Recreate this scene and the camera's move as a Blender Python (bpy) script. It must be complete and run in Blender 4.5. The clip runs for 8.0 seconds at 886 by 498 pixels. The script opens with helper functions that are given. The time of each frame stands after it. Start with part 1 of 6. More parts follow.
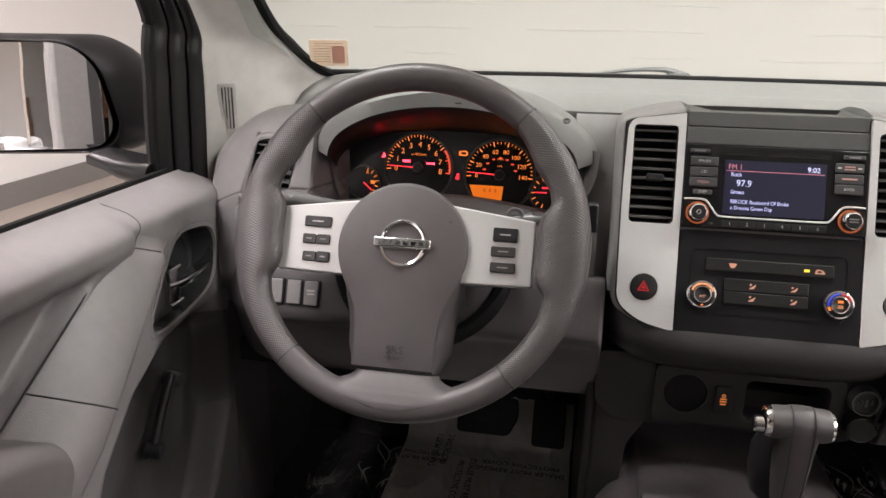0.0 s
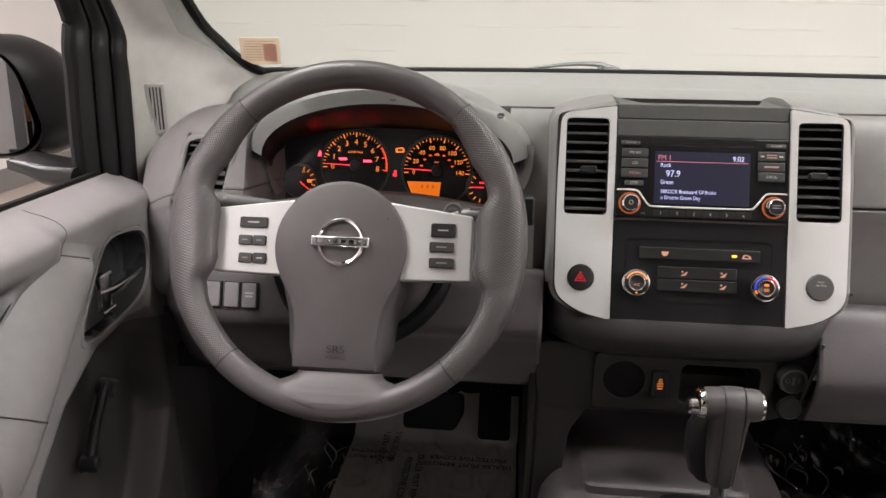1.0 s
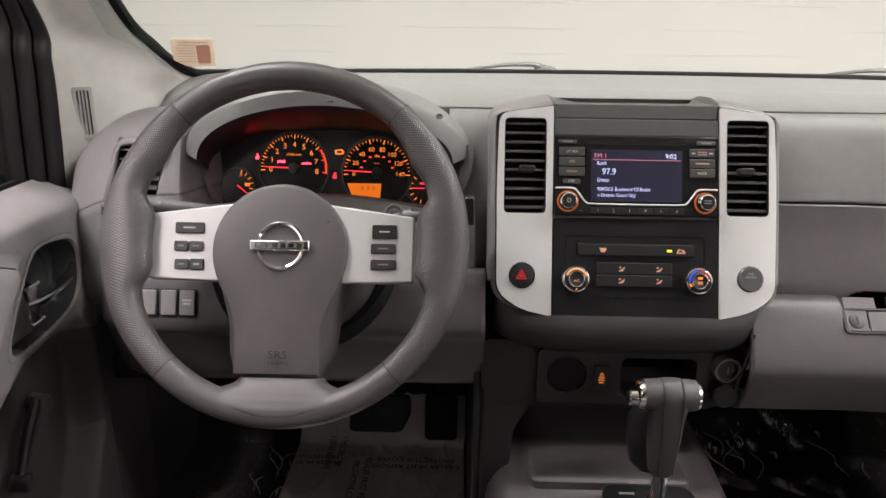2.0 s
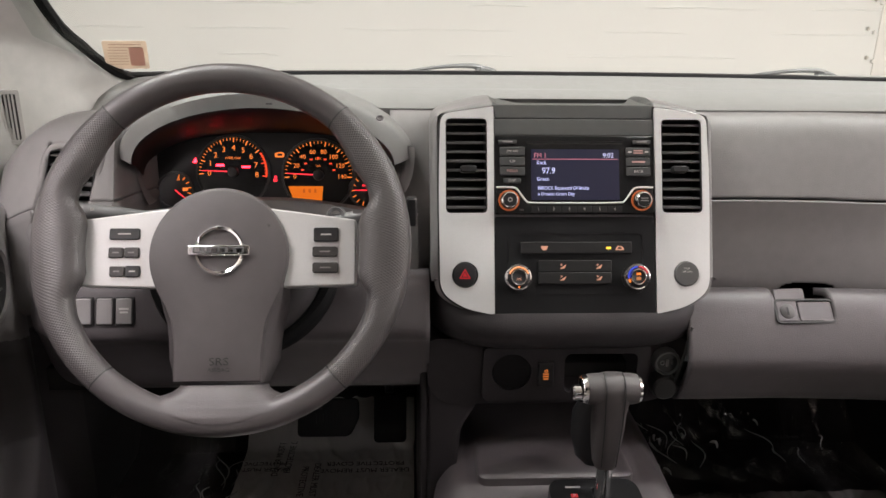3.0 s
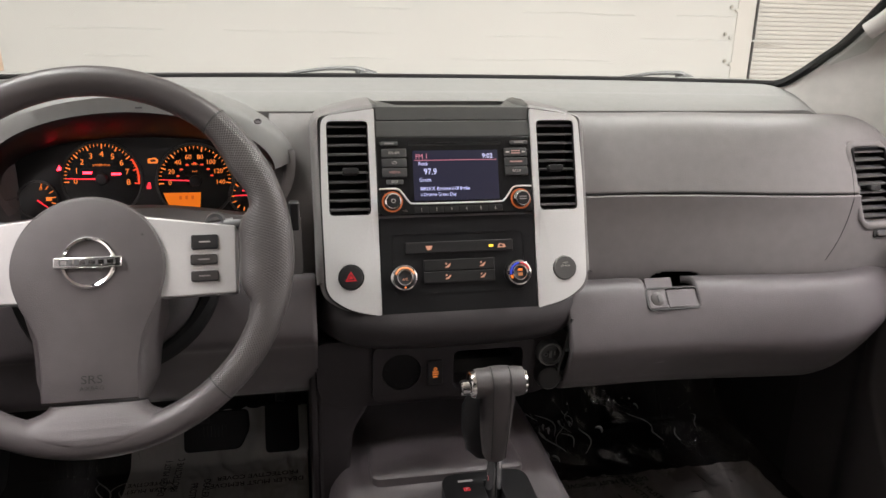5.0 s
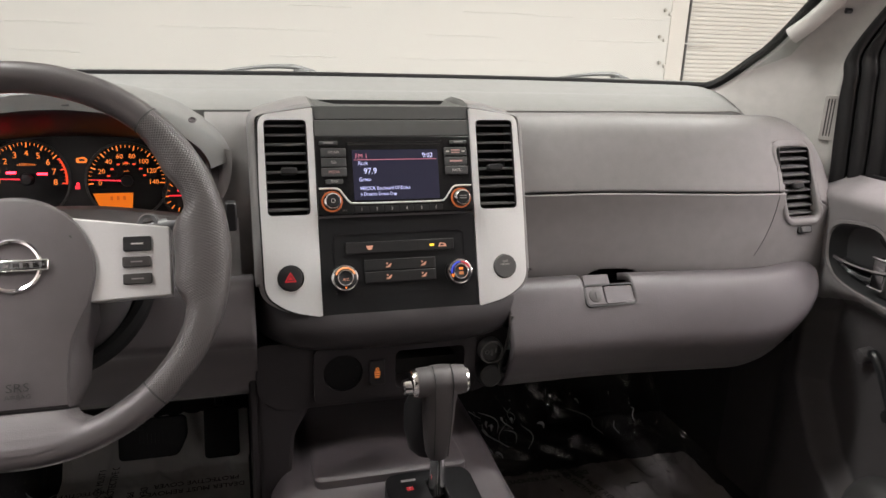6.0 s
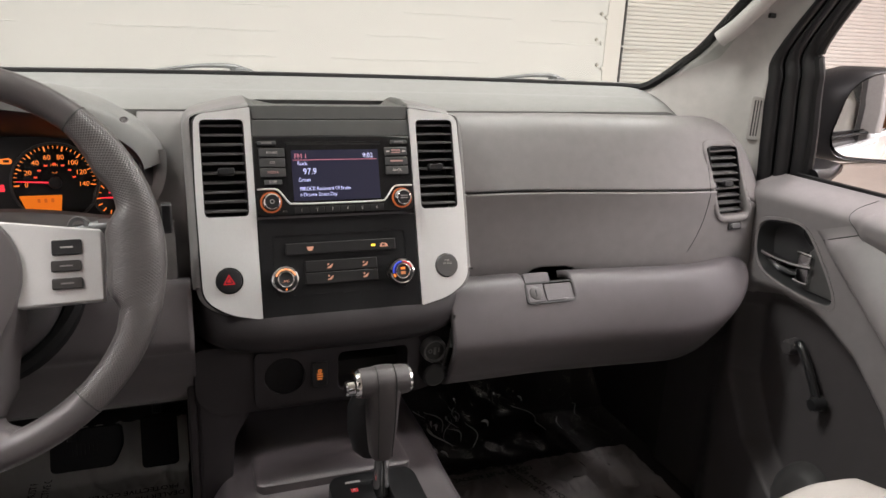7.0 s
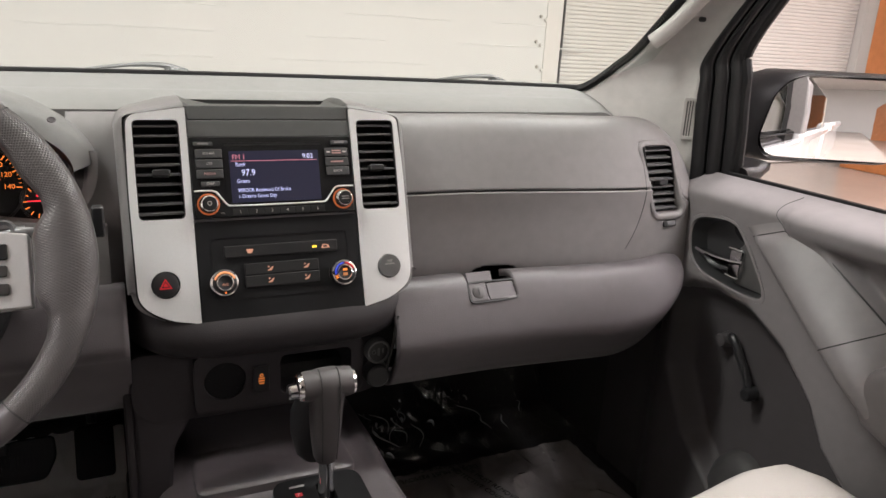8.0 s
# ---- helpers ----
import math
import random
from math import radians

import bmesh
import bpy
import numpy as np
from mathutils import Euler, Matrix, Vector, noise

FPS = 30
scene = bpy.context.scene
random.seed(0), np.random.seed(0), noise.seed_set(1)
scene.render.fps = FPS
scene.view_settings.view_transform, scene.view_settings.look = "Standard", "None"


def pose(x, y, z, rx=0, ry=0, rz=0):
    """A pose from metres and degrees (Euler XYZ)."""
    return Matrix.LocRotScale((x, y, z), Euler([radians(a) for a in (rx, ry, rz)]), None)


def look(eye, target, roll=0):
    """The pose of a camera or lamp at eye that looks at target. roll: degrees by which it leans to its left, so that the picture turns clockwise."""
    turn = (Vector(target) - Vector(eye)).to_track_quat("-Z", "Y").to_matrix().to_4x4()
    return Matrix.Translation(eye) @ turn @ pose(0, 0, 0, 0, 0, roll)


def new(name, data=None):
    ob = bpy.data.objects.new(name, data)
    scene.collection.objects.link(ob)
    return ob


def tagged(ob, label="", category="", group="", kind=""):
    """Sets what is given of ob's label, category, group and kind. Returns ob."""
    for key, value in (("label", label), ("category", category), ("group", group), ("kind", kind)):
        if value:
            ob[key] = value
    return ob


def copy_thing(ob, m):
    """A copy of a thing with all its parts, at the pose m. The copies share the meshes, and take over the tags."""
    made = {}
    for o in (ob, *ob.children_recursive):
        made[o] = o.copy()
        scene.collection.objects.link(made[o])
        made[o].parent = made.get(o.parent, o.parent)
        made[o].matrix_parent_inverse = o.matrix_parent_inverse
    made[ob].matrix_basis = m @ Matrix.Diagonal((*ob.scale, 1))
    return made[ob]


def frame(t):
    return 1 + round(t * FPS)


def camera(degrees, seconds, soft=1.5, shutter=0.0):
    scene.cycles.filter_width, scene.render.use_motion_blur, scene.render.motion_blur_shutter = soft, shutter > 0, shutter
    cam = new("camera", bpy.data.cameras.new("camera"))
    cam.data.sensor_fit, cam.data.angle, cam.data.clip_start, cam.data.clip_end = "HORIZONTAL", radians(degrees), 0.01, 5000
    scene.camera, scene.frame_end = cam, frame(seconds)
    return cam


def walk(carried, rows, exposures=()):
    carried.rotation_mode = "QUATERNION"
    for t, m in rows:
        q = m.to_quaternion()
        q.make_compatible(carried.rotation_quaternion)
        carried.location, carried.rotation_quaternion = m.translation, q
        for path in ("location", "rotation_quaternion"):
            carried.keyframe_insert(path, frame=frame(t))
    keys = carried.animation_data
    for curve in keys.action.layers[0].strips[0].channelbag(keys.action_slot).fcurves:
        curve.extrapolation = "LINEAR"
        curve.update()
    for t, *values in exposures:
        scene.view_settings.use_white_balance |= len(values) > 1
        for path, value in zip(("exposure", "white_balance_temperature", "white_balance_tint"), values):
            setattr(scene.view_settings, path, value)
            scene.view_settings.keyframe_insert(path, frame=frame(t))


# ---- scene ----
cam = camera(62.8, 8.0)
PATH = [
    (0, (-0.207, -0.136, 1.494), (-0.553, 1.738, 0.889), 1.0),
    (0.5, (-0.204, -0.136, 1.493), (-0.476, 1.75, 0.886), 0.8),
    (1, (-0.201, -0.136, 1.494), (-0.395, 1.759, 0.882), 0.6),
    (1.5, (-0.2, -0.136, 1.494), (-0.316, 1.765, 0.884), 0.6),
    (3, (-0.191, -0.138, 1.493), (-0.093, 1.767, 0.893), 0.7),
    (3.5, (-0.188, -0.14, 1.493), (-0.021, 1.762, 0.898), 0.7),
    (4, (-0.186, -0.14, 1.492), (0.055, 1.754, 0.899), 0.9),
    (4.5, (-0.185, -0.142, 1.493), (0.132, 1.742, 0.902), 1.0),
    (6, (-0.181, -0.145, 1.494), (0.363, 1.688, 0.907), 2.1),
    (6.5, (-0.18, -0.145, 1.494), (0.439, 1.664, 0.91), 2.4),
    (7, (-0.179, -0.148, 1.493), (0.512, 1.638, 0.915), 2.7),
    (7.5, (-0.178, -0.149, 1.493), (0.585, 1.609, 0.92), 3.0),
    (8, (-0.177, -0.15, 1.492), (0.655, 1.578, 0.925), 3.2),
]
walk(cam, [(t, look(eye, target, roll)) for t, eye, target, roll in PATH])

# ---- world and light ----
world = bpy.data.worlds.new("world")
scene.world = world
world.use_nodes = True
world.node_tree.nodes["Background"].inputs[0].default_value = (0.75, 0.78, 0.85, 1)
world.node_tree.nodes["Background"].inputs[1].default_value = 0.03
GROUND = 0.18
LAMP_W = 152.0


# ---- materials ----
def mat(name, color, rough=0.5, metal=0.0, var=0.12, scale=60.0, bump=0.0, bump_scale=900.0, stain=0.08, stain_scale=5.0, spec=0.5, coat=0.0):
    m = bpy.data.materials.new(name)
    m.use_nodes = True
    nt = m.node_tree
    b = nt.nodes["Principled BSDF"]
    b.inputs["Roughness"].default_value = rough
    b.inputs["Metallic"].default_value = metal
    b.inputs["Specular IOR Level"].default_value = spec
    b.inputs["Coat Weight"].default_value = coat
    tc = nt.nodes.new("ShaderNodeTexCoord")
    fine = nt.nodes.new("ShaderNodeTexNoise")
    fine.inputs["Scale"].default_value = scale
    fine.inputs["Detail"].default_value = 5
    nt.links.new(tc.outputs["Object"], fine.inputs["Vector"])
    big = nt.nodes.new("ShaderNodeTexNoise")
    big.inputs["Scale"].default_value = stain_scale
    big.inputs["Detail"].default_value = 3
    nt.links.new(tc.outputs["Object"], big.inputs["Vector"])
    mix = nt.nodes.new("ShaderNodeMix")
    mix.data_type = "RGBA"
    c = Vector(color[:3])
    mix.inputs[6].default_value = (*(c * (1 - var)), 1)
    mix.inputs[7].default_value = (*(c * (1 + var)), 1)
    nt.links.new(fine.outputs["Fac"], mix.inputs[0])
    mul = nt.nodes.new("ShaderNodeMix")
    mul.data_type, mul.blend_type = "RGBA", "MULTIPLY"
    mul.inputs[0].default_value = 1.0
    ramp = nt.nodes.new("ShaderNodeMapRange")
    ramp.inputs["To Min"].default_value = 1 - stain
    ramp.inputs["To Max"].default_value = 1 + stain
    nt.links.new(big.outputs["Fac"], ramp.inputs["Value"])
    nt.links.new(mix.outputs[2], mul.inputs[6])
    nt.links.new(ramp.outputs[0], mul.inputs[7])
    nt.links.new(mul.outputs[2], b.inputs["Base Color"])
    rr = nt.nodes.new("ShaderNodeMapRange")
    rr.inputs["To Min"].default_value = max(0.0, rough - 0.08 * min(1, rough * 3))
    rr.inputs["To Max"].default_value = min(1.0, rough + 0.08 * min(1, rough * 3))
    nt.links.new(big.outputs["Fac"], rr.inputs["Value"])
    nt.links.new(rr.outputs[0], b.inputs["Roughness"])
    if bump:
        grain = nt.nodes.new("ShaderNodeTexVoronoi")
        grain.inputs["Scale"].default_value = bump_scale
        nt.links.new(tc.outputs["Object"], grain.inputs["Vector"])
        bp = nt.nodes.new("ShaderNodeBump")
        bp.inputs["Strength"].default_value = bump
        bp.inputs["Distance"].default_value = 0.0006
        nt.links.new(grain.outputs["Distance"], bp.inputs["Height"])
        nt.links.new(bp.outputs[0], b.inputs["Normal"])
    return m


def glow(name, color, strength):
    m = bpy.data.materials.new(name)
    m.use_nodes = True
    b = m.node_tree.nodes["Principled BSDF"]
    b.inputs["Base Color"].default_value = (*[c * 0.3 for c in color], 1)
    b.inputs["Emission Color"].default_value = (*color, 1)
    b.inputs["Emission Strength"].default_value = strength
    return m


def glass(name, tint=(1, 1, 1), gloss=1.0):
    m = bpy.data.materials.new(name)
    m.use_nodes = True
    nt = m.node_tree
    nt.nodes.remove(nt.nodes["Principled BSDF"])
    out = nt.nodes["Material Output"]
    tr = nt.nodes.new("ShaderNodeBsdfTransparent")
    tr.inputs[0].default_value = (*tint, 1)
    gl = nt.nodes.new("ShaderNodeBsdfGlossy")
    gl.inputs["Roughness"].default_value = 0.02
    fr = nt.nodes.new("ShaderNodeFresnel")
    fr.inputs[0].default_value = 1.45
    k = nt.nodes.new("ShaderNodeMath")
    k.operation = "MULTIPLY"
    k.inputs[1].default_value = gloss
    mx = nt.nodes.new("ShaderNodeMixShader")
    nt.links.new(fr.outputs[0], k.inputs[0])
    nt.links.new(k.outputs[0], mx.inputs[0])
    nt.links.new(tr.outputs[0], mx.inputs[1])
    nt.links.new(gl.outputs[0], mx.inputs[2])
    nt.links.new(mx.outputs[0], out.inputs[0])
    return m


M_DASH = mat("grey_dash_plastic", (0.186, 0.177, 0.1755), 0.48, bump=0.25, spec=0.4)
M_DASHTOP = mat("grey_dash_top_plastic", (0.172, 0.170, 0.166), 0.55, bump=0.3)
# Lower dash darker than the upper: its shade is put into the colour.
M_LOWER = mat("shaded_lower_dash_plastic", (0.070, 0.0620, 0.0650), 0.45, bump=0.25, spec=0.4)
M_DARK = mat("charcoal_plastic", (0.011, 0.0108, 0.0115), 0.45, bump=0.15, spec=0.14)
M_BLACK = mat("black_plastic", (0.012, 0.012, 0.013), 0.38)
M_GLOSSBLACK = mat("gloss_black_plastic", (0.010, 0.010, 0.011), 0.16)
# Near black that paints the shade in ducts, slots and hollows.
M_VOID = mat("shade_black", (0.006, 0.006, 0.006), 0.8)
M_SILVER = mat("silver_paint", (0.71, 0.71, 0.705), 0.34, metal=0.42, var=0.04, scale=500)
M_CHROME = mat("chrome", (0.85, 0.85, 0.85), 0.09, metal=1.0, var=0.02, stain=0.03)
M_PILLAR = mat("pale_pillar_plastic", (0.40, 0.385, 0.365), 0.55, bump=0.25, stain=0.04)
M_DOOR = mat("door_panel_plastic", (0.160, 0.149, 0.150), 0.42, bump=0.25, spec=0.4)
# Two darker copies of the door plastic, with the low shade in their colour.
M_DOORDARK = mat("shaded_lower_door_plastic", (0.0380, 0.0365, 0.0365), 0.55, bump=0.3, spec=0.25)
M_DOORLOW = mat("shaded_door_plastic", (0.048, 0.0438, 0.0450), 0.5, bump=0.3, spec=0.35)
M_HEAD = mat("headliner_cloth", (0.55, 0.53, 0.50), 0.95, var=0.08, scale=700)
M_RUBBER = mat("black_rubber", (0.008, 0.0078, 0.008), 0.5, var=0.2, spec=0.14)
M_SEAL = mat("door_seal_rubber", (0.010, 0.0097, 0.0102), 0.38, var=0.2, spec=0.25)
M_WHEEL = mat("smooth_wheel_leather", (0.0690, 0.0620, 0.0630), 0.34, bump=0.2, bump_scale=1400)
M_HUB = mat("wheel_hub_vinyl", (0.0715, 0.0635, 0.0650), 0.42, bump=0.3, bump_scale=1300)
M_MIRRORHOUSE = mat("mirror_housing_plastic", (0.006, 0.0058, 0.0062), 0.36, bump=0.2, spec=0.10)
M_MIRROR = mat("mirror_silver", (0.86, 0.87, 0.88), 0.01, metal=1.0, var=0.0, stain=0.0)
M_GLASS = glass("window_glass", (0.790, 0.850, 0.805), 0.9)
M_CARPET = mat("black_carpet", (0.018, 0.0165, 0.0172), 0.95, var=0.5, scale=900, bump=1.0, bump_scale=1500)
M_VINYL = mat("grey_tunnel_vinyl", (0.098, 0.088, 0.091), 0.38, bump=0.3, spec=0.5, stain=0.35, stain_scale=8.0)
M_SEAT = mat("pale_grey_seat_cloth", (0.38, 0.362, 0.33), 0.9, var=0.15, scale=1200, bump=0.6, bump_scale=1600)
M_WALL = mat("white_painted_block", (0.615, 0.612, 0.595), 0.55, var=0.03, scale=30, bump=0.0, stain=0.05, stain_scale=0.7)
M_FLOOR = mat("tan_epoxy_floor", (0.40, 0.345, 0.305), 0.22, var=0.06, scale=30, stain=0.1, stain_scale=0.8)
M_CEIL = mat("white_ceiling", (0.75, 0.74, 0.72), 0.8)
M_SHUTTER = mat("white_shutter_slat", (0.62, 0.60, 0.57), 0.45, var=0.04, scale=8)
M_TRUCK = mat("white_truck_paint", (0.60, 0.60, 0.595), 0.18, var=0.01, coat=0.6)
M_LAMP = glow("lamp_diffuser", (1.0, 0.930, 0.940), 9.0)


# ---- geometry helpers ----
def finish(name, me, material, parent=None, label="", smooth=True, bevel=0.0, angle=35):
    ob = new(name, me)
    if material:
        me.materials.append(material)
    if smooth:
        me.polygons.foreach_set("use_smooth", [True] * len(me.polygons))
        me.set_sharp_from_angle(angle=radians(angle))
    if bevel:
        bv = ob.modifiers.new("bevel", "BEVEL")
        bv.width, bv.segments, bv.limit_method, bv.angle_limit = bevel, 2, "ANGLE", radians(40)
    if parent:
        ob.parent = parent
    if label:
        ob["label"] = label
    return ob


def part(name, bm, material, parent, label="", smooth=True, bevel=0.0, angle=35):
    bmesh.ops.recalc_face_normals(bm, faces=bm.faces)
    me = bpy.data.meshes.new(name)
    bm.to_mesh(me)
    bm.free()
    return finish(name, me, material, parent, label, smooth, bevel, angle)


def thing(name, label, category, group="", kind=""):
    return tagged(new(name), label, category, group, kind)


def rrect(w, h, r, n=5, cx=0.0, cy=0.0):
    pts = []
    for qx, qy, a0 in ((1, 1, 0), (-1, 1, 90), (-1, -1, 180), (1, -1, 270)):
        for i in range(n + 1):
            a = radians(a0 + 90 * i / n)
            pts.append((cx + qx * (w / 2 - r) + r * math.cos(a), cy + qy * (h / 2 - r) + r * math.sin(a)))
    return pts


def disc(r, n=32, cx=0.0, cy=0.0, ry=None):
    return [(cx + r * math.cos(2 * math.pi * i / n), cy + (ry or r) * math.sin(2 * math.pi * i / n)) for i in range(n)]


def round_poly(pts, r, n=5):
    """A polygon with its corners rounded; r is one radius or one per corner."""
    out = []
    k = len(pts)
    for i in range(k):
        p, a, b = Vector(pts[i]), Vector(pts[i - 1]), Vector(pts[(i + 1) % k])
        ri = r[i] if isinstance(r, (list, tuple)) else r
        u, v = (a - p), (b - p)
        d = min(ri, u.length * 0.45, v.length * 0.45)
        p0, p1 = p + u.normalized() * d, p + v.normalized() * d
        for j in range(n + 1):
            t = j / n
            q = p0 * (1 - t) ** 2 + p * 2 * t * (1 - t) + p1 * t ** 2
            out.append((q.x, q.y))
    return out


def inside(p, poly):
    hit = False
    for (xa, ya), (xb, yb) in zip(poly, poly[1:] + poly[:1]):
        if (ya > p.y) != (yb > p.y) and p.x < xa + (p.y - ya) / (yb - ya) * (xb - xa):
            hit = not hit
    return hit


def plate_bm(outer, holes=(), z0=-0.01, z1=0.0, m=Matrix(), bm=None):
    """A slab with the outline outer and openings through it, from z0 to z1 along the frame's z."""
    bm = bm or bmesh.new()
    edges, made = [], []
    for loop in (outer, *holes):
        vs = [bm.verts.new((x, y, z0)) for x, y in loop]
        made += vs
        edges += [bm.edges.new((vs[i], vs[(i + 1) % len(vs)])) for i in range(len(vs))]
    if holes:
        faces = [f for f in bmesh.ops.triangle_fill(bm, edges=edges, use_beauty=True)["geom"] if isinstance(f, bmesh.types.BMFace)]
        stray = [f for f in faces if any(inside(f.calc_center_median(), h) for h in holes)]
        faces = [f for f in faces if f not in stray]
        bmesh.ops.delete(bm, geom=stray, context="FACES_ONLY")
    else:
        faces = [bm.faces.new(made)]
    ext = bmesh.ops.extrude_face_region(bm, geom=faces)["geom"]
    top = [v for v in ext if isinstance(v, bmesh.types.BMVert)]
    bmesh.ops.translate(bm, verts=top, vec=(0, 0, z1 - z0))
    bmesh.ops.transform(bm, matrix=m, verts=made + top)
    return bm


def plate(name, outer, holes, z0, z1, m, material, parent, label="", bevel=0.0):
    return part(name, plate_bm(outer, holes, z0, z1, m), material, parent, label, True, bevel)


def lathe_bm(profile, n=32, m=Matrix(), bm=None):
    """A body of revolution about the frame's z; profile of (radius, z)."""
    bm = bm or bmesh.new()
    rings = []
    for r, z in profile:
        if r < 1e-6:
            rings.append([bm.verts.new(m @ Vector((0, 0, z)))])
        else:
            rings.append([bm.verts.new(m @ Vector((r * math.cos(2 * math.pi * i / n), r * math.sin(2 * math.pi * i / n), z))) for i in range(n)])
    for a, b in zip(rings, rings[1:]):
        for i in range(n):
            j = (i + 1) % n
            f = [a[i % len(a)], a[j % len(a)], b[j % len(b)], b[i % len(b)]]
            f = list(dict.fromkeys(f))
            if len(f) > 2:
                bm.faces.new(f)
    return bm


def loft_bm(rings, closed=True, caps=True, bm=None):
    bm = bm or bmesh.new()
    vs = [[bm.verts.new(p) for p in ring] for ring in rings]
    n = len(vs[0])
    for a, b in zip(vs, vs[1:]):
        for i in range(n if closed else n - 1):
            j = (i + 1) % n
            bm.faces.new((a[i], a[j], b[j], b[i]))
    if caps and closed:
        bm.faces.new(vs[0][::-1])
        bm.faces.new(vs[-1])
    return bm


def curve_pts(ctrl, n=24, closed=False):
    """A smooth line through the points ctrl (Catmull-Rom)."""
    c = [Vector(p) for p in ctrl]
    k = len(c)
    out = []
    segs = k if closed else k - 1
    for s in range(segs):
        p0 = c[(s - 1) % k] if closed or s > 0 else c[0] * 2 - c[1]
        p1, p2 = c[s], c[(s + 1) % k]
        p3 = c[(s + 2) % k] if closed or s + 2 < k else c[-1] * 2 - c[-2]
        for i in range(n):
            t = i / n
            out.append(0.5 * (2 * p1 + (p2 - p0) * t + (2 * p0 - 5 * p1 + 4 * p2 - p3) * t * t + (3 * p1 - p0 - 3 * p2 + p3) * t ** 3))
    if not closed:
        out.append(c[-1])
    return out


def tube_bm(path, r, n=10, closed=False, squash=1.0, up=(0, 0, 1), bm=None):
    """A tube along path; r is a radius or a function of 0..1; squash scales it across up."""
    path = [Vector(p) for p in path]
    k = len(path)
    rings = []
    for i, p in enumerate(path):
        a = path[(i - 1) % k] if closed or i else p
        b = path[(i + 1) % k] if closed or i < k - 1 else p
        d = (b - a).normalized()
        s = d.cross(Vector(up)).normalized()
        w = s.cross(d).normalized()
        rad = r(i / (k - 1)) if callable(r) else r
        rings.append([p + s * (rad * math.cos(2 * math.pi * j / n)) + w * (rad * squash * math.sin(2 * math.pi * j / n)) for j in range(n)])
    if closed:
        rings.append(rings[0])
        bm = loft_bm(rings, True, False, bm)
        bmesh.ops.remove_doubles(bm, verts=bm.verts, dist=1e-6)
        return bm
    return loft_bm(rings, True, True, bm)


def grid_mesh(name, f, nu, nv):
    """A sheet from f(u, v) -> (x, y, z) with u, v arrays in 0..1."""
    u, v = np.meshgrid(np.linspace(0, 1, nu), np.linspace(0, 1, nv), indexing="ij")
    p = np.stack(f(u, v), -1).reshape(-1, 3)
    i = np.arange(nu * nv).reshape(nu, nv)
    q = np.stack([i[:-1, :-1], i[1:, :-1], i[1:, 1:], i[:-1, 1:]], -1).reshape(-1, 4)
    me = bpy.data.meshes.new(name)
    me.from_pydata(p.tolist(), [], q.tolist())
    return me


def thicken(ob, d, offset=-1.0):
    so = ob.modifiers.new("solid", "SOLIDIFY")
    so.thickness, so.offset = d, offset
    return ob


def box_bm(x0, x1, y0, y1, z0, z1, bm=None):
    return plate_bm([(x0, y0), (x1, y0), (x1, y1), (x0, y1)], (), z0, z1, Matrix(), bm)


def sstep(a, b, x):
    t = np.clip((x - a) / (b - a), 0, 1)
    return t * t * (3 - 2 * t)


def interp_profile(ctrl, n):
    """Even points along a rounded profile line in two dimensions."""
    pts = curve_pts([(a, b, 0) for a, b in ctrl], 12)
    p = np.array([(q.x, q.y) for q in pts])
    s = np.concatenate([[0], np.cumsum(np.linalg.norm(np.diff(p, axis=0), axis=1))])
    t = np.linspace(0, s[-1], n)
    return np.interp(t, s, p[:, 0]), np.interp(t, s, p[:, 1])


# ---- the garage ----
WALL_Y, LEFT_X, RIGHT_X, BACK_Y, CEIL_Z = 6.1, -4.1, 13.0, -16.0, 4.0
ground = tagged(part("ground", box_bm(LEFT_X - 3, RIGHT_X + 3, BACK_Y - 3, WALL_Y + 3, GROUND - 0.2, GROUND), M_FLOOR, None), "glossy tan epoxy garage floor", "floor", kind="structure")
wall_north = tagged(part("wall_north", box_bm(LEFT_X, 3.80, WALL_Y, WALL_Y + 0.25, GROUND, CEIL_Z), M_WALL, None), "white painted block garage wall", "wall", kind="structure")
tagged(part("wall_west", box_bm(LEFT_X - 0.25, LEFT_X, BACK_Y, WALL_Y + 0.25, GROUND, CEIL_Z), M_WALL, None), "white painted garage side wall", "wall", kind="structure")
tagged(part("wall_east", box_bm(RIGHT_X, RIGHT_X + 0.25, BACK_Y, WALL_Y + 0.25, GROUND, CEIL_Z), M_WALL, None), "white painted garage side wall", "wall", kind="structure")
tagged(part("wall_south", box_bm(LEFT_X, RIGHT_X, BACK_Y - 0.25, BACK_Y, GROUND, CEIL_Z), M_WALL, None), "white painted far garage wall", "wall", kind="structure")
tagged(part("wall_north_header", box_bm(3.80, RIGHT_X, WALL_Y, WALL_Y + 0.25, 3.7, CEIL_Z), M_WALL, None), "white wall over the shutter door", "wall", kind="structure")
tagged(part("wall_north_end", box_bm(8.34, RIGHT_X, WALL_Y, WALL_Y + 0.25, GROUND, 3.7), M_WALL, None), "white wall beside the shutter door", "wall", kind="structure")
tagged(part("ceiling", box_bm(LEFT_X, RIGHT_X, BACK_Y, WALL_Y, CEIL_Z, CEIL_Z + 0.2), M_CEIL, None), "white garage ceiling", "ceiling", kind="structure")
tagged(part("baseboard", box_bm(LEFT_X, LEFT_X + 0.02, BACK_Y, WALL_Y, GROUND, GROUND + 0.17), mat("grey_cove_base", (0.16, 0.15, 0.14), 0.5), None), "dark grey wall base strip", "baseboard", kind="structure")

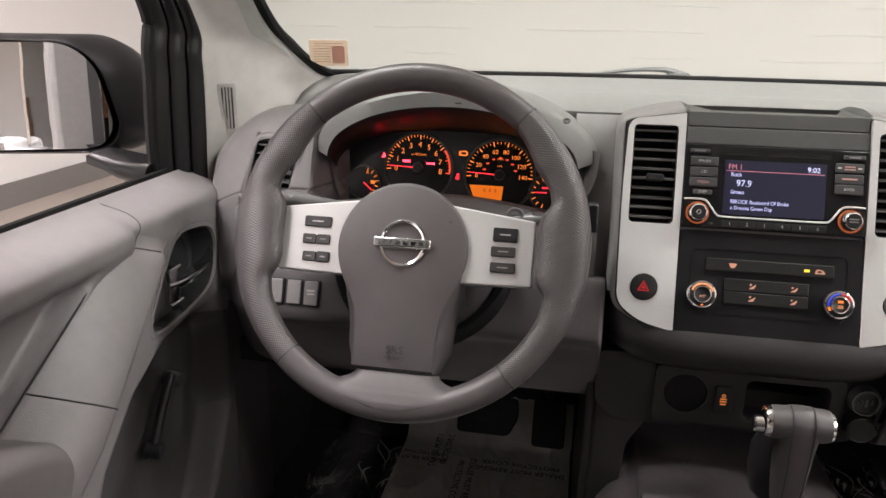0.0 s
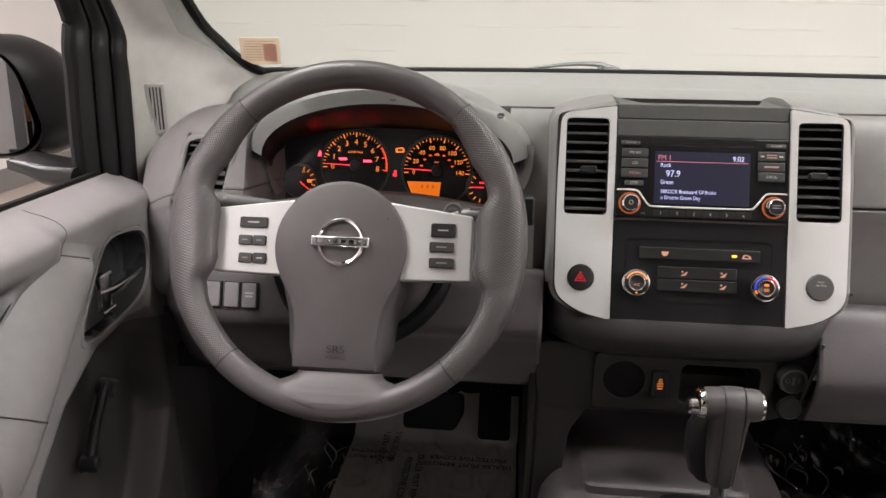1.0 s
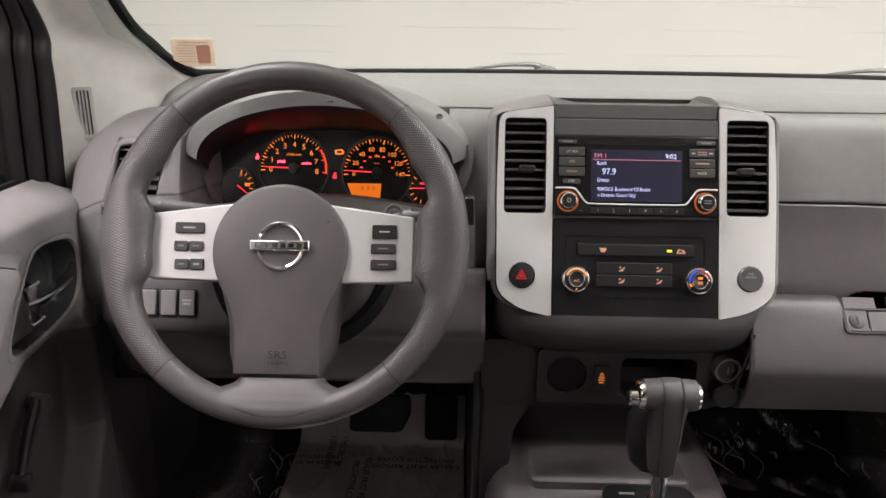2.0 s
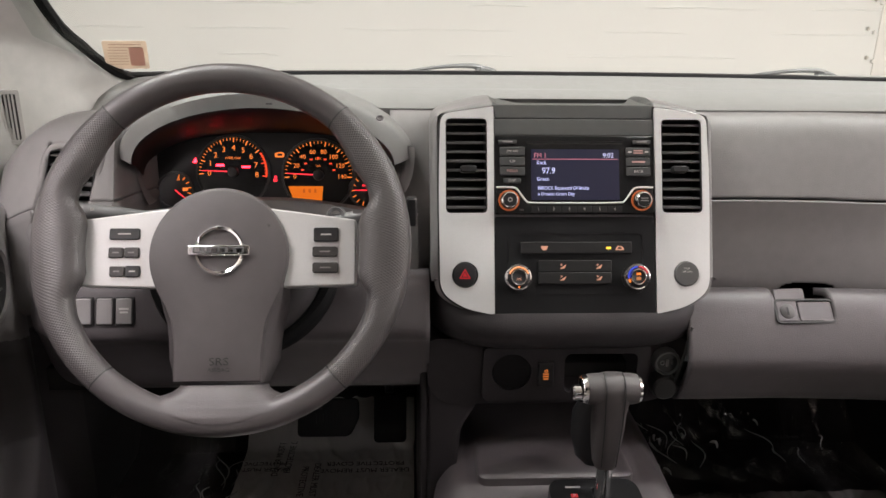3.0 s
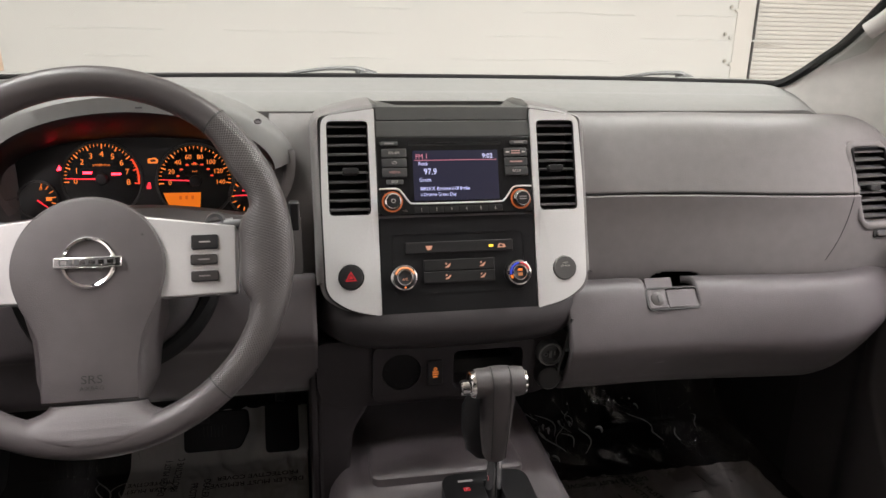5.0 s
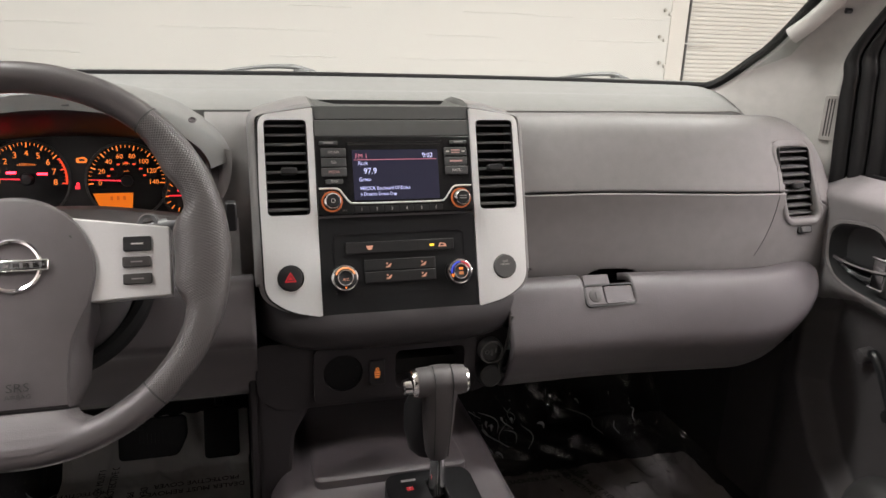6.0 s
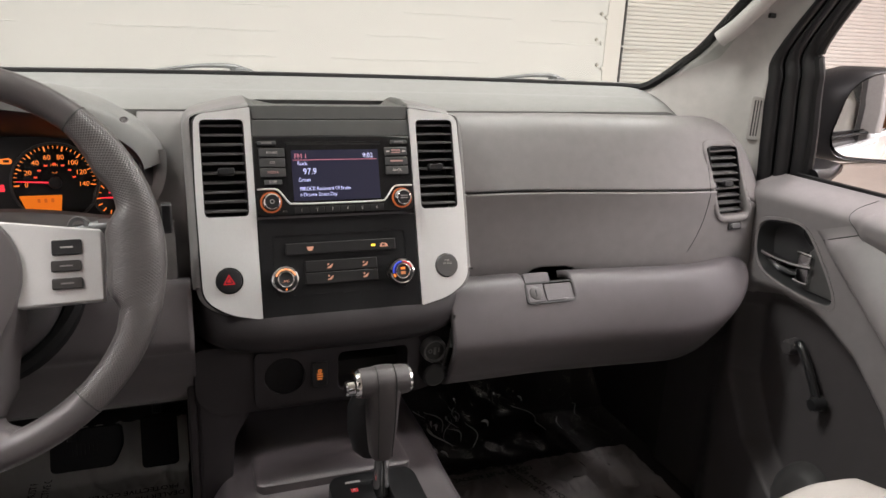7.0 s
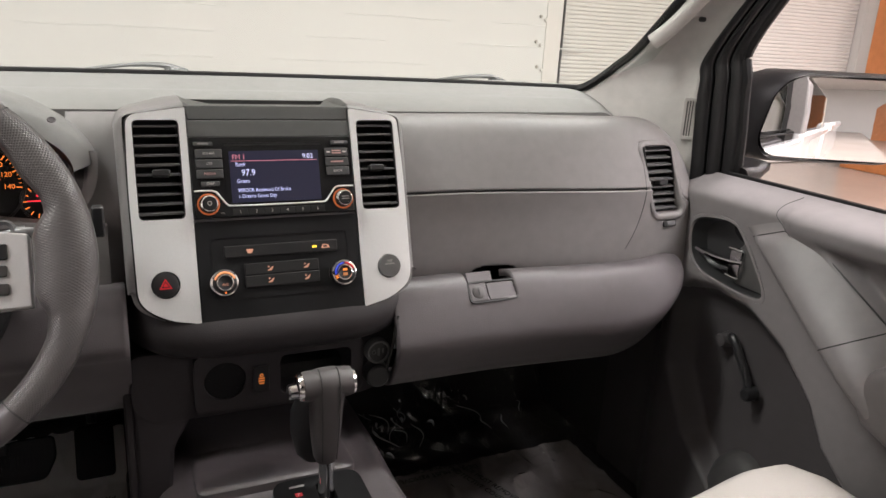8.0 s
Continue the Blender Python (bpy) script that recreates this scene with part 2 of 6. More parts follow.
# ceiling lamps: long panels that light the hall
lamp_proto = None
for lx in (-1.85, 1.90, 5.4, 8.9):
    for ly in (0.75, -0.75, -4.4, -8.2):
        if lamp_proto is None:
            lamp_proto = thing("ceiling_lamp", "white oblong ceiling light panel, switched on", "ceiling lamp", "ceiling lamps of the hall")
            part("housing", box_bm(-0.84, 0.84, -0.20, 0.20, 0.02, 0.09), M_CEIL, lamp_proto, bevel=0.004)
            part("diffuser", box_bm(-0.80, 0.80, -0.16, 0.16, 0.0, 0.022), M_LAMP, lamp_proto, "glowing diffuser")
            lamp_proto.matrix_basis = pose(lx, ly, CEIL_Z - 0.09)
        else:
            copy_thing(lamp_proto, pose(lx, ly, CEIL_Z - 0.09))
        la = bpy.data.lights.new("hall_light", "AREA")
        la.shape, la.size, la.size_y, la.energy, la.color = "RECTANGLE", 1.6, 0.32, LAMP_W, (1.0, 0.930, 0.940)
        new("hall_light", la).matrix_world = pose(lx, ly, CEIL_Z - 0.11)

# roller shutter with separate slats
shutter = thing("roller_shutter", "white ribbed steel roller shutter, closed", "shutter door")
slat_bm = bmesh.new()
loft_bm([[(x, WALL_Y + 0.10 + dy, dz) for dy, dz in ((0.004, 0), (-0.003, 0.005), (-0.006, 0.019), (-0.003, 0.033), (0.004, 0.0384), (0.02, 0.0384), (0.02, 0))] for x in (3.98, 8.32)], bm=slat_bm)
slat = part("slat", slat_bm, M_SHUTTER, shutter, smooth=False)
for i in range(1, 88):
    s2 = slat.copy()
    scene.collection.objects.link(s2)
    s2.location = (0, 0, i * 0.040)
for o in shutter.children:
    o.location.z += GROUND + 0.01
M_BOLT = mat("painted_bolt", (0.42, 0.40, 0.36), 0.5)
jamb = thing("door_jamb", "white steel angle beside the shutter with bolts", "door jamb")
part("angle", box_bm(3.80, 3.98, WALL_Y - 0.01, WALL_Y + 0.1, GROUND, 3.7), M_SHUTTER, jamb, bevel=0.004)
for k in range(9):
    for dx in (3.70, 3.755):
        part("bolt", lathe_bm([(0.0, 0.018), (0.014, 0.016), (0.018, 0.0)], 10, Matrix.Translation((dx + 0.03 * (k % 2), WALL_Y - 0.012, GROUND + 0.35 + 0.235 * k - (0.03 if dx > 3.73 else 0))) @ Matrix.Rotation(radians(90), 4, "X")), M_SHUTTER if dx > 3.73 else M_BOLT, jamb)
part("guide_rail", box_bm(4.02, 4.034, WALL_Y + 0.03, WALL_Y + 0.09, GROUND, 3.7), mat("dark_rail", (0.08, 0.08, 0.08), 0.6), jamb, "dark guide rail")
M_WOOD = mat("orange_varnished_wood", (0.46, 0.17, 0.055), 0.32, var=0.25, scale=9)
cabt = thing("wooden_cabinet", "tall orange varnished wooden cabinet against the wall", "cabinet")
part("carcass", box_bm(8.20, 10.4, 5.30, 5.86, GROUND + 0.05, 3.2), M_WOOD, cabt, bevel=0.01)
part("plinth", box_bm(8.10, 10.4, 4.80, 5.86, GROUND, GROUND + 0.40), M_WOOD, cabt, "low wooden plinth", bevel=0.01)
for k in range(3):
    part("door_panel", box_bm(8.27 + 0.56 * k, 8.79 + 0.56 * k, 5.28, 5.305, GROUND + 0.5, 3.1), M_WOOD, cabt, bevel=0.008)
post = thing("wall_post", "white painted post beside the shutter", "post")
part("post", box_bm(8.34, 8.72, WALL_Y - 0.20, WALL_Y, GROUND, CEIL_Z), M_WALL, post, bevel=0.01)
# faint block joints in the wall paint
nt = M_WALL.node_tree
tcw = nt.nodes.new("ShaderNodeTexCoord")
mpw = nt.nodes.new("ShaderNodeMapping")
mpw.inputs["Rotation"].default_value = (radians(90), 0, 0)
brk = nt.nodes.new("ShaderNodeTexBrick")
brk.inputs["Scale"].default_value = 1.0
brk.inputs["Mortar Size"].default_value = 0.004
brk.inputs["Mortar Smooth"].default_value = 0.6
brk.inputs["Brick Width"].default_value = 0.4
brk.inputs["Row Height"].default_value = 0.2
bmw = nt.nodes.new("ShaderNodeBump")
bmw.inputs["Strength"].default_value = 0.22
bmw.inputs["Distance"].default_value = 0.004
bmw.invert = True
nt.links.new(tcw.outputs["Object"], mpw.inputs["Vector"])
nt.links.new(mpw.outputs[0], brk.inputs["Vector"])
nt.links.new(brk.outputs["Fac"], bmw.inputs["Height"])
nt.links.new(bmw.outputs[0], nt.nodes["Principled BSDF"].inputs["Normal"])

# things along the far wall
tagged(part("wall_panelling", box_bm(2.0, RIGHT_X, BACK_Y, BACK_Y + 0.03, GROUND, 2.6), M_WOOD, None), "orange varnished wood panelling on the far wall", "panelling", kind="structure")
M_BROWN = mat("brown_door_paint", (0.19, 0.125, 0.075), 0.45, var=0.15, scale=12)
far_door = thing("side_door", "brown painted door in the far garage wall", "door")
part("leaf", box_bm(-2.30, -1.40, BACK_Y, BACK_Y + 0.05, GROUND + 0.01, GROUND + 2.1), M_BROWN, far_door, bevel=0.006)
part("knob", lathe_bm([(0.0, 0.06), (0.02, 0.055), (0.028, 0.04), (0.02, 0.02), (0.012, 0.0)], 16, Matrix.Translation((-1.48, BACK_Y + 0.05, GROUND + 1.0)) @ Matrix.Rotation(radians(-90), 4, "X")), M_CHROME, far_door, "metal door knob")
cart = thing("tool_cart", "dark steel tool cart with drawers", "tool cart")
part("body", box_bm(5.2, 6.3, -9.4, -8.8, GROUND + 0.12, GROUND + 1.0), mat("dark_cart_paint", (0.03, 0.03, 0.032), 0.35), cart, bevel=0.02)
for k in range(4):
    part("drawer", box_bm(5.25, 6.25, -8.81, -8.78, GROUND + 0.18 + 0.2 * k, GROUND + 0.34 + 0.2 * k), mat("grey_drawer_paint", (0.12, 0.12, 0.125), 0.35) if k == 0 else bpy.data.materials["grey_drawer_paint"], cart, bevel=0.006)
for x in (5.3, 6.2):
    for y in (-9.3, -8.9):
        part("castor", lathe_bm([(0.0, 0.03), (0.06, 0.03), (0.06, -0.03), (0.0, -0.03)], 14, Matrix.Translation((x, y, GROUND + 0.06)) @ Matrix.Rotation(radians(90), 4, "Y")), M_BLACK, cart)
cone = thing("traffic_cone", "orange traffic cone on the garage floor", "traffic cone")
M_CONE = mat("orange_cone_plastic", (0.75, 0.13, 0.03), 0.5)
part("cone", lathe_bm([(0.0, 0.70), (0.03, 0.70), (0.14, 0.03), (0.14, 0.0)], 20, Matrix.Translation((3.9, -7.6, GROUND))), M_CONE, cone)
part("foot", box_bm(3.70, 4.10, -7.80, -7.40, GROUND, GROUND + 0.03), M_CONE, cone, bevel=0.008)
joints = random.Random(21)
for row in range(9):
    z0 = 0.815 + 0.2 * row
    xx = -3.9 + joints.uniform(0, 0.8)
    while xx < 3.4:
        run = joints.uniform(0.25, 1.5)
        tilt = joints.uniform(-0.006, 0.006)
        bm = bmesh.new()
        loft_bm([[(xx + run * t, WALL_Y + dy * w_, z0 + tilt * t + dz + 0.003 * math.sin(9 * t + row)) for dy, dz in ((0.004, 0.010), (-0.005, 0.004), (-0.006, -0.001), (0.004, -0.004))] for t, w_ in [(k / 8, 1.0 if 0 < k < 8 else 0.2) for k in range(9)]], bm=bm)
        tagged(part("trim", bm, M_WALL, None), "thin ragged joint ridge under the wall paint", "wall joint", kind="structure")
        xx += run + joints.uniform(0.15, 1.6)

M_AMBER = glow("amber_backlight", (1.0, 0.235, 0.035), 1.08)
M_RED = glow("red_backlight", (1.0, 0.03, 0.05), 1.5)
M_REDLED = glow("red_warning_led", (1.0, 0.015, 0.03), 14.0)
M_REDSOFT = glow("red_scale", (0.9, 0.06, 0.02), 1.2)
M_ORANGELCD = glow("amber_lcd", (1.0, 0.21, 0.01), 0.7)
M_PALELIT = glow("pale_backlight", (0.66, 0.68, 1.0), 1.15)
M_VIOLET = glow("violet_text", (0.60, 0.62, 1.0), 1.1)
M_PINK = glow("pink_text", (0.75, 0.25, 0.32), 0.7)
M_BLUE = glow("blue_backlight", (0.03, 0.06, 0.6), 0.8)
M_PRINT = mat("pale_print", (0.42, 0.40, 0.38), 0.6)
M_PRINTDIM = mat("dim_print", (0.20, 0.19, 0.185), 0.6)
M_SEAM = mat("shadow_gap_rubber", (0.02, 0.02, 0.02), 0.7)
M_BUTTON = mat("button_plastic", (0.013, 0.0127, 0.013), 0.42, spec=0.3)
M_WBUTTON = mat("wheel_button_plastic", (0.030, 0.027, 0.026), 0.4)
M_SWITCH = mat("switch_plastic", (0.10, 0.10, 0.10), 0.42)


def text_mesh(s, size, m, extrude=0.0001, align="CENTER"):
    cu = bpy.data.curves.new("text", "FONT")
    cu.body, cu.size, cu.extrude, cu.align_x, cu.align_y = s, size, extrude, align, "CENTER"
    cu.resolution_u = 3
    ob = new("text", cu)
    bpy.context.view_layer.update()
    me = bpy.data.meshes.new_from_object(ob.evaluated_get(bpy.context.evaluated_depsgraph_get()))
    bpy.data.objects.remove(ob)
    bpy.data.curves.remove(cu)
    me.materials.clear()
    me.transform(m)
    return me


def text(name, s, size, m, x, y, z, material, parent, align="CENTER", sx=1.0, label=""):
    me = text_mesh(s, size, m @ Matrix.Translation((x, y, z)) @ Matrix.Diagonal((sx, 1, 1, 1)), align=align)
    return finish(name, me, material, parent, label, smooth=False)


def bar(name, x, y, w, h, z, m, material, parent, thick=0.0003):
    return part(name, plate_bm([(x - w / 2, y - h / 2), (x + w / 2, y - h / 2), (x + w / 2, y + h / 2), (x - w / 2, y + h / 2)], (), z, z + thick, m), material, parent, smooth=False)


def dome_bm(outline, z0, z1, rise, m, c=(0, 0), inset=0.94):
    """A slab with a rounded edge and a gently domed face."""
    cx, cy = c

    def ring(k, z):
        return [m @ Vector((cx + (x - cx) * k, cy + (y - cy) * k, z)) for x, y in outline]
    def wall(k, z):
        n = len(outline)
        pts = []
        for i, (x, y) in enumerate(outline):
            (xa_, ya_), (xb_, yb_) = outline[i - 1], outline[(i + 1) % n]
            t = Vector((yb_ - ya_, xa_ - xb_)).normalized()
            w = float(sstep(-0.035, -0.065, y)) * (1 - float(sstep(-0.120, -0.1365, y)) * 0.35)
            pts.append(m @ Vector((x + t.x * k * w, y + min(0.0, t.y * k * w) * 0.0, z)))
        return pts
    rings = [wall(0.014, z0), wall(0.007, z1 - 0.016), wall(0.003, z1 - 0.009), ring(1, z1 - 0.006), ring(0.992, z1 - 0.0025), ring(0.975, z1 - 0.0006), ring(inset, z1), ring(0.7, z1 + rise * 0.6), ring(0.35, z1 + rise * 0.9), ring(0.06, z1 + rise)]
    return loft_bm(rings)


# ---- the cab: dashboard ----
dash = thing("dashboard", "grey moulded plastic truck dashboard with a padded top", "dashboard")


def ws_base(x):
    return 0.985 - 0.10 * (np.abs(x) / 0.62) ** 2.2


def deck(u, v):
    x = -0.605 + 1.21 * u
    front = 0.783 + 0.02 * sstep(0.5, 0.6, np.abs(x))
    back = ws_base(x) + 0.03
    y = back + (front - back) * np.minimum(v / 0.93, 1)
    k = (ws_base(x) - y) / (ws_base(x) - front)
    z = 1.4155 - 0.0275 * np.clip(k, -0.2, 1) + 0.0035 * sstep(0.45, 0.55, k) * (1 - sstep(0.55, 1.0, k))
    z = z - 0.014 * np.clip((v - 0.93) / 0.07, 0, 1) ** 1.5
    edge = np.clip((np.abs(x) - 0.535) / 0.07, 0, 1)
    z = z - 0.040 * edge ** 2 * (0.25 + 0.75 * v)
    return x, y, z


thicken(finish("deck_pad", grid_mesh("deck_pad", deck, 90, 46), M_DASHTOP, dash, "pale grey padded dash top"), 0.02, 1.0)

PASS_PROFILE = ((0.83, 1.372), (0.800, 1.380), (0.779, 1.3795), (0.764, 1.368), (0.7505, 1.343), (0.7385, 1.313), (0.7285, 1.2856))
PASS_PROFILE2 = ((0.7270, 1.2842), (0.7262, 1.2471), (0.7235, 1.2077), (0.7220, 1.182), (0.7240, 1.165), (0.7300, 1.150))
LOW_PROFILE = ((0.70, 1.172), (0.678, 1.1785), (0.664, 1.174), (0.650, 1.155), (0.638, 1.133), (0.630, 1.114), (0.629, 1.104), (0.634, 1.090), (0.648, 1.064), (0.666, 1.046), (0.72, 1.043))


def side_round(x, x0, x1, bulge=0.035):
    """How far the dash front falls back towards the doors."""
    a = np.clip((np.abs(x) - x0) / (x1 - x0), 0, 1)
    return 0.10 * (1 - np.sqrt(np.clip(1 - a ** 2.4, 0, 1))) - bulge * sstep(0.25, 0.56, np.abs(x))


def front_sheet(name, prof, xa, xb, nu=80, nv=40, x0=0.585, x1=0.737, hole=None, bulge=0.035, droop=0.134, lift=0.0, wrap=0.0):
    """A dash front swept across the cab, with openings where hole(x, y, z) holds."""
    py, pz = interp_profile(prof, nv)
    x = np.linspace(xa, xb, nu)[:, None] + np.zeros((1, nv))
    y = py[None, :] + side_round(x, x0, x1, bulge)
    z = pz[None, :] + 0.0 * x
    z = z - droop * np.clip((np.abs(x) - 0.562) / 0.16, 0, 1) ** 2.1 * np.clip((z - 1.15) / 0.23, 0, 1)
    if lift:
        foot = 1.043 + lift * np.clip((x - 0.475) / 0.15, 0, 1) ** 2.2
        z = 1.1785 - (1.1785 - z) * (1.1785 - foot) / (1.1785 - 1.043)
    if wrap:
        y = y + 0.080 * np.clip((wrap - np.abs(x)) / 0.030, 0, 1.0) ** 0.85
    p = np.stack([x, y, z], -1).reshape(-1, 3)
    i = np.arange(nu * nv).reshape(nu, nv)
    q = np.stack([i[:-1, :-1], i[1:, :-1], i[1:, 1:], i[:-1, 1:]], -1).reshape(-1, 4)
    if hole:
        c = p[q].mean(1)
        q = q[[not hole(*k) for k in c]]
    me = bpy.data.meshes.new(name)
    me.from_pydata(p.tolist(), [], q.tolist())
    return me


FRONT_Y, FRONT_Z = interp_profile(PASS_PROFILE + PASS_PROFILE2, 160)


def on_front(x, z, lift=0.0):
    """A point on the drooping dash front over (x, z), raised towards the cab by lift."""
    d = 0.134 * min(1.0, max(0.0, (abs(x) - 0.562) / 0.16)) ** 2.1
    z0 = (z - d * 5.0) / (1 - d / 0.23) if z > 1.15 else z
    k = int(np.argmax(FRONT_Z))
    return (x, float(np.interp(z0, FRONT_Z[k:][::-1], FRONT_Y[k:][::-1]) + side_round(np.array(x), 0.585, 0.737)) - 0.0050 - lift, z)


def add_front(name, prof, xa, xb, material, label="", thick=0.010, **kw):
    return thicken(finish(name, front_sheet(name, prof, xa, xb, **kw), material, dash, label), thick, 0.0)


def in_vent(x, y, z):
    u, v = abs(x) - (0.5985 if x > 0 else 0.5840) + 0.22 * (z - 1.296), z - 1.296
    return abs(u) < 0.0312 and abs(v) < 0.0538


def in_latch(x, y, z):
    return 0.2845 < x < 0.3615 and z < 1.1640 + 0.0140 * max(0.0, 1 - ((x - 0.323) / 0.0385) ** 4) ** 0.5


add_front("airbag_panel", PASS_PROFILE, 0.150, 0.730, M_DASH, "grey passenger airbag cover", hole=in_vent, nu=160, nv=50)
add_front("glove_panel", PASS_PROFILE2, 0.150, 0.730, M_DASH, "grey panel under the airbag cover", hole=lambda x, y, z: in_vent(x, y, z) or in_latch(x, y, z), nu=300, nv=70)
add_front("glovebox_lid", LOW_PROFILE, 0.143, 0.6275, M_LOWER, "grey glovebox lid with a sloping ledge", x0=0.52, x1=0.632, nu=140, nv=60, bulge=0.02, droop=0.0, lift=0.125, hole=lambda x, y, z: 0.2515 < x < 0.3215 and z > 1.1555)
add_front("outer_panel", PASS_PROFILE + PASS_PROFILE2, -0.668, -0.502, M_DASH, "grey outer dash end", hole=in_vent, nu=100, nv=80, wrap=0.532)
add_front("inner_panel", PASS_PROFILE + PASS_PROFILE2, -0.212, -0.135, M_DASH, "grey panel beside the cluster", nu=30)
KNEE_PROFILE = ((0.70, 1.199), (0.677, 1.202), (0.665, 1.196), (0.656, 1.176), (0.648, 1.152), (0.647, 1.141), (0.655, 1.130), (0.667, 1.10), (0.69, 1.058), (0.74, 1.048))
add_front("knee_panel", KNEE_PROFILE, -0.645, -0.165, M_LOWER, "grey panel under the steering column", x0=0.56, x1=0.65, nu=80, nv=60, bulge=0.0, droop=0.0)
part("filler", box_bm(-0.545, -0.165, 0.788, 0.798, 1.30, 1.379), M_DASHTOP, dash, "grey panel behind the hood")
# Black blocks close the dash and stand in for the shade inside it.
part("backing", box_bm(-0.60, 0.60, 0.80, 0.93, 1.02, 1.36), M_VOID, dash, "black block for the shade inside the dash")
part("underside", box_bm(-0.64, 0.64, 0.70, 1.30, 1.045, 1.075), M_VOID, dash, "underside blackened as shade")
# seams in the passenger side




part("seam", tube_bm([on_front(x, 1.350 - 0.155 * i / 24) for i, x in enumerate([0.555 + 0.008 * math.sin(2.6 * i / 24) - 0.030 * (i / 24) ** 3 for i in range(25)])], 0.0006, 6), M_SEAM, dash, "thin dark seam")
for k in range(3):
    xx = 0.27 + 0.075 * k
    part("rib_mark", tube_bm([(xx - 0.012, 0.6330, 1.084), (xx, 0.6315, 1.086), (xx + 0.012, 0.6330, 1.084)], 0.0018, 6), M_LOWER, dash)

# glovebox latch
latch = thing("glovebox_latch", "grey glovebox latch with a round key lock", "latch")
LATCH = Matrix.Translation((0.2862, 0.6510, 1.1645)) @ Matrix.Rotation(radians(50), 4, "X")
plate("bezel", rrect(0.0735, 0.0305, 0.006, 5), [rrect(0.0690, 0.0260, 0.0045, 5)], -0.010, 0.0016, LATCH, M_SEAM, latch)
plate("lock_plate", round_poly([(-0.0340, -0.0125), (-0.0085, -0.0125), (-0.0085, 0.0125), (0.0035, 0.0125), (0.0035, 0.0290), (-0.0340, 0.0290)], 0.0025), (), -0.010, 0.0006, LATCH, M_LOWER, latch, bevel=0.0008)
plate("pull", round_poly([(-0.0073, -0.0125), (0.0340, -0.0125), (0.0340, 0.0118), (-0.0073, 0.0118)], 0.003), (), -0.010, 0.0008, LATCH, M_LOWER, latch, "grey latch paddle", bevel=0.0008)
key = part("key_lock", lathe_bm([(0.0, 0.0016), (0.0075, 0.0016), (0.0092, 0.0010), (0.0096, -0.002)], 28, LATCH @ Matrix.Translation((-0.0212, 0, 0))), M_WBUTTON, latch, "round key lock")
bar("keyway", -0.0212, 0, 0.0020, 0.0095, 0.0017, LATCH, M_VOID, key)
part("recess", loft_bm([[(0.246 + 0.125 * i / 12, y, z + (0.022 if k else 0.0) * math.sin(math.pi * (0.12 + 0.76 * i / 12)) ** 0.5) for i in range(13)] for y, z, k in ((0.655, 1.150, 0), (0.690, 1.148, 0), (0.765, 1.150, 0), (0.768, 1.160, 1), (0.735, 1.162, 1))], False, False), M_VOID, latch, "finger recess blackened as shade")

# switches under the left vent
for i, (x, lit) in enumerate(((-0.5570, 0), (-0.5335, 0), (-0.5115, 1))):
    sw = thing("panel_switch", "grey square panel switch" if not lit else "grey panel switch with small print", "switch", "switches on the lower dash")
    mm = Matrix.Translation((x - 0.002, 0.6475, 1.1722)) @ Matrix.Rotation(radians(71), 4, "X")
    plate("socket", rrect(0.0205, 0.0325, 0.002, 3), (), -0.01, 0.0008, mm, M_SEAM, sw)
    plate("cap", rrect(0.0178, 0.0295, 0.002, 3), (), 0.0008, 0.003, mm, M_DASH, sw, bevel=0.001)
    if lit:
        bar("print", 0, 0.003, 0.011, 0.0022, 0.0031, mm, M_PRINT, sw)
        bar("print", 0, -0.001, 0.009, 0.0022, 0.0031, mm, M_PRINT, sw)


# ---- air vents ----
M_SLAT = mat("louvre_plastic", (0.12, 0.118, 0.118), 0.32)


def lean(pts, k):
    return [(x - k * y, y) for x, y in pts]


def make_vent(m, w, h, n, tilt, tab, label, frame_mat, rimw=0.008, k=0.0):
    v = thing("air_vent", label, "air vent", "dashboard air vents")
    plate("frame", lean(rrect(w + rimw, h + rimw, 0.006, 4), k), [lean(rrect(w, h, 0.005, 4), k)], -0.03, 0.0008, m, frame_mat, v, bevel=0.001)
    plate("duct", lean(rrect(w + 0.002, h + 0.002, 0.005, 3), k), (), -0.034, -0.028, m, M_VOID, v, "black duct")
    step = h / n
    sl = plate_bm(round_poly([(-w / 2, -0.0011), (w / 2, -0.0011), (w / 2, 0.0011), (-w / 2, 0.0011)], 0.0008, 2), (), -0.010, 0.0, Matrix())
    sl = part("slat", sl, M_SLAT, v, "dark louvre")
    for i in range(n):
        o = sl if i == 0 else sl.copy()
        if i:
            scene.collection.objects.link(o)
        o.matrix_local = m @ Matrix.Translation((-k * (-h / 2 + step * (i + 0.5)), -h / 2 + step * (i + 0.5), -0.002)) @ Matrix.Rotation(radians(tilt), 4, "X")
    plate("tab", rrect(0.019, 0.008, 0.003, 3), (), -0.006, 0.005, m @ Matrix.Translation((tab, -0.004, 0)), M_BUTTON, v, "black adjuster tab", bevel=0.0012)
    return v


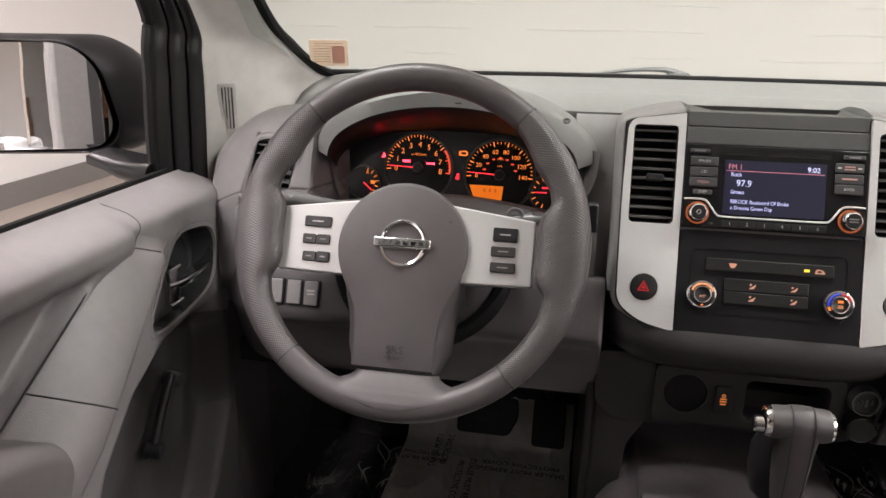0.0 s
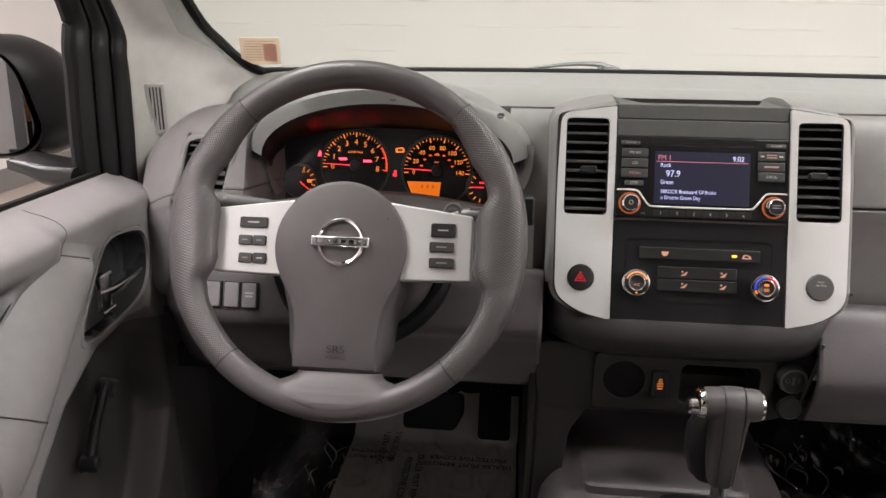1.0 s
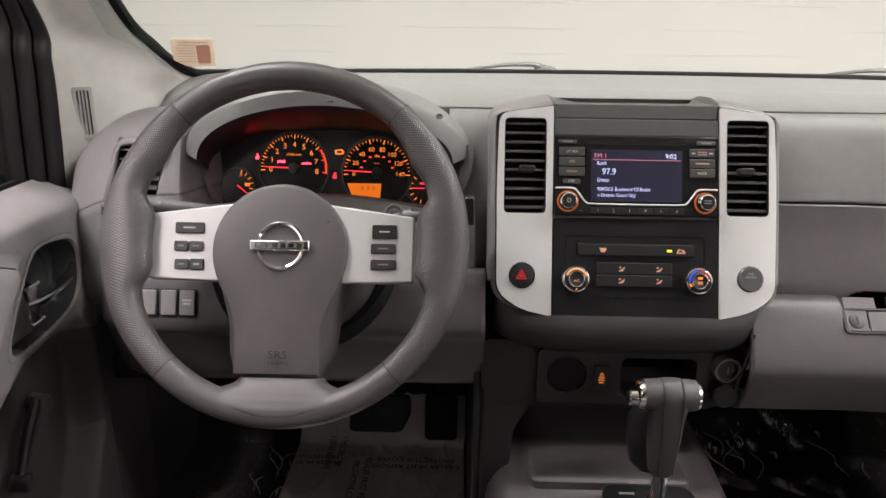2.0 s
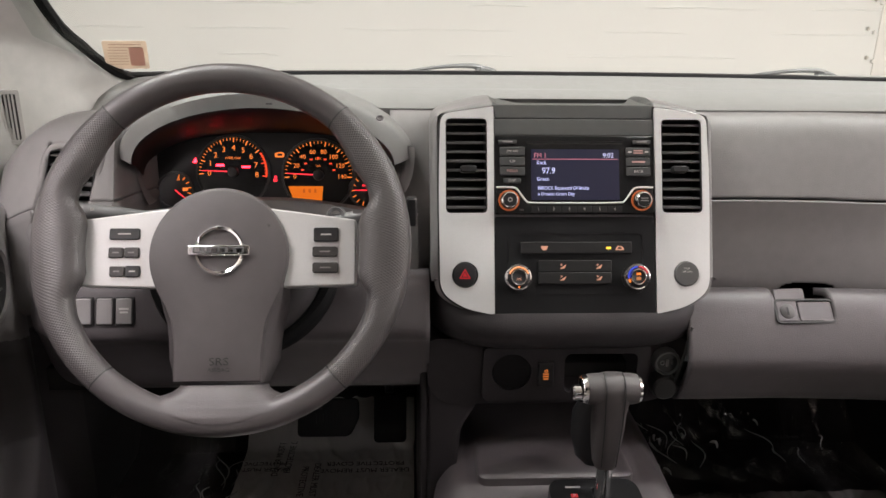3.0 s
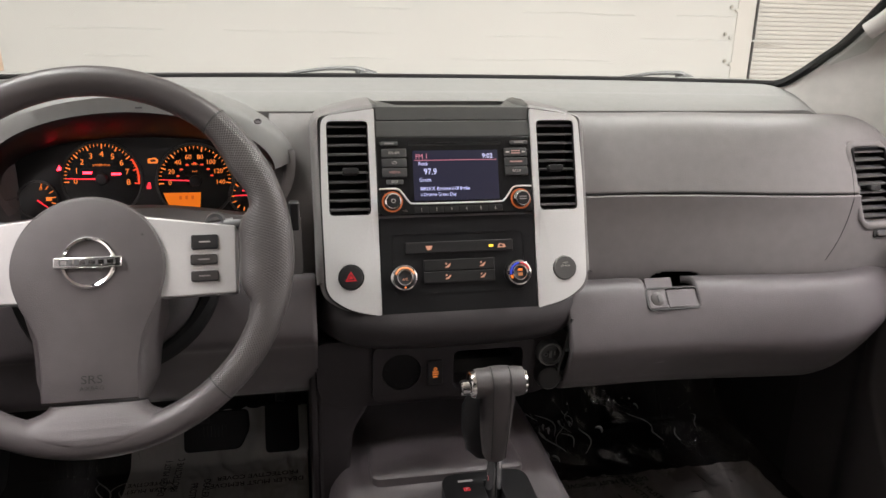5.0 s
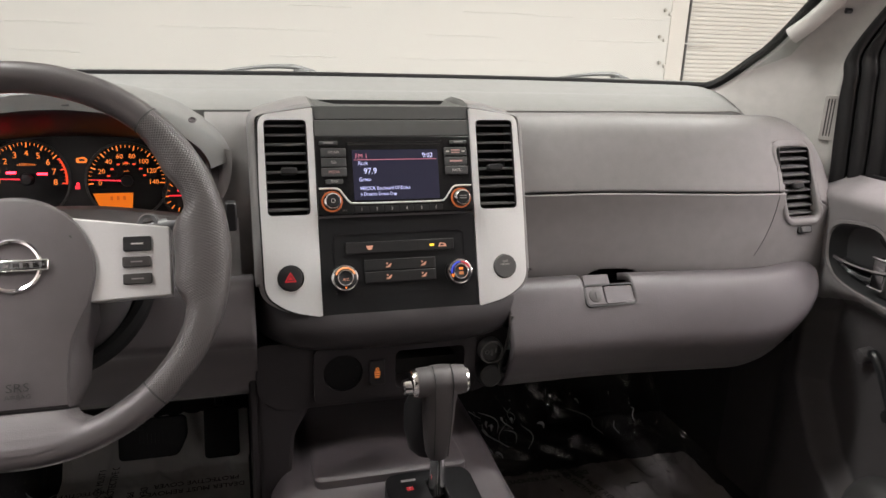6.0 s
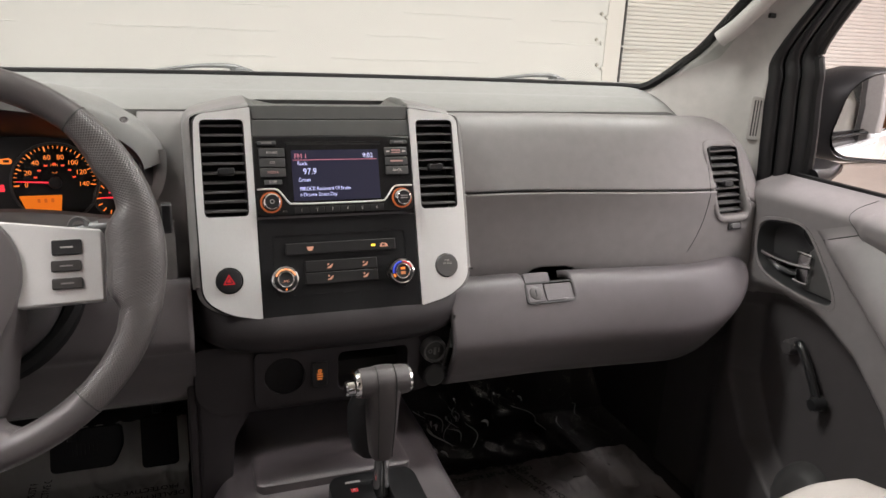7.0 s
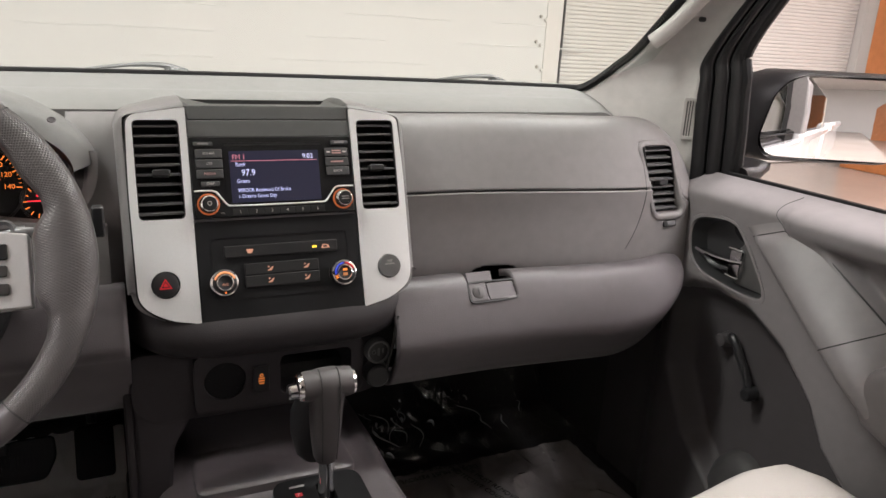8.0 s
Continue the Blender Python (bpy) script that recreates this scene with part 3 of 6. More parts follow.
TILT_S = math.atan(0.36)
STACK = Matrix.Translation((0.006, 0.657, 1.213)) @ Matrix.Rotation(radians(90) - TILT_S, 4, "X")
for sx in (-1, 1):
    make_vent(STACK @ Matrix.Translation((sx * 0.1278, 0.1255, 0.0015)), 0.0465, 0.109, 10, 16, -0.002 * sx, "black louvred centre air vent", M_BLACK, 0.0022)
for sx, vx in ((-1, -0.5840), (1, 0.5985)):
    mv = Matrix.Translation((vx, on_front(vx, 1.296)[1] + 0.0075, 1.296)) @ Matrix.Rotation(radians(7 * sx), 4, "Z") @ Matrix.Rotation(radians(90 - 9), 4, "X")
    v = make_vent(mv, 0.0560, 0.1010, 9, 18, 0.0, "dark louvred outer air vent in a grey surround", M_BLACK, 0.002, 0.22 * sx)
    rings = []
    for grow, up in ((0.019, -0.0020), (0.0165, 0.0022), (0.009, 0.0032), (0.0022, 0.0020), (0.0, -0.0008), (-0.001, -0.006), (-0.001, -0.016)):
        rings.append([on_front(vx + u_ - 0.22 * sx * w_, 1.296 + w_, up) for u_, w_ in rrect(0.0560 + grow, 0.1010 + grow, 0.010 + grow / 2, 6)])
    part("surround", loft_bm(rings, True, False), M_DASH, v, "rounded grey vent surround", angle=60)
dial = thing("vent_dial", "small grey vent thumbwheel", "dial")
mv = Matrix.Translation((0.612, on_front(0.612, 1.2305)[1] - 0.0005, 1.2305)) @ Matrix.Rotation(radians(6), 4, "Z") @ Matrix.Rotation(radians(90 - 17), 4, "X")
plate("slot", rrect(0.026, 0.011, 0.003, 3), (), -0.01, 0.0012, mv, M_SEAM, dial)
plate("thumbwheel", rrect(0.018, 0.008, 0.003, 3), (), 0.0012, 0.004, mv, M_SWITCH, dial, bevel=0.001)

# ---- instrument hood and cluster ----
hood = thing("instrument_hood", "grey arched hood over the instruments", "instrument hood")
HX, HZ = -0.358, 1.300
N = 56


def arch(cx, cz, ax, az, y, power=2.2, back=0.0):
    pts = []
    for i in range(N + 1):
        a = math.pi * i / N
        c, s = math.cos(a), math.sin(a)
        pts.append((cx - ax * math.copysign(abs(c) ** (2 / power), c), y + back * abs(c) ** 3, cz + az * abs(s) ** (2 / power)))
    return pts


lip_out = [arch(HX, 1.335, 0.169, 0.078, 0.700, 1.9, 0.02), arch(HX, 1.336, 0.172, 0.083, 0.7065, 1.9, 0.02), arch(HX, 1.336, 0.175, 0.085, 0.74, 1.9), arch(HX, 1.33, 0.178, 0.088, 0.80, 1.9), arch(HX, 1.32, 0.18, 0.090, 0.90, 1.9)]
lip_in = [arch(HX, 1.330, 0.152, 0.067, 0.697, 1.95, 0.012), arch(HX, 1.328, 0.150, 0.063, 0.704, 1.95, 0.01)]
deep = [arch(HX, 1.31, 0.153, 0.058, 0.745, 2.3), arch(HX, 1.305, 0.155, 0.050, 0.788, 2.4)]
part("shell", loft_bm(lip_out[::-1] + lip_in[:1], False, False), M_DASHTOP, hood, "grey outer hood")
part("inner_face", loft_bm(lip_in + deep, False, False), M_BLACK, hood, "dark inside of the hood")
# side walls and sill of the recess
for s in (-1, 1):
    rings = []
    for y, x in ((0.735, 0.158), (0.750, 0.157), (0.770, 0.156), (0.788, 0.154)) if s < 0 else ((0.716, 0.176), (0.724, 0.166), (0.745, 0.160), (0.788, 0.154)):
        bend = 0.012 if s < 0 else 0.030
        rings.append([(HX + s * (x - bend * (j / 8) ** 3), y, 1.350 - 0.075 * j / 8) for j in range(9)])
    part("side_wall", loft_bm(rings, False, False), M_DASH, hood, "grey recess wall")
sill = []
for y, z in ((0.79, 1.262), (0.745, 1.270), (0.724, 1.278), (0.712, 1.277), (0.704, 1.268), (0.70, 1.24), (0.69, 1.19)):
    sill.append([(HX + 0.18 * t, y, z + 0.010 * math.cos(math.pi * t * 0.9) * (1 if y < 0.75 else 0)) for t in [k / 16 - 1 for k in range(33)]])
part("sill", loft_bm(sill, False, False), M_DASH, hood, "grey sill in front of the dials")
bar("print", 0, 0, 0.007, 0.004, 0.0, Matrix.Translation((-0.346, 0.6985, 1.4025)) @ Matrix.Rotation(radians(62), 4, "X"), M_SEAM, hood)
part("sensor", lathe_bm([(0.0, -0.0008), (0.002, -0.0006), (0.0035, 0.0008), (0.0045, 0.0)], 16, Matrix.Translation((-0.222, 0.702, 1.386)) @ Matrix.Rotation(radians(40), 4, "X")), M_LOWER, hood)

CL = Matrix.Translation((-0.357, 0.772, 1.305)) @ Matrix.Rotation(radians(78), 4, "X")
cluster = thing("instrument_cluster", "lit instrument cluster with amber dials and red needles", "instrument cluster")
plate("backing", rrect(0.325, 0.12, 0.02, 4, 0, 0.0), (), -0.012, 0.0, CL, M_BLACK, cluster, "black dial plate")


M_BEZEL = mat("grey_dial_bezel", (0.060, 0.058, 0.058), 0.35)
M_SMALLDIAL = mat("dark_grey_dial", (0.022, 0.021, 0.022), 0.4)


def dial_gauge(cx, cy, r, lo_a, hi_a, labels, ticks, needle, name, red_from=None, lsize=0.0095):
    plate(name, disc(r, 40, cx, cy), (), 0.0, 0.0012, CL, M_GLOSSBLACK, cluster, "black dial face")
    part("bezel_ring", lathe_bm([(r, 0.001), (r + 0.0004, 0.004), (r + 0.0022, 0.004), (r + 0.003, 0.0)], 48, CL @ Matrix.Translation((cx, cy, 0))), M_BEZEL, cluster)
    bm, bm2 = bmesh.new(), bmesh.new()
    for k in range(ticks + 1):
        t = k / ticks
        a = radians(lo_a + (hi_a - lo_a) * t)
        long = k % max(1, ticks // max(1, len(labels) - 1)) == 0
        r1, r0 = r * 0.97, r * (0.84 if long else 0.90)
        w = 0.0007 if long else 0.0004
        m2 = CL @ Matrix.Translation((cx, cy, 0.0014)) @ Matrix.Rotation(a, 4, "Z")
        plate_bm([(r0, -w), (r1, -w), (r1, w), (r0, w)], (), 0, 0.0002, m2, bm2 if red_from is not None and t > red_from else bm)
    part("scale_marks", bm, M_AMBER, cluster, "lit amber marks", smooth=False)
    if red_from is not None:
        arcp = [(cx + r * 0.955 * math.cos(radians(lo_a + (hi_a - lo_a) * (red_from + (1 - red_from) * i / 12))), cy + r * 0.955 * math.sin(radians(lo_a + (hi_a - lo_a) * (red_from + (1 - red_from) * i / 12))), 0.0015) for i in range(13)]
        part("red_zone", tube_bm([CL @ Vector(p) for p in arcp], 0.0011, 6, bm=bm2, up=(0, -1, 0)), M_REDSOFT, cluster, "red zone")
    else:
        bm2.free()
    for i, s in enumerate(labels):
        a = radians(lo_a + (hi_a - lo_a) * i / max(1, len(labels) - 1))
        text("numeral", s, lsize, CL, cx + r * 0.68 * math.cos(a), cy + r * 0.68 * math.sin(a), 0.0014, M_AMBER, cluster)
    a = radians(needle)
    nm = CL @ Matrix.Translation((cx, cy, 0.003)) @ Matrix.Rotation(a, 4, "Z")
    part("needle", plate_bm([(0.004, -0.0009), (r * 0.9, -0.0004), (r * 0.9, 0.0004), (0.004, 0.0009)], (), 0, 0.0006, nm), M_RED, cluster, "red needle", smooth=False)
    part("needle_cap", lathe_bm([(0.0, 0.0065), (r * 0.13, 0.006), (r * 0.16, 0.004), (r * 0.16, 0.001)], 20, CL @ Matrix.Translation((cx, cy, 0))), M_BLACK, cluster)


dial_gauge(-0.052, 0.004, 0.0435, 184, -8, [str(i) for i in range(9)], 32, 178, "tachometer", red_from=0.78)
dial_gauge(0.054, 0.0, 0.0435, 184, -4, ["0", "20", "40", "60", "80", "100", "120", "140"], 28, 177, "speedometer", lsize=0.0078)
text("print", "x1000r/min", 0.0042, CL, -0.052, 0.021, 0.0016, M_AMBER, cluster)
text("print", "MPH", 0.0036, CL, 0.054, 0.020, 0.0016, M_AMBER, cluster)
text("print", "km/h", 0.0030, CL, 0.054, 0.0115, 0.0016, M_AMBER, cluster)
for k in range(7):
    a = radians(165 - 25 * k)
    bar("inner_mark", 0.054 + 0.0205 * math.cos(a), 0.001 + 0.0205 * math.sin(a), 0.0035, 0.0018, 0.0015, CL, M_REDSOFT, cluster)
bar("warning_light", -0.068, 0.012, 0.010, 0.0028, 0.0015, CL, M_REDLED, cluster)
bar("warning_light", -0.036, 0.010, 0.011, 0.0022, 0.0015, CL, M_REDLED, cluster)
M_LCDINK = glow("dim_amber_segment", (1.0, 0.15, 0.01), 0.42)
plate("lcd", round_poly([(0.016, -0.014), (0.060, -0.014), (0.058, -0.034), (0.024, -0.034)], 0.001, 2), (), 0.001, 0.0022, CL, M_ORANGELCD, cluster, "amber trip display")
for xx in (0.036, 0.043, 0.050):
    bar("digit", xx, -0.020, 0.003, 0.0045, 0.0023, CL, M_LCDINK, cluster)
for cx, r, nd in ((-0.124, 0.021, -40), (0.115, 0.021, 180)):
    plate("small_dial", disc(r, 28, cx, -0.019), (), 0.0, 0.0012, CL, M_SMALLDIAL, cluster, "small dark dial")
    part("bezel_ring", lathe_bm([(r, 0.001), (r + 0.0004, 0.003), (r + 0.002, 0.003), (r + 0.0025, 0.0)], 32, CL @ Matrix.Translation((cx, -0.019, 0))), M_BEZEL, cluster)
    bm = bmesh.new()
    for k in range(7):
        a = radians((75 - 22 * k) if cx < 0 else (110 + 24 * k))
        plate_bm([(r * 0.72, -0.0006), (r * 0.95, -0.0006), (r * 0.95, 0.0006), (r * 0.72, 0.0006)], (), 0, 0.0002, CL @ Matrix.Translation((cx, -0.019, 0.0014)) @ Matrix.Rotation(a, 4, "Z"), bm)
    part("scale_marks", bm, M_AMBER, cluster, "lit amber marks", smooth=False)
    part("needle", plate_bm([(0.0, -0.0008), (r * 0.75, -0.0004), (r * 0.75, 0.0004), (0.0, 0.0008)], (), 0, 0.0005, CL @ Matrix.Translation((cx, -0.019, 0.003)) @ Matrix.Rotation(radians(nd), 4, "Z")), M_RED, cluster, "red needle", smooth=False)
text("numeral", "H", 0.005, CL, -0.120, -0.006, 0.0016, M_AMBER, cluster)
bar("print", -0.112, -0.018, 0.006, 0.004, 0.0015, CL, M_AMBER, cluster)
bar("print", 0.114, -0.013, 0.010, 0.0022, 0.0015, CL, M_RED, cluster)
plate("warning_light", [(-0.1015, 0.015), (-0.0955, 0.015), (-0.0985, 0.0215)], (), 0.0005, 0.0012, CL, M_REDLED, cluster, "red warning light")
plate("warning_light", round_poly([(0.0005, 0.022), (0.011, 0.022), (0.0125, 0.026), (0.009, 0.029), (0.0, 0.0275)], 0.0012, 2), [round_poly([(0.003, 0.0238), (0.0095, 0.0238), (0.0095, 0.0268), (0.003, 0.0268)], 0.0008, 2)], 0.0005, 0.0012, CL, M_AMBER, cluster, "amber engine warning light")
plate("warning_light", disc(0.0019, 14, 0.0005, -0.0025), (), 0.0005, 0.0012, CL, M_RED, cluster)
bar("warning_light", 0.0, -0.0065, 0.0050, 0.0038, 0.0006, CL, M_RED, cluster)

# ---- centre stack ----
M_CHARCOAL = mat("matt_charcoal_plastic", (0.060, 0.061, 0.059), 0.5, bump=0.25)
stack = thing("centre_stack", "grey centre stack housing with silver side trims", "centre stack")
body_out = round_poly([(-0.1655, -0.024), (-0.1630, 0.178), (-0.098, 0.1960), (0.098, 0.1960), (0.1630, 0.178), (0.1655, -0.024), (0.133, -0.044), (-0.133, -0.044)], [0.035, 0.04, 0.03, 0.03, 0.04, 0.035, 0.03, 0.03], 8)
VENT_HOLES = [rrect(0.0485, 0.111, 0.005, 3, sx * 0.1278, 0.1255) for sx in (-1, 1)]
plate("housing", body_out, VENT_HOLES, -0.085, -0.005, STACK, M_DASH, stack, "grey housing", bevel=0.009)
shoulder = round_poly([(-0.1690, -0.01), (-0.1705, 0.1885), (-0.098, 0.2085), (0.098, 0.2085), (0.1705, 0.1885), (0.1690, -0.01)], [0.001, 0.018, 0.05, 0.05, 0.018, 0.001], 12)
shoulder = shoulder[shoulder.index(max(shoulder[:14], key=lambda q: -q[1])):]
for sx in (-1, 1):
    half_line = [Vector(q) for q in shoulder if q[0] * sx > 0.0945]
    inward = []
    for k in range(len(half_line)):
        d = (half_line[min(k + 1, len(half_line) - 1)] - half_line[max(k - 1, 0)]).normalized()
        nrm = Vector((d.y, -d.x))
        inward.append(nrm if nrm.dot(Vector((0, 0.06)) - half_line[k]) > 0 else -nrm)
    reach = [(1 - n_.y ** 2) * 0.0090 + n_.y ** 2 * max(0.0012, q.y - 0.1955 + 0.145 * (abs(q.x) - 0.0958) - 0.0012) for q, n_ in zip(half_line, inward)]
    rings = []
    for f_, ou, dy, dz in ((1.0, -0.008, 0, 0), (1.0, -0.0025, 0, 0), (0.92, -0.0012, 0, 0), (0.75, -0.0014, 0, 0), (0.4, -0.004, 0, 0), (0.15, -0.009, 0, 0), (0.0, -0.016, 0, 0.001),
                           (0.0, -0.016, 0.02, 0.0035), (0.0, -0.016, 0.06, 0.002), (0.0, -0.016, 0.11, -0.010)):
        rings.append([STACK @ Vector((q.x + f_ * w * n_.x, q.y + f_ * w * n_.y, ou)) + Vector((0, dy, dz)) for q, n_, w in zip(half_line, inward, reach)])
    part("shoulder", loft_bm(rings, False, False), M_DASH, stack, "grey rounded shoulder of the housing", angle=60)
    inner_end = [r[0] if abs(r[0].x - STACK.translation.x) < abs(r[-1].x - STACK.translation.x) else r[-1] for r in rings[3:]]
    part("tray_cheek", loft_bm([[q + Vector((-sx * dx, 0, dz)) for dx, dz in ((-0.0006, -0.0008), (0.0008, -0.0002), (0.003, -0.0004), (0.009, -0.004), (0.014, -0.009), (0.015, -0.03))] for q in inner_end], False, False), M_CHARCOAL, stack, "charcoal side of the top tray", angle=50)
for sx in (-1, 1):
    o = [(sx * 0.0958, -0.049), (sx * 0.0958, 0.1955), (sx * 0.1580, 0.1865), (sx * 0.1605, 0.110), (sx * 0.1590, -0.022), (sx * 0.132, -0.041)]
    ro = round_poly(o, [0.002, 0.002, 0.012, 0.1, 0.035, 0.03], 7)
    plate("trim_gap", [(x_ + sx * 0.0016 * (abs(x_) > 0.1), y_ + (0.0012 if y_ > 0.1 else -0.0012)) for x_, y_ in (ro if sx < 0 else ro[::-1])], [rrect(0.0490, 0.1115, 0.005, 3, sx * 0.1278, 0.1255)], -0.009, -0.0012, STACK, M_SEAM, stack, "dark gap round the trim")
    side_trim = plate("side_trim", ro if sx < 0 else ro[::-1], [rrect(0.0485, 0.111, 0.005, 3, sx * 0.1278, 0.1255), disc(0.0152, 28, sx * 0.1305 + 0.0005, -0.002)], -0.003, 0.0035, STACK, M_SILVER, stack, "satin silver side trim", bevel=0.0014)
    back_to_flat = STACK.inverted()
    for vert in side_trim.data.vertices:
        q = back_to_flat @ vert.co
        q.z -= 0.20 * max(0.0, 0.06 - q.y) ** 2
        vert.co = STACK @ q
plate("centre_panel", rrect(0.190, 0.1165, 0.003, 3, 0, 0.0075), (), -0.003, 0.0012, STACK, M_DARK, stack, "charcoal climate panel", bevel=0.001)
plate("inset_panel", rrect(0.160, 0.0715, 0.006, 4, 0, 0.0105), [rrect(0.1585, 0.0700, 0.0055, 4, 0, 0.0105)], 0.0012, 0.0020, STACK, M_DARK, stack, "raised border of the controls")
plate("upper_panel", rrect(0.190, 0.0195, 0.002, 3, 0, 0.1713), (), -0.003, 0.0012, STACK, M_CHARCOAL, stack, "charcoal panel over the radio", bevel=0.001)
# tray on top
top = [(-0.094, 0.1818), (0.094, 0.1818), (0.094, 0.1985), (-0.094, 0.1985)]
plate("top_panel", round_poly(top, 0.002, 2), (), -0.003, 0.0004, STACK, M_CHARCOAL, stack, "charcoal top panel", bevel=0.001)
TRAY = Matrix.Translation((0.006, 0.734, 1.4000)) @ Matrix.Rotation(radians(0.5), 4, "X")
M_TRAYMAT = mat("tray_rubber_mat", (0.022, 0.022, 0.022), 0.9, spec=0.2)
plate("tray_rim", round_poly([(-0.0975, -0.010), (0.0975, -0.010), (0.093, 0.060), (-0.093, 0.060)], 0.004), [round_poly([(-0.066, 0.010), (0.066, 0.010), (0.084, 0.054), (-0.084, 0.054)], 0.006)], -0.012, -0.0005, TRAY, M_CHARCOAL, stack, "charcoal rim of the top tray", bevel=0.0035)
plate("tray_floor", round_poly([(-0.085, -0.008), (0.085, -0.008), (0.075, 0.058), (-0.075, 0.058)], 0.006), (), -0.012, -0.007, TRAY, M_TRAYMAT, stack, "black tray floor")

# Chin and lower console carry the shade under the stack in this colour.
M_CONSOLE = mat("shaded_console_plastic", (0.027, 0.0240, 0.0255), 0.5, bump=0.25, spec=0.25)
CHIN = interp_profile(((0.652, 1.180), (0.637, 1.166), (0.630, 1.150), (0.632, 1.134), (0.645, 1.121), (0.670, 1.113), (0.72, 1.112)), 16)
rings = []
for k in range(41):
    t = k / 20 - 1
    back = 0.075 * (1 - math.sqrt(max(0.0, 1 - abs(t) ** 5)))
    rings.append([(0.004 + 0.172 * t, y + back, z + 0.018 * abs(t) ** 4) for y, z in zip(*CHIN)])
part("chin", loft_bm(rings, False, False), M_CONSOLE, stack, "grey rounded chin, darkened as shade")

# hazard switch and airbag indicator
M_HAZARD = glow("dim_red_backlight", (0.62, 0.02, 0.03), 0.55)
hz = thing("hazard_switch", "round black hazard switch with a red triangle", "switch")
HZM = STACK @ Matrix.Translation((-0.1305, -0.002, 0.001))
part("cap", lathe_bm([(0.0, 0.0035), (0.011, 0.0038), (0.0138, 0.003), (0.0146, 0.0), (0.0146, -0.004)], 32, HZM), M_BLACK, hz)
plate("triangle", [(-0.0068, -0.0045), (0.0068, -0.0045), (0.0, 0.0072)], [[(-0.0046, -0.0032), (0.0046, -0.0032), (0.0, 0.0046)]], 0.0037, 0.0041, HZM, M_HAZARD, hz, "red triangle")
plate("triangle", [(-0.0028, -0.0020), (0.0028, -0.0020), (0.0, 0.0028)], (), 0.0037, 0.0041, HZM, M_HAZARD, hz, "red inner triangle")
ind = thing("airbag_indicator", "round dark passenger airbag indicator", "indicator")
IM = STACK @ Matrix.Translation((0.1315, -0.002, 0.001))
part("lens", lathe_bm([(0.0, 0.003), (0.0135, 0.003), (0.0146, 0.002), (0.0146, -0.004)], 32, IM), mat("smoked_lens", (0.075, 0.073, 0.072), 0.35), ind)
text("print", "PASS", 0.0032, IM, 0, 0.0062, 0.0031, M_PRINT, ind)
text("print", "AIR BAG", 0.0032, IM, 0, 0.0024, 0.0031, M_PRINT, ind)

# ---- radio ----
radio = thing("car_radio", "black car radio with a lit blue display", "radio")
plate("face", rrect(0.190, 0.0925, 0.002, 3, 0, 0.1148), (), -0.003, 0.0025, STACK, M_GLOSSBLACK, radio, "gloss black face", bevel=0.001)
plate("lower_face", round_poly([(-0.093, 0.0690), (0.093, 0.0690), (0.093, 0.0985), (0.0685, 0.0985), (0.0575, 0.0805), (-0.0575, 0.0805), (-0.0685, 0.0985), (-0.093, 0.0985)], 0.004, 4), (), 0.0025, 0.0042, STACK, M_DARK, radio, "charcoal lower strip", bevel=0.0006)
half = [(0.093, 0.0998), (0.078, 0.1000), (0.070, 0.0985), (0.0635, 0.0905), (0.058, 0.0838), (0.050, 0.0818)]
STRIP = [(-x, y) for x, y in half] + [(0.0, 0.0815)] + half[::-1]
part("chrome_strip", tube_bm([STACK @ Vector((p.x, p.y, 0.0042)) for p in curve_pts([(x, y, 0) for x, y in STRIP], 5)], 0.0011, 8, up=(0, -1, 0)), M_SILVER, radio, "silver trim line")
M_SCREEN = glow("radio_screen", (0.0040, 0.0036, 0.020), 1.0)
M_RADIOBUTTON = mat("radio_button_plastic", (0.040, 0.040, 0.041), 0.38)
M_PINKPRINT = mat("pinkish_print", (0.42, 0.24, 0.22), 0.6)
plate("screen_border", rrect(0.116, 0.070, 0.002, 3, 0, 0.1150), (), 0.0025, 0.0030, STACK, M_GLOSSBLACK, radio, "black screen border")
screen = plate("screen", rrect(0.1045, 0.0598, 0.001, 2, 0.0003, 0.1150), (), 0.0030, 0.0034, STACK, M_SCREEN, radio, "dark blue lit screen")
SZ = 0.0036
for s_, size, u, v, m_, sx in (("FM 1", 0.0082, -0.0487, 0.1374, M_PINK, 0.92), ("9:02", 0.0080, 0.0331, 0.1376, M_PALELIT, 0.95), ("Rock", 0.0066, -0.0455, 0.1290, M_VIOLET, 0.85), ("97.9", 0.0102, -0.0394, 0.1193, M_PALELIT, 0.92),
                               ("Green", 0.0066, -0.0453, 0.1097, M_VIOLET, 0.85), ("98ROCK Boulevard Of Broke", 0.0060, -0.0447, 0.0990, M_VIOLET, 0.83), ("n Dreams Green Day", 0.0060, -0.0443, 0.0922, M_VIOLET, 0.83)):
    text("screen_text", s_, size, STACK, u, v, SZ, m_, screen, "LEFT", sx)
bar("screen_line", 0.0, 0.1332, 0.101, 0.0007, SZ, STACK, M_PINK, screen, 0.0001)
bar("disc_slot", 0.0, 0.1524, 0.114, 0.0024, 0.0026, STACK, M_VOID, radio)
part("slot_lip", tube_bm([STACK @ Vector((x, 0.1540, 0.0028)) for x in (-0.058, 0.058)], 0.0006, 6), M_DARK, radio)
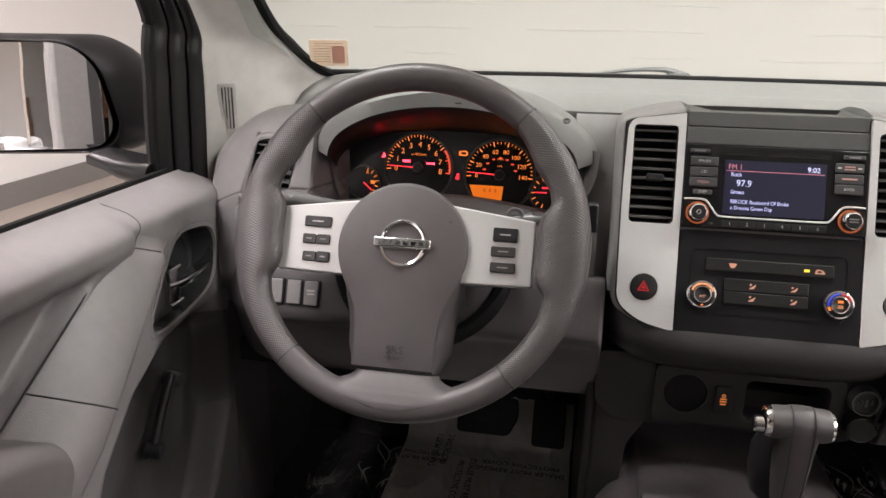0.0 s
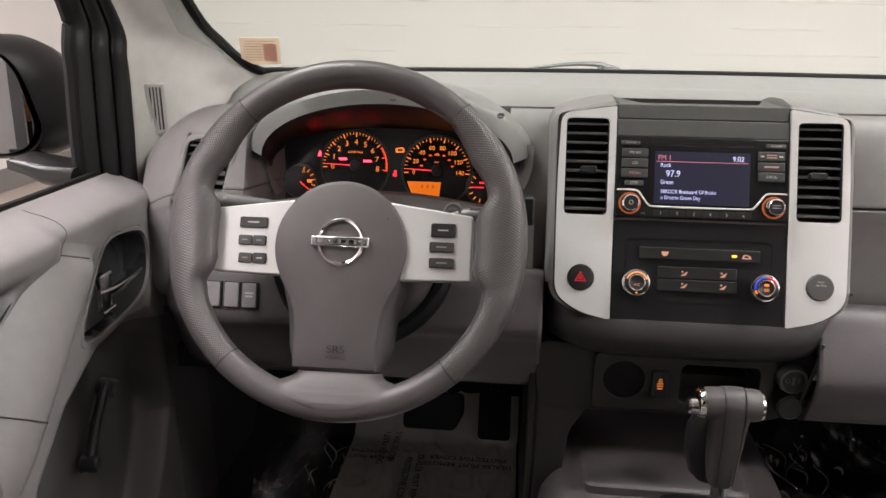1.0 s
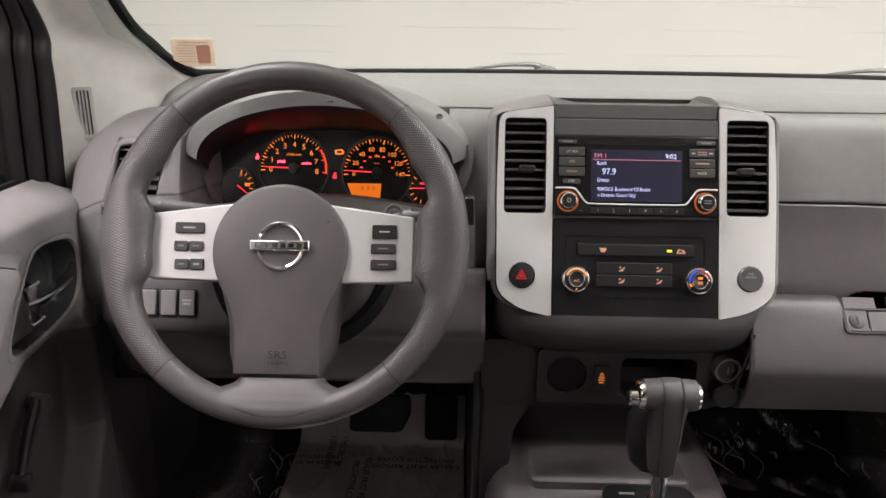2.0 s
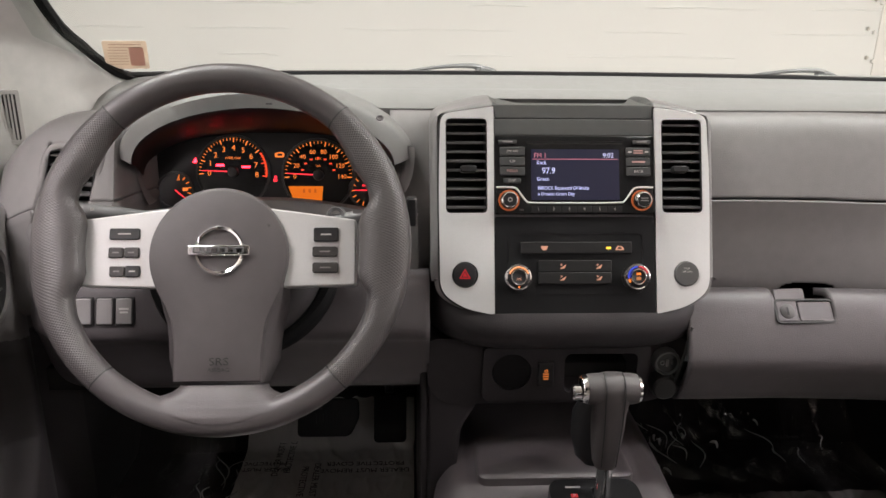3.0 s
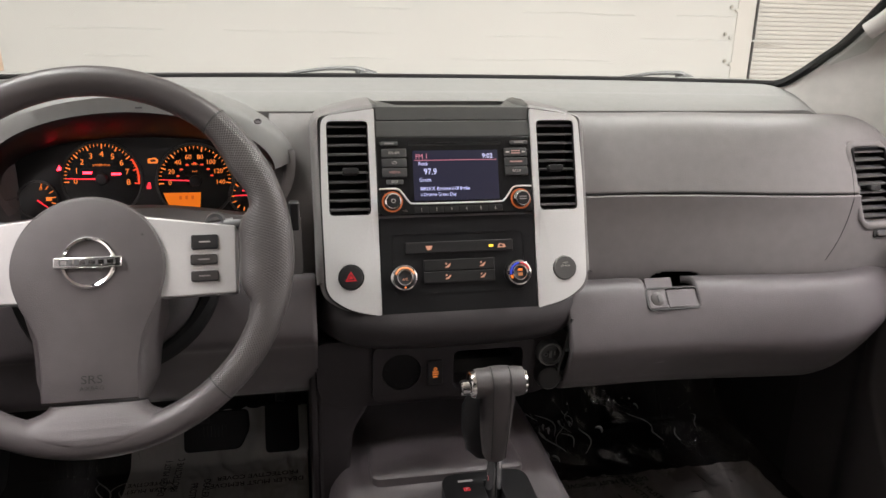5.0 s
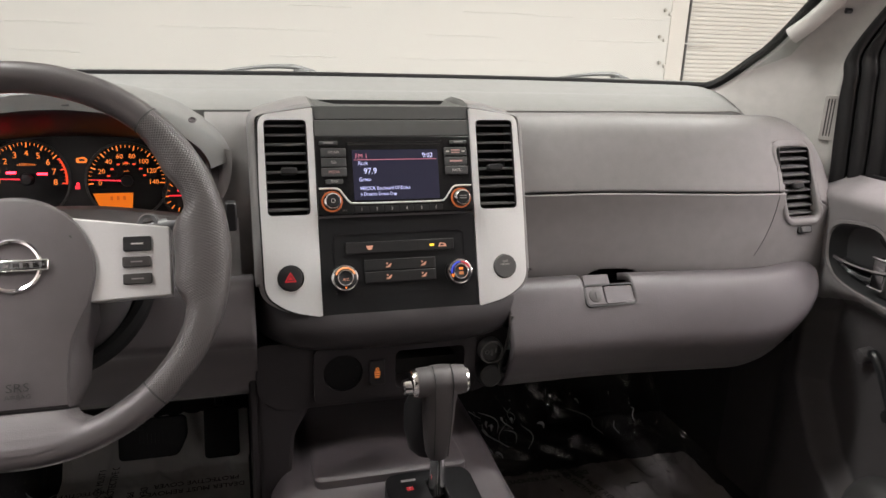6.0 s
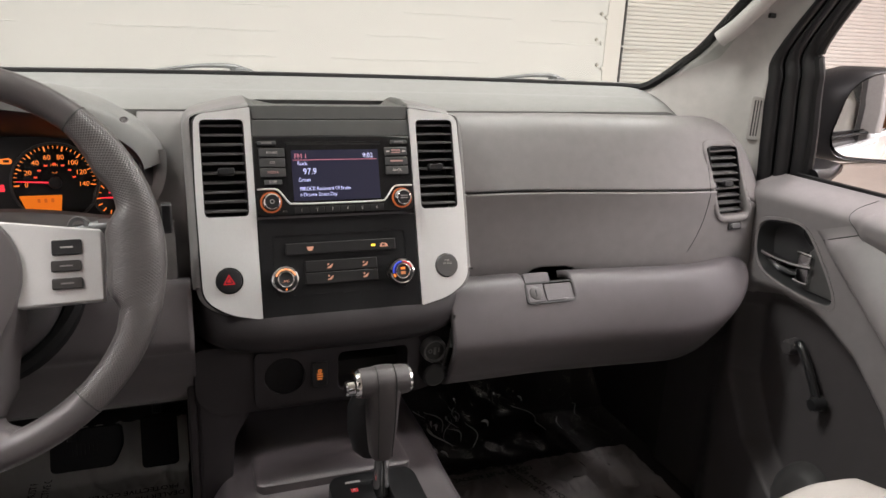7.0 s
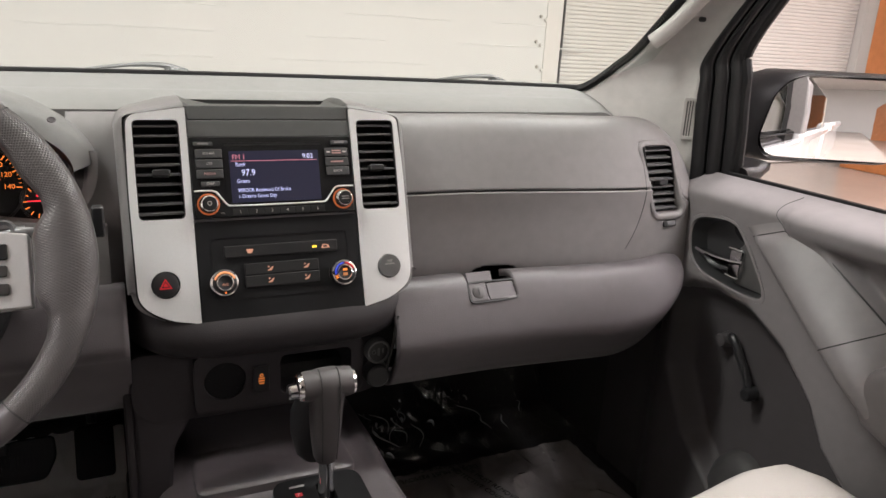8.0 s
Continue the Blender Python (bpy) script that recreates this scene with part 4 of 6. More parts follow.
for x, y, w, h, s_ in ((-0.0742, 0.1421, 0.0295, 0.0103, "FM·AM"), (-0.0742, 0.1305, 0.0295, 0.0103, "CD"), (-0.0742, 0.1190, 0.0295, 0.0103, "MEDIA"), (-0.0745, 0.1078, 0.0205, 0.0055, "DISP"), (-0.0795, 0.1534, 0.0215, 0.0048, ""),
                       (0.0750, 0.1418, 0.0285, 0.0103, "SEEK"), (0.0752, 0.1300, 0.0285, 0.0103, "iPod"), (0.0754, 0.1187, 0.0285, 0.0103, "BACK"), (0.0795, 0.1534, 0.0215, 0.0048, "")):
    b = plate("button", rrect(w, h, 0.0012, 3, x, y), (), 0.0025, 0.0050, STACK, M_RADIOBUTTON, radio, "dark grey radio button", bevel=0.0008)
    if s_ in ("FM·AM", "CD", "MEDIA", "DISP", "BACK"):
        text("print", s_, 0.0044, STACK, x, y, 0.00505, M_PINKPRINT if s_ == "MEDIA" else M_PRINT, b)
    elif s_ == "SEEK":
        for q in (-0.010, 0.010):
            bar("print", x + q, y, 0.004, 0.0018, 0.0050, STACK, M_PRINT, b)
        for q in (-0.0014, 0.0014):
            bar("print", x, y + q, 0.011, 0.0015, 0.0050, STACK, M_PINKPRINT, b)
    else:
        bar("print", x, y, w * 0.55, 0.0019, 0.0050, STACK, M_PINKPRINT if w > 0.022 else M_PRINTDIM, b)
for k in range(6):
    x = -0.0440 + 0.0181 * k
    b = plate("preset_button", rrect(0.0172, 0.0078, 0.0008, 2, x, 0.0742), (), 0.0042, 0.0050, STACK, M_BUTTON, radio, "preset button", bevel=0.0004)
    text("print", str(k + 1), 0.0050, STACK, x, 0.0742, 0.00505, M_PRINT, b)
for x in (-0.0785, 0.0785):
    km = STACK @ Matrix.Translation((x, 0.0845, 0.0042))
    k = part("knob", lathe_bm([(0.0, 0.0108), (0.0072, 0.0108), (0.0085, 0.0098), (0.0098, 0.004), (0.0104, 0.0)], 36, km), M_BUTTON, radio, "dark round radio knob")
    part("chrome_ring", lathe_bm([(0.0078, 0.0107), (0.0092, 0.0100), (0.0100, 0.0068), (0.0088, 0.0100), (0.0078, 0.0109)], 36, km), M_CHROME, k, "chrome ring")
    part("glow_ring", lathe_bm([(0.0104, 0.0), (0.0106, 0.0022), (0.0122, 0.0022), (0.0124, 0.0)], 36, km), glow("knob_glow", (0.9, 0.22, 0.06), 0.22), k, "amber lit ring")
    if x < 0:
        plate("print", disc(0.0026, 16), [disc(0.0018, 16)], 0.0109, 0.0110, km, M_PRINT, k)
    else:
        bar("print", 0, 0.0016, 0.009, 0.0012, 0.0109, km, M_PRINTDIM, k)
        bar("print", 0, -0.0012, 0.009, 0.0012, 0.0109, km, M_PRINTDIM, k)
text("print", "VOL", 0.0030, STACK, -0.0635, 0.0735, 0.0043, M_PRINTDIM, radio)

# ---- climate control ----
clim = thing("climate_control", "charcoal climate controls with two chrome ringed knobs", "climate control")
plate("upper_bar", rrect(0.132, 0.0136, 0.0015, 3, 0.0003, 0.0291), (), 0.0012, 0.0038, STACK, M_BUTTON, clim, "long dark button bar", bevel=0.0008)
bar("gap", 0.0209, 0.0291, 0.0005, 0.0134, 0.0039, STACK, M_VOID, clim, 0.0001)
for y in (0.0078, -0.0064):
    plate("mode_button", rrect(0.0865, 0.0134, 0.001, 3, -0.0013, y), (), 0.0012, 0.0036, STACK, M_BUTTON, clim, "dark mode button", bevel=0.0007)
M_PEACH = glow("peach_print", (0.85, 0.40, 0.26), 0.55)
plate("icon", round_poly([(-0.0418, 0.0312), (-0.0328, 0.0312), (-0.0353, 0.0262), (-0.0393, 0.0262)], 0.001, 2), (), 0.0038, 0.0040, STACK, M_PEACH, clim, "demister symbol")
plate("icon", round_poly([(0.0462, 0.0262), (0.0572, 0.0262), (0.0552, 0.0302), (0.0487, 0.0312)], 0.001, 2), [round_poly([(0.0487, 0.0274), (0.0542, 0.0274), (0.0532, 0.0294), (0.0497, 0.0299)], 0.0006, 2)], 0.0038, 0.0040, STACK, M_PEACH, clim, "recirculation symbol")
bar("indicator", 0.0385, 0.0288, 0.0055, 0.0026, 0.0038, STACK, glow("yellow_led", (1.0, 0.62, 0.05), 1.6), clim)
for x in (-0.0155, 0.0272):
    for y in (0.0074, -0.0062):
        plate("icon", disc(0.0011, 10, x - 0.002, y + 0.0018), (), 0.0036, 0.0038, STACK, M_PEACH, clim)
        plate("icon", [(x - 0.0008, y - 0.0008), (x + 0.0030, y + 0.0022), (x + 0.0036, y + 0.0014), (x + 0.0012, y - 0.0026), (x - 0.0034, y - 0.0030), (x - 0.0034, y - 0.0020)], (), 0.0036, 0.0038, STACK, M_PEACH, clim)
for x, kind in ((-0.069, 0), (0.070, 1)):
    km = STACK @ Matrix.Translation((x, -0.005, 0.0012))
    k = part("knob", lathe_bm([(0.0, 0.0145), (0.0080, 0.0145), (0.0088, 0.0150), (0.0094, 0.0140), (0.0135, 0.0120), (0.0150, 0.009), (0.0158, 0.0)], 44, km), M_BLACK, clim, "black round temperature knob" if kind else "black round fan knob")
    part("chrome_ring", lathe_bm([(0.0132, 0.0122), (0.0148, 0.0116), (0.0162, 0.0090), (0.0166, 0.004), (0.0158, 0.002)], 44, km), M_CHROME, k, "chrome ring")
    part("inner_ring", lathe_bm([(0.0078, 0.0147), (0.0084, 0.0155), (0.0092, 0.0152), (0.0096, 0.0138)], 44, km), M_CHROME, k, "thin chrome ring")

    def arc(a0, a1, mm_, nm_):
        pts = [km @ Vector((0.0114 * math.cos(radians(a0 + (a1 - a0) * i / 14)), 0.0114 * math.sin(radians(a0 + (a1 - a0) * i / 14)), 0.0133)) for i in range(15)]
        part(nm_, tube_bm(pts, 0.0012, 6, up=(0, -1, 0)), mm_, k)
    if kind:
        arc(95, 190, M_BLUE, "cool_scale")
        arc(20, 85, glow("warm_red", (0.6, 0.03, 0.04), 0.7), "warm_scale")
        arc(195, 215, M_AMBER, "pointer")
        bar("indicator", 0, 0.0032, 0.0052, 0.0026, 0.0146, km, M_AMBER, k)
        bar("print", 0, -0.0022, 0.0055, 0.0036, 0.0146, km, glow("dim_amber", (0.8, 0.3, 0.1), 0.35), k)
    else:
        arc(20, 160, glow("fan_scale", (0.95, 0.36, 0.14), 0.8), "fan_scale")
        text("print", "A/C", 0.0042, km, 0, -0.0022, 0.0147, M_PEACH, k)
        plate("pointer", disc(0.0011, 10, 0.0, -0.0114), (), 0.0128, 0.0145, km, M_AMBER, k)

# ---- lower console ----
lower = thing("lower_console", "dark grey lower console under the stack", "console")
plate("side_panel", [(0.655, 0.66), (0.655, 1.05), (0.662, 1.12), (0.68, 1.16), (0.83, 1.16), (1.05, 0.66)], (), 0, 0.01, Matrix(((0, 0, 1, -0.176), (1, 0, 0, 0.012), (0, 1, 0, 0), (0, 0, 0, 1))), M_CONSOLE, lower, "grey console side", bevel=0.003)
LOWP = Matrix.Translation((0.004, 0.660, 1.081)) @ Matrix.Rotation(radians(90), 4, "X")
plate("switch_panel", rrect(0.207, 0.072, 0.008, 4), [disc(0.0242, 30, -0.068, 0.002), rrect(0.090, 0.052, 0.008, 4, 0.0425, 0.0)], -0.004, 0.001, LOWP, M_CONSOLE, lower, "grey switch panel", bevel=0.0015)
plate("surround", round_poly([(-0.150, -0.043), (0.112, -0.043), (0.140, -0.025), (0.148, 0.045), (-0.171, 0.045), (-0.171, -0.02)], 0.012), [disc(0.0242, 30, -0.068, 0.002), rrect(0.090, 0.052, 0.008, 4, 0.0425, 0.0)], -0.12, -0.004, LOWP, M_CONSOLE, lower, "dark grey console front", bevel=0.004)
plate("side_strip", round_poly([(-0.171, -0.30), (-0.145, -0.30), (-0.128, -0.08), (-0.108, -0.045), (-0.108, 0.045), (-0.171, 0.045)], 0.01), (), -0.12, -0.006, LOWP, M_CONSOLE, lower, "dark grey console edge", bevel=0.005)
plate("blank_cover", disc(0.0240, 36, -0.068, 0.002), (), -0.012, -0.001, LOWP, M_RUBBER, lower, "round black blank cover", bevel=0.001)
for a in (20, 100, 170, 250, 320):
    plate("dimple", disc(0.0012, 8, -0.068 + 0.018 * math.cos(radians(a)), 0.002 + 0.018 * math.sin(radians(a))), (), -0.001, -0.0005, LOWP, M_DARK, lower)
part("cubby", box_bm(0.0, 0.095, 0.775, 0.779, 1.05, 1.112), M_VOID, lower, "cubby back blackened as shade")
M_TCAMBER = glow("dim_amber_symbol", (0.9, 0.25, 0.05), 0.6)
tc = thing("traction_switch", "black traction switch with an amber symbol", "switch")
plate("cap", rrect(0.019, 0.033, 0.002, 3, -0.026, 0.0), (), -0.003, 0.004, LOWP, M_BLACK, tc, bevel=0.001)
plate("symbol", disc(0.0022, 14, -0.026, 0.005), [disc(0.0013, 14, -0.026, 0.005)], 0.004, 0.0043, LOWP, M_TCAMBER, tc, "amber symbol")
for y in (0.001, -0.0022):
    bar("symbol", -0.026, y, 0.0075, 0.0015, 0.004, LOWP, M_TCAMBER, tc)
bar("symbol", -0.026, -0.0056, 0.006, 0.0016, 0.004, LOWP, M_TCAMBER, tc)
so = thing("usb_socket", "round dark socket with two ports", "socket")
SM = Matrix.Translation((0.126, 0.655, 1.097)) @ Matrix.Rotation(radians(90), 4, "X")
part("ring", lathe_bm([(0.0, 0.002), (0.0125, 0.002), (0.0135, 0.005), (0.0155, 0.005), (0.0165, 0.0), (0.0165, -0.012)], 32, SM), M_SWITCH, so)
plate("face", disc(0.0124, 28), (), 0.0012, 0.0022, SM, M_BLACK, so, "black socket face")
plate("port", rrect(0.003, 0.010, 0.0008, 2, 0.0, 0.0), (), 0.0022, 0.0035, SM, M_SWITCH, so)
plate("port", disc(0.003, 14, -0.006, 0.0), [disc(0.0018, 14, -0.006, 0.0)], 0.0022, 0.0032, SM, M_SWITCH, so)
plate("port", rrect(0.002, 0.006, 0.0005, 2, 0.006, 0.001), (), 0.0022, 0.0032, SM, M_SWITCH, so)
pk = thing("power_socket", "round dark power socket with a hinged cap", "socket")
SM2 = Matrix.Translation((0.1245, 0.652, 1.066)) @ Matrix.Rotation(radians(90), 4, "X")
part("cap", lathe_bm([(0.0, 0.008), (0.013, 0.008), (0.0155, 0.006), (0.0165, 0.0), (0.0165, -0.012)], 32, SM2), M_BLACK, pk)
plate("tab", rrect(0.012, 0.008, 0.002, 3, 0.016, -0.002), (), 0.001, 0.005, SM2, M_BLACK, pk, bevel=0.001)
part("gap", tube_bm([(0.146, 0.640, 1.150), (0.141, 0.640, 1.115), (0.134, 0.646, 1.07), (0.131, 0.652, 1.052)], 0.002, 6), M_SEAM, lower, "dark gap beside the glovebox")

# ---- floor and tunnel ----
FLOOR = 0.69


def floor_z(y):
    return FLOOR + 0.40 * np.clip((y - 1.10) / 0.34, 0, 1)


tagged(finish("floor", grid_mesh("floor", lambda u, v: (-0.76 + 1.52 * u, -1.65 + 3.15 * v, floor_z(-1.65 + 3.15 * v) + 0 * u), 12, 80), M_CARPET), "black carpeted cab floor and toe board", "floor", kind="structure")
tagged(part("firewall", box_bm(-0.76, 0.76, 1.44, 1.47, 0.6, 1.30), M_CARPET, None), "black carpeted bulkhead", "bulkhead", kind="structure")


def tunnel(u, v):
    y = -0.6 + 2.05 * u
    t = (v - 0.5) * 2
    top = 0.945 + 0.012 * sstep(0.60, 0.74, y)
    a = np.abs(t)
    w = np.where(t < 0, 0.150, 0.150)
    x = -0.004 + np.sign(t) * (np.minimum(a, 0.55) / 0.55 * w + np.clip((a - 0.55) / 0.45, 0, 1) ** 0.8 * np.where(t < 0, 0.028, 0.07))
    z = top - (top - 0.66) * sstep(0.46, 1.0, a) ** 0.9
    pad = sstep(-0.115, -0.105, x) * (1 - sstep(0.088, 0.098, x)) * sstep(0.615, 0.63, y)
    z = z + 0.006 * pad
    return x, y, z


tun = thing("transmission_tunnel", "grey vinyl covered transmission tunnel", "tunnel")
finish("cover", grid_mesh("cover", tunnel, 110, 81), M_VINYL, tun, "scuffed grey vinyl cover")
part("raised_pad", loft_bm([[(x, y, z) for x, y in rrect(w, d, 0.012, 4, -0.008, 0.68)] for w, d, z in ((0.196, 0.120, 0.940), (0.194, 0.118, 0.9585), (0.190, 0.114, 0.9605), (0.180, 0.104, 0.9615))]), M_VINYL, tun, "raised vinyl pad")
for sgn, xe in ((-1, -0.1745), (1, 0.216)):
    part("edge_bead", tube_bm([(xe, y, 0.70) for y in np.linspace(0.45, 1.15, 9)], 0.006, 8), M_RUBBER, tun, "black bead along the carpet")
# protective film on the floor
def film_mat(name, haze, color, rough):
    m = bpy.data.materials.new(name)
    m.use_nodes = True
    nt = m.node_tree
    pb = nt.nodes["Principled BSDF"]
    pb.inputs["Base Color"].default_value = (*color, 1)
    pb.inputs["Roughness"].default_value = rough
    pb.inputs["Specular IOR Level"].default_value = 0.9
    tr = nt.nodes.new("ShaderNodeBsdfTransparent")
    mx = nt.nodes.new("ShaderNodeMixShader")
    mx.inputs[0].default_value = haze
    nt.links.new(tr.outputs[0], mx.inputs[1])
    nt.links.new(pb.outputs[0], mx.inputs[2])
    nt.links.new(mx.outputs[0], nt.nodes["Material Output"].inputs[0])
    return m


M_FILM_HAZY = film_mat("hazy_protective_film", 0.94, (0.84, 0.81, 0.78), 0.2)
M_FILM_CLEAR = film_mat("clear_protective_film", 0.6, (0.012, 0.012, 0.012), 0.035)
gl_ = M_FILM_CLEAR.node_tree
gls = gl_.nodes.new("ShaderNodeBsdfGlossy")
gls.inputs["Roughness"].default_value = 0.04
gls.inputs["Color"].default_value = (0.9, 0.9, 0.9, 1)
gmx = next(n for n in gl_.nodes if n.type == "MIX_SHADER")
gmx.inputs[0].default_value = 0.11
gl_.links.new(gls.outputs[0], gmx.inputs[2])


def film(name, x0, x1, y0, y1, seed, amp, material, label, nx=110, ny=110):
    def f(u, v):
        x = x0 + (x1 - x0) * u
        y = y0 + (y1 - y0) * v
        h = np.zeros_like(x)
        for i in range(x.shape[0]):
            for j in range(x.shape[1]):
                p = Vector((x[i, j] * 14 + seed, y[i, j] * 7, seed))
                r = 1 - abs(noise.noise(p)) * 2
                r2 = 1 - abs(noise.noise(p * 2.7)) * 2
                h[i, j] = max(0, r) ** 4 + max(0, r2) ** 5 * 0.5 if amp < 0.02 else max(0, r) ** 11 + max(0, r2) ** 14 * 0.35 + 0.1 * r
        return x, y, floor_z(y) + 0.004 + amp * h
    t = thing(name, label, "floor cover", "protective floor covers")
    o = finish("sheet", grid_mesh("sheet", f, nx, ny), material, t, "clear wrinkled film", angle=60)
    o.visible_shadow = False
    return t


cover_l = film("floor_cover", -0.50, -0.178, 0.55, 1.165, 3.0, 0.006, M_FILM_HAZY, "clear plastic protective floor cover with black print")
cover_m = film("floor_cover", -0.64, -0.485, 0.55, 1.30, 7.0, 0.024, M_FILM_CLEAR, "crumpled clear plastic floor cover beside the door", 90, 200)
M_FILM_MID = film_mat("thin_protective_film", 0.46, (0.62, 0.585, 0.57), 0.2)
cover_h = film("floor_cover", 0.222, 0.66, 0.45, 0.94, 5.0, 0.005, M_FILM_MID, "hazy plastic floor cover with black print")
cover_r = film("floor_cover", 0.22, 0.70, 0.90, 1.42, 11.0, 0.024, M_FILM_CLEAR, "wrinkled clear plastic protective floor cover", 200, 260)
# Pale colour that paints the highlights on the clear film's folds.
M_FOLD_GLINT = mat("film_fold_glint", (0.55, 0.54, 0.54), 0.10, var=0.02, spec=0.9)
rnd = random.Random(5)


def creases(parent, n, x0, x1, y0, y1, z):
    """Standing folds of the plastic film, as pale tubes that draw their glints."""
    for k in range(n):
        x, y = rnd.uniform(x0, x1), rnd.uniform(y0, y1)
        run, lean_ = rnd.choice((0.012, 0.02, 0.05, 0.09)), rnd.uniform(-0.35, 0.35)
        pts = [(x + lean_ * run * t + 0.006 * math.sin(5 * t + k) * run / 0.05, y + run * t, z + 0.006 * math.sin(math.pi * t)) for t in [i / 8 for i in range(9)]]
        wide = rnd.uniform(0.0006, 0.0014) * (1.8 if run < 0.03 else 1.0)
        part("crease", tube_bm(pts, lambda t: wide * (0.3 + math.sin(math.pi * min(0.97, max(0.03, t)))), 5), M_FOLD_GLINT, parent, "pale tube as the glint on a film fold")


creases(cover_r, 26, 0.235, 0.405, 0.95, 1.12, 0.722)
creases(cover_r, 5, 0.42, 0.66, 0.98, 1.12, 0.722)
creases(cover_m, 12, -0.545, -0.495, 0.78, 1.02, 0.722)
# Chrome beads stand in for the glints along the perforated edge.
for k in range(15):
    part("edge_drop", lathe_bm([(0.0, 0.004), (0.003, 0.003), (0.0042, 0.0)], 8, Matrix.Translation((0.36 + 0.016 * k + rnd.uniform(-0.004, 0.004), 1.145 + rnd.uniform(-0.004, 0.004), 0.735 + rnd.uniform(0, 0.002)))), M_CHROME, cover_r, "chrome bead as a glint on the perforated edge")
M_INK = mat("black_ink", (0.006, 0.006, 0.006), 0.6)


def floor_text(lines, x, y, turn, parent, size=0.019, z=FLOOR + 0.017):
    m = Matrix.Translation((x, y, z)) @ Matrix.Rotation(radians(turn), 4, "Z")
    for i, s in enumerate(lines):
        text("print", s, size, m, 0, -i * size * 1.25, 0, M_INK, parent, sx=0.92, label="black printed words")


WORDS = ("DEALER MUST REMOVE", "PROTECTIVE COVER")
floor_text(WORDS, -0.270, 1.013, 180, cover_l, 0.0170)
floor_text(WORDS, -0.358, 0.955, -90, cover_l, 0.0170)
floor_text(WORDS, -0.432, 1.080, 90, cover_l, 0.0170)
floor_text(WORDS, -0.478, 1.020, 180, cover_l, 0.0150)
floor_text(WORDS, 0.50, 1.050, 180, cover_r, 0.0165, FLOOR + 0.036)
floor_text(WORDS, 0.350, 0.905, 180, cover_h, 0.0165)
floor_text(WORDS, 0.42, 0.860, -70, cover_h, 0.0165)

# pedals
bp = thing("brake_pedal", "black rubber brake pedal with ribs", "pedal")
PM = Matrix.Translation((-0.334, 0.995, 0.826)) @ Matrix.Rotation(radians(62), 4, "X")
plate("pad", round_poly([(-0.050, -0.032), (0.042, -0.032), (0.058, 0.0), (0.056, 0.034), (0.0, 0.034), (-0.050, 0.020)], 0.010), (), -0.012, 0.0, PM, M_RUBBER, bp, bevel=0.003)
for k in range(7):
    bar("rib", -0.018 + 0.006 * k, 0.0, 0.0025, 0.018, 0.0, PM, M_DARK, bp, 0.002)
part("arm", tube_bm([(-0.35, 1.0, 0.84), (-0.35, 1.05, 0.95), (-0.35, 1.12, 1.08)], 0.009, 8), M_BLACK, bp)
ap = thing("accelerator_pedal", "black rubber accelerator pedal pad", "pedal")
PM = Matrix.Translation((-0.223, 1.02, 0.810)) @ Matrix.Rotation(radians(58), 4, "X")
plate("pad", rrect(0.058, 0.086, 0.008, 4), (), -0.012, 0.0, PM, M_RUBBER, ap, bevel=0.003)
part("arm", tube_bm([(-0.225, 1.04, 0.85), (-0.225, 1.10, 0.95), (-0.225, 1.15, 1.08)], 0.008, 8), M_BLACK, ap)

# ---- gear selector ----
gear = thing("gear_selector", "grey leather gear selector on a chrome shaft", "gear lever")
GX, GY = 0.036, 0.578
M_KNOB = mat("gear_knob_leather", (0.052, 0.0465, 0.047), 0.5, bump=0.3, bump_scale=1200)
sh = lathe_bm([(0.0, 0.955), (0.0105, 0.955), (0.009, 0.975), (0.0095, 1.01), (0.013, 1.03)], 20, Matrix.Translation((GX, GY, 0)))
part("shaft", sh, M_CHROME, gear, "chrome shaft")
part("groove", tube_bm([(GX + 0.0005, GY - 0.0102, 0.957), (GX + 0.0003, GY - 0.0088, 0.975), (GX, GY - 0.0092, 1.008)], 0.0016, 6), M_BLACK, gear, "dark groove in the shaft")
rings = []
for z, wx, wy, dy in ((1.006, 0.0115, 0.0125, 0.0), (1.010, 0.0135, 0.0145, 0.0), (1.030, 0.0158, 0.0175, 0.001), (1.055, 0.0178, 0.0190, 0.0), (1.075, 0.0186, 0.0192, -0.001), (1.088, 0.0200, 0.0188, -0.002), (1.098, 0.0240, 0.0182, -0.002), (1.108, 0.0240, 0.0180, -0.002), (1.116, 0.0200, 0.0150, -0.002), (1.1218, 0.0150, 0.0080, -0.002), (1.1228, 0.0080, 0.0040, -0.002)):
    rings.append([(GX - 0.001 + wx * math.copysign(abs(math.cos(a)) ** 0.75, math.cos(a)), GY + dy + wy * math.copysign(abs(math.sin(a)) ** 0.75, math.sin(a)), z) for a in [2 * math.pi * i / 32 for i in range(32)]])
part("grip", loft_bm(rings), M_KNOB, gear, "grey leather grip")
HM = Matrix.Translation((GX - 0.001, GY - 0.002, 1.1045)) @ Matrix.Rotation(radians(90), 4, "Y")
part("head", lathe_bm([(0.0, -0.0310), (0.0140, -0.0310), (0.0162, -0.0290), (0.0174, -0.022), (0.0178, 0.0), (0.0174, 0.022), (0.0162, 0.0290), (0.0140, 0.0310), (0.0, 0.0310)], 32, HM), M_KNOB, gear, "grey leather crosshead")
part("chrome_ring", lathe_bm([(0.0120, -0.0335), (0.0148, -0.0335), (0.0160, -0.0312), (0.0166, -0.0285)], 32, HM), M_CHROME, gear, "chrome ring")
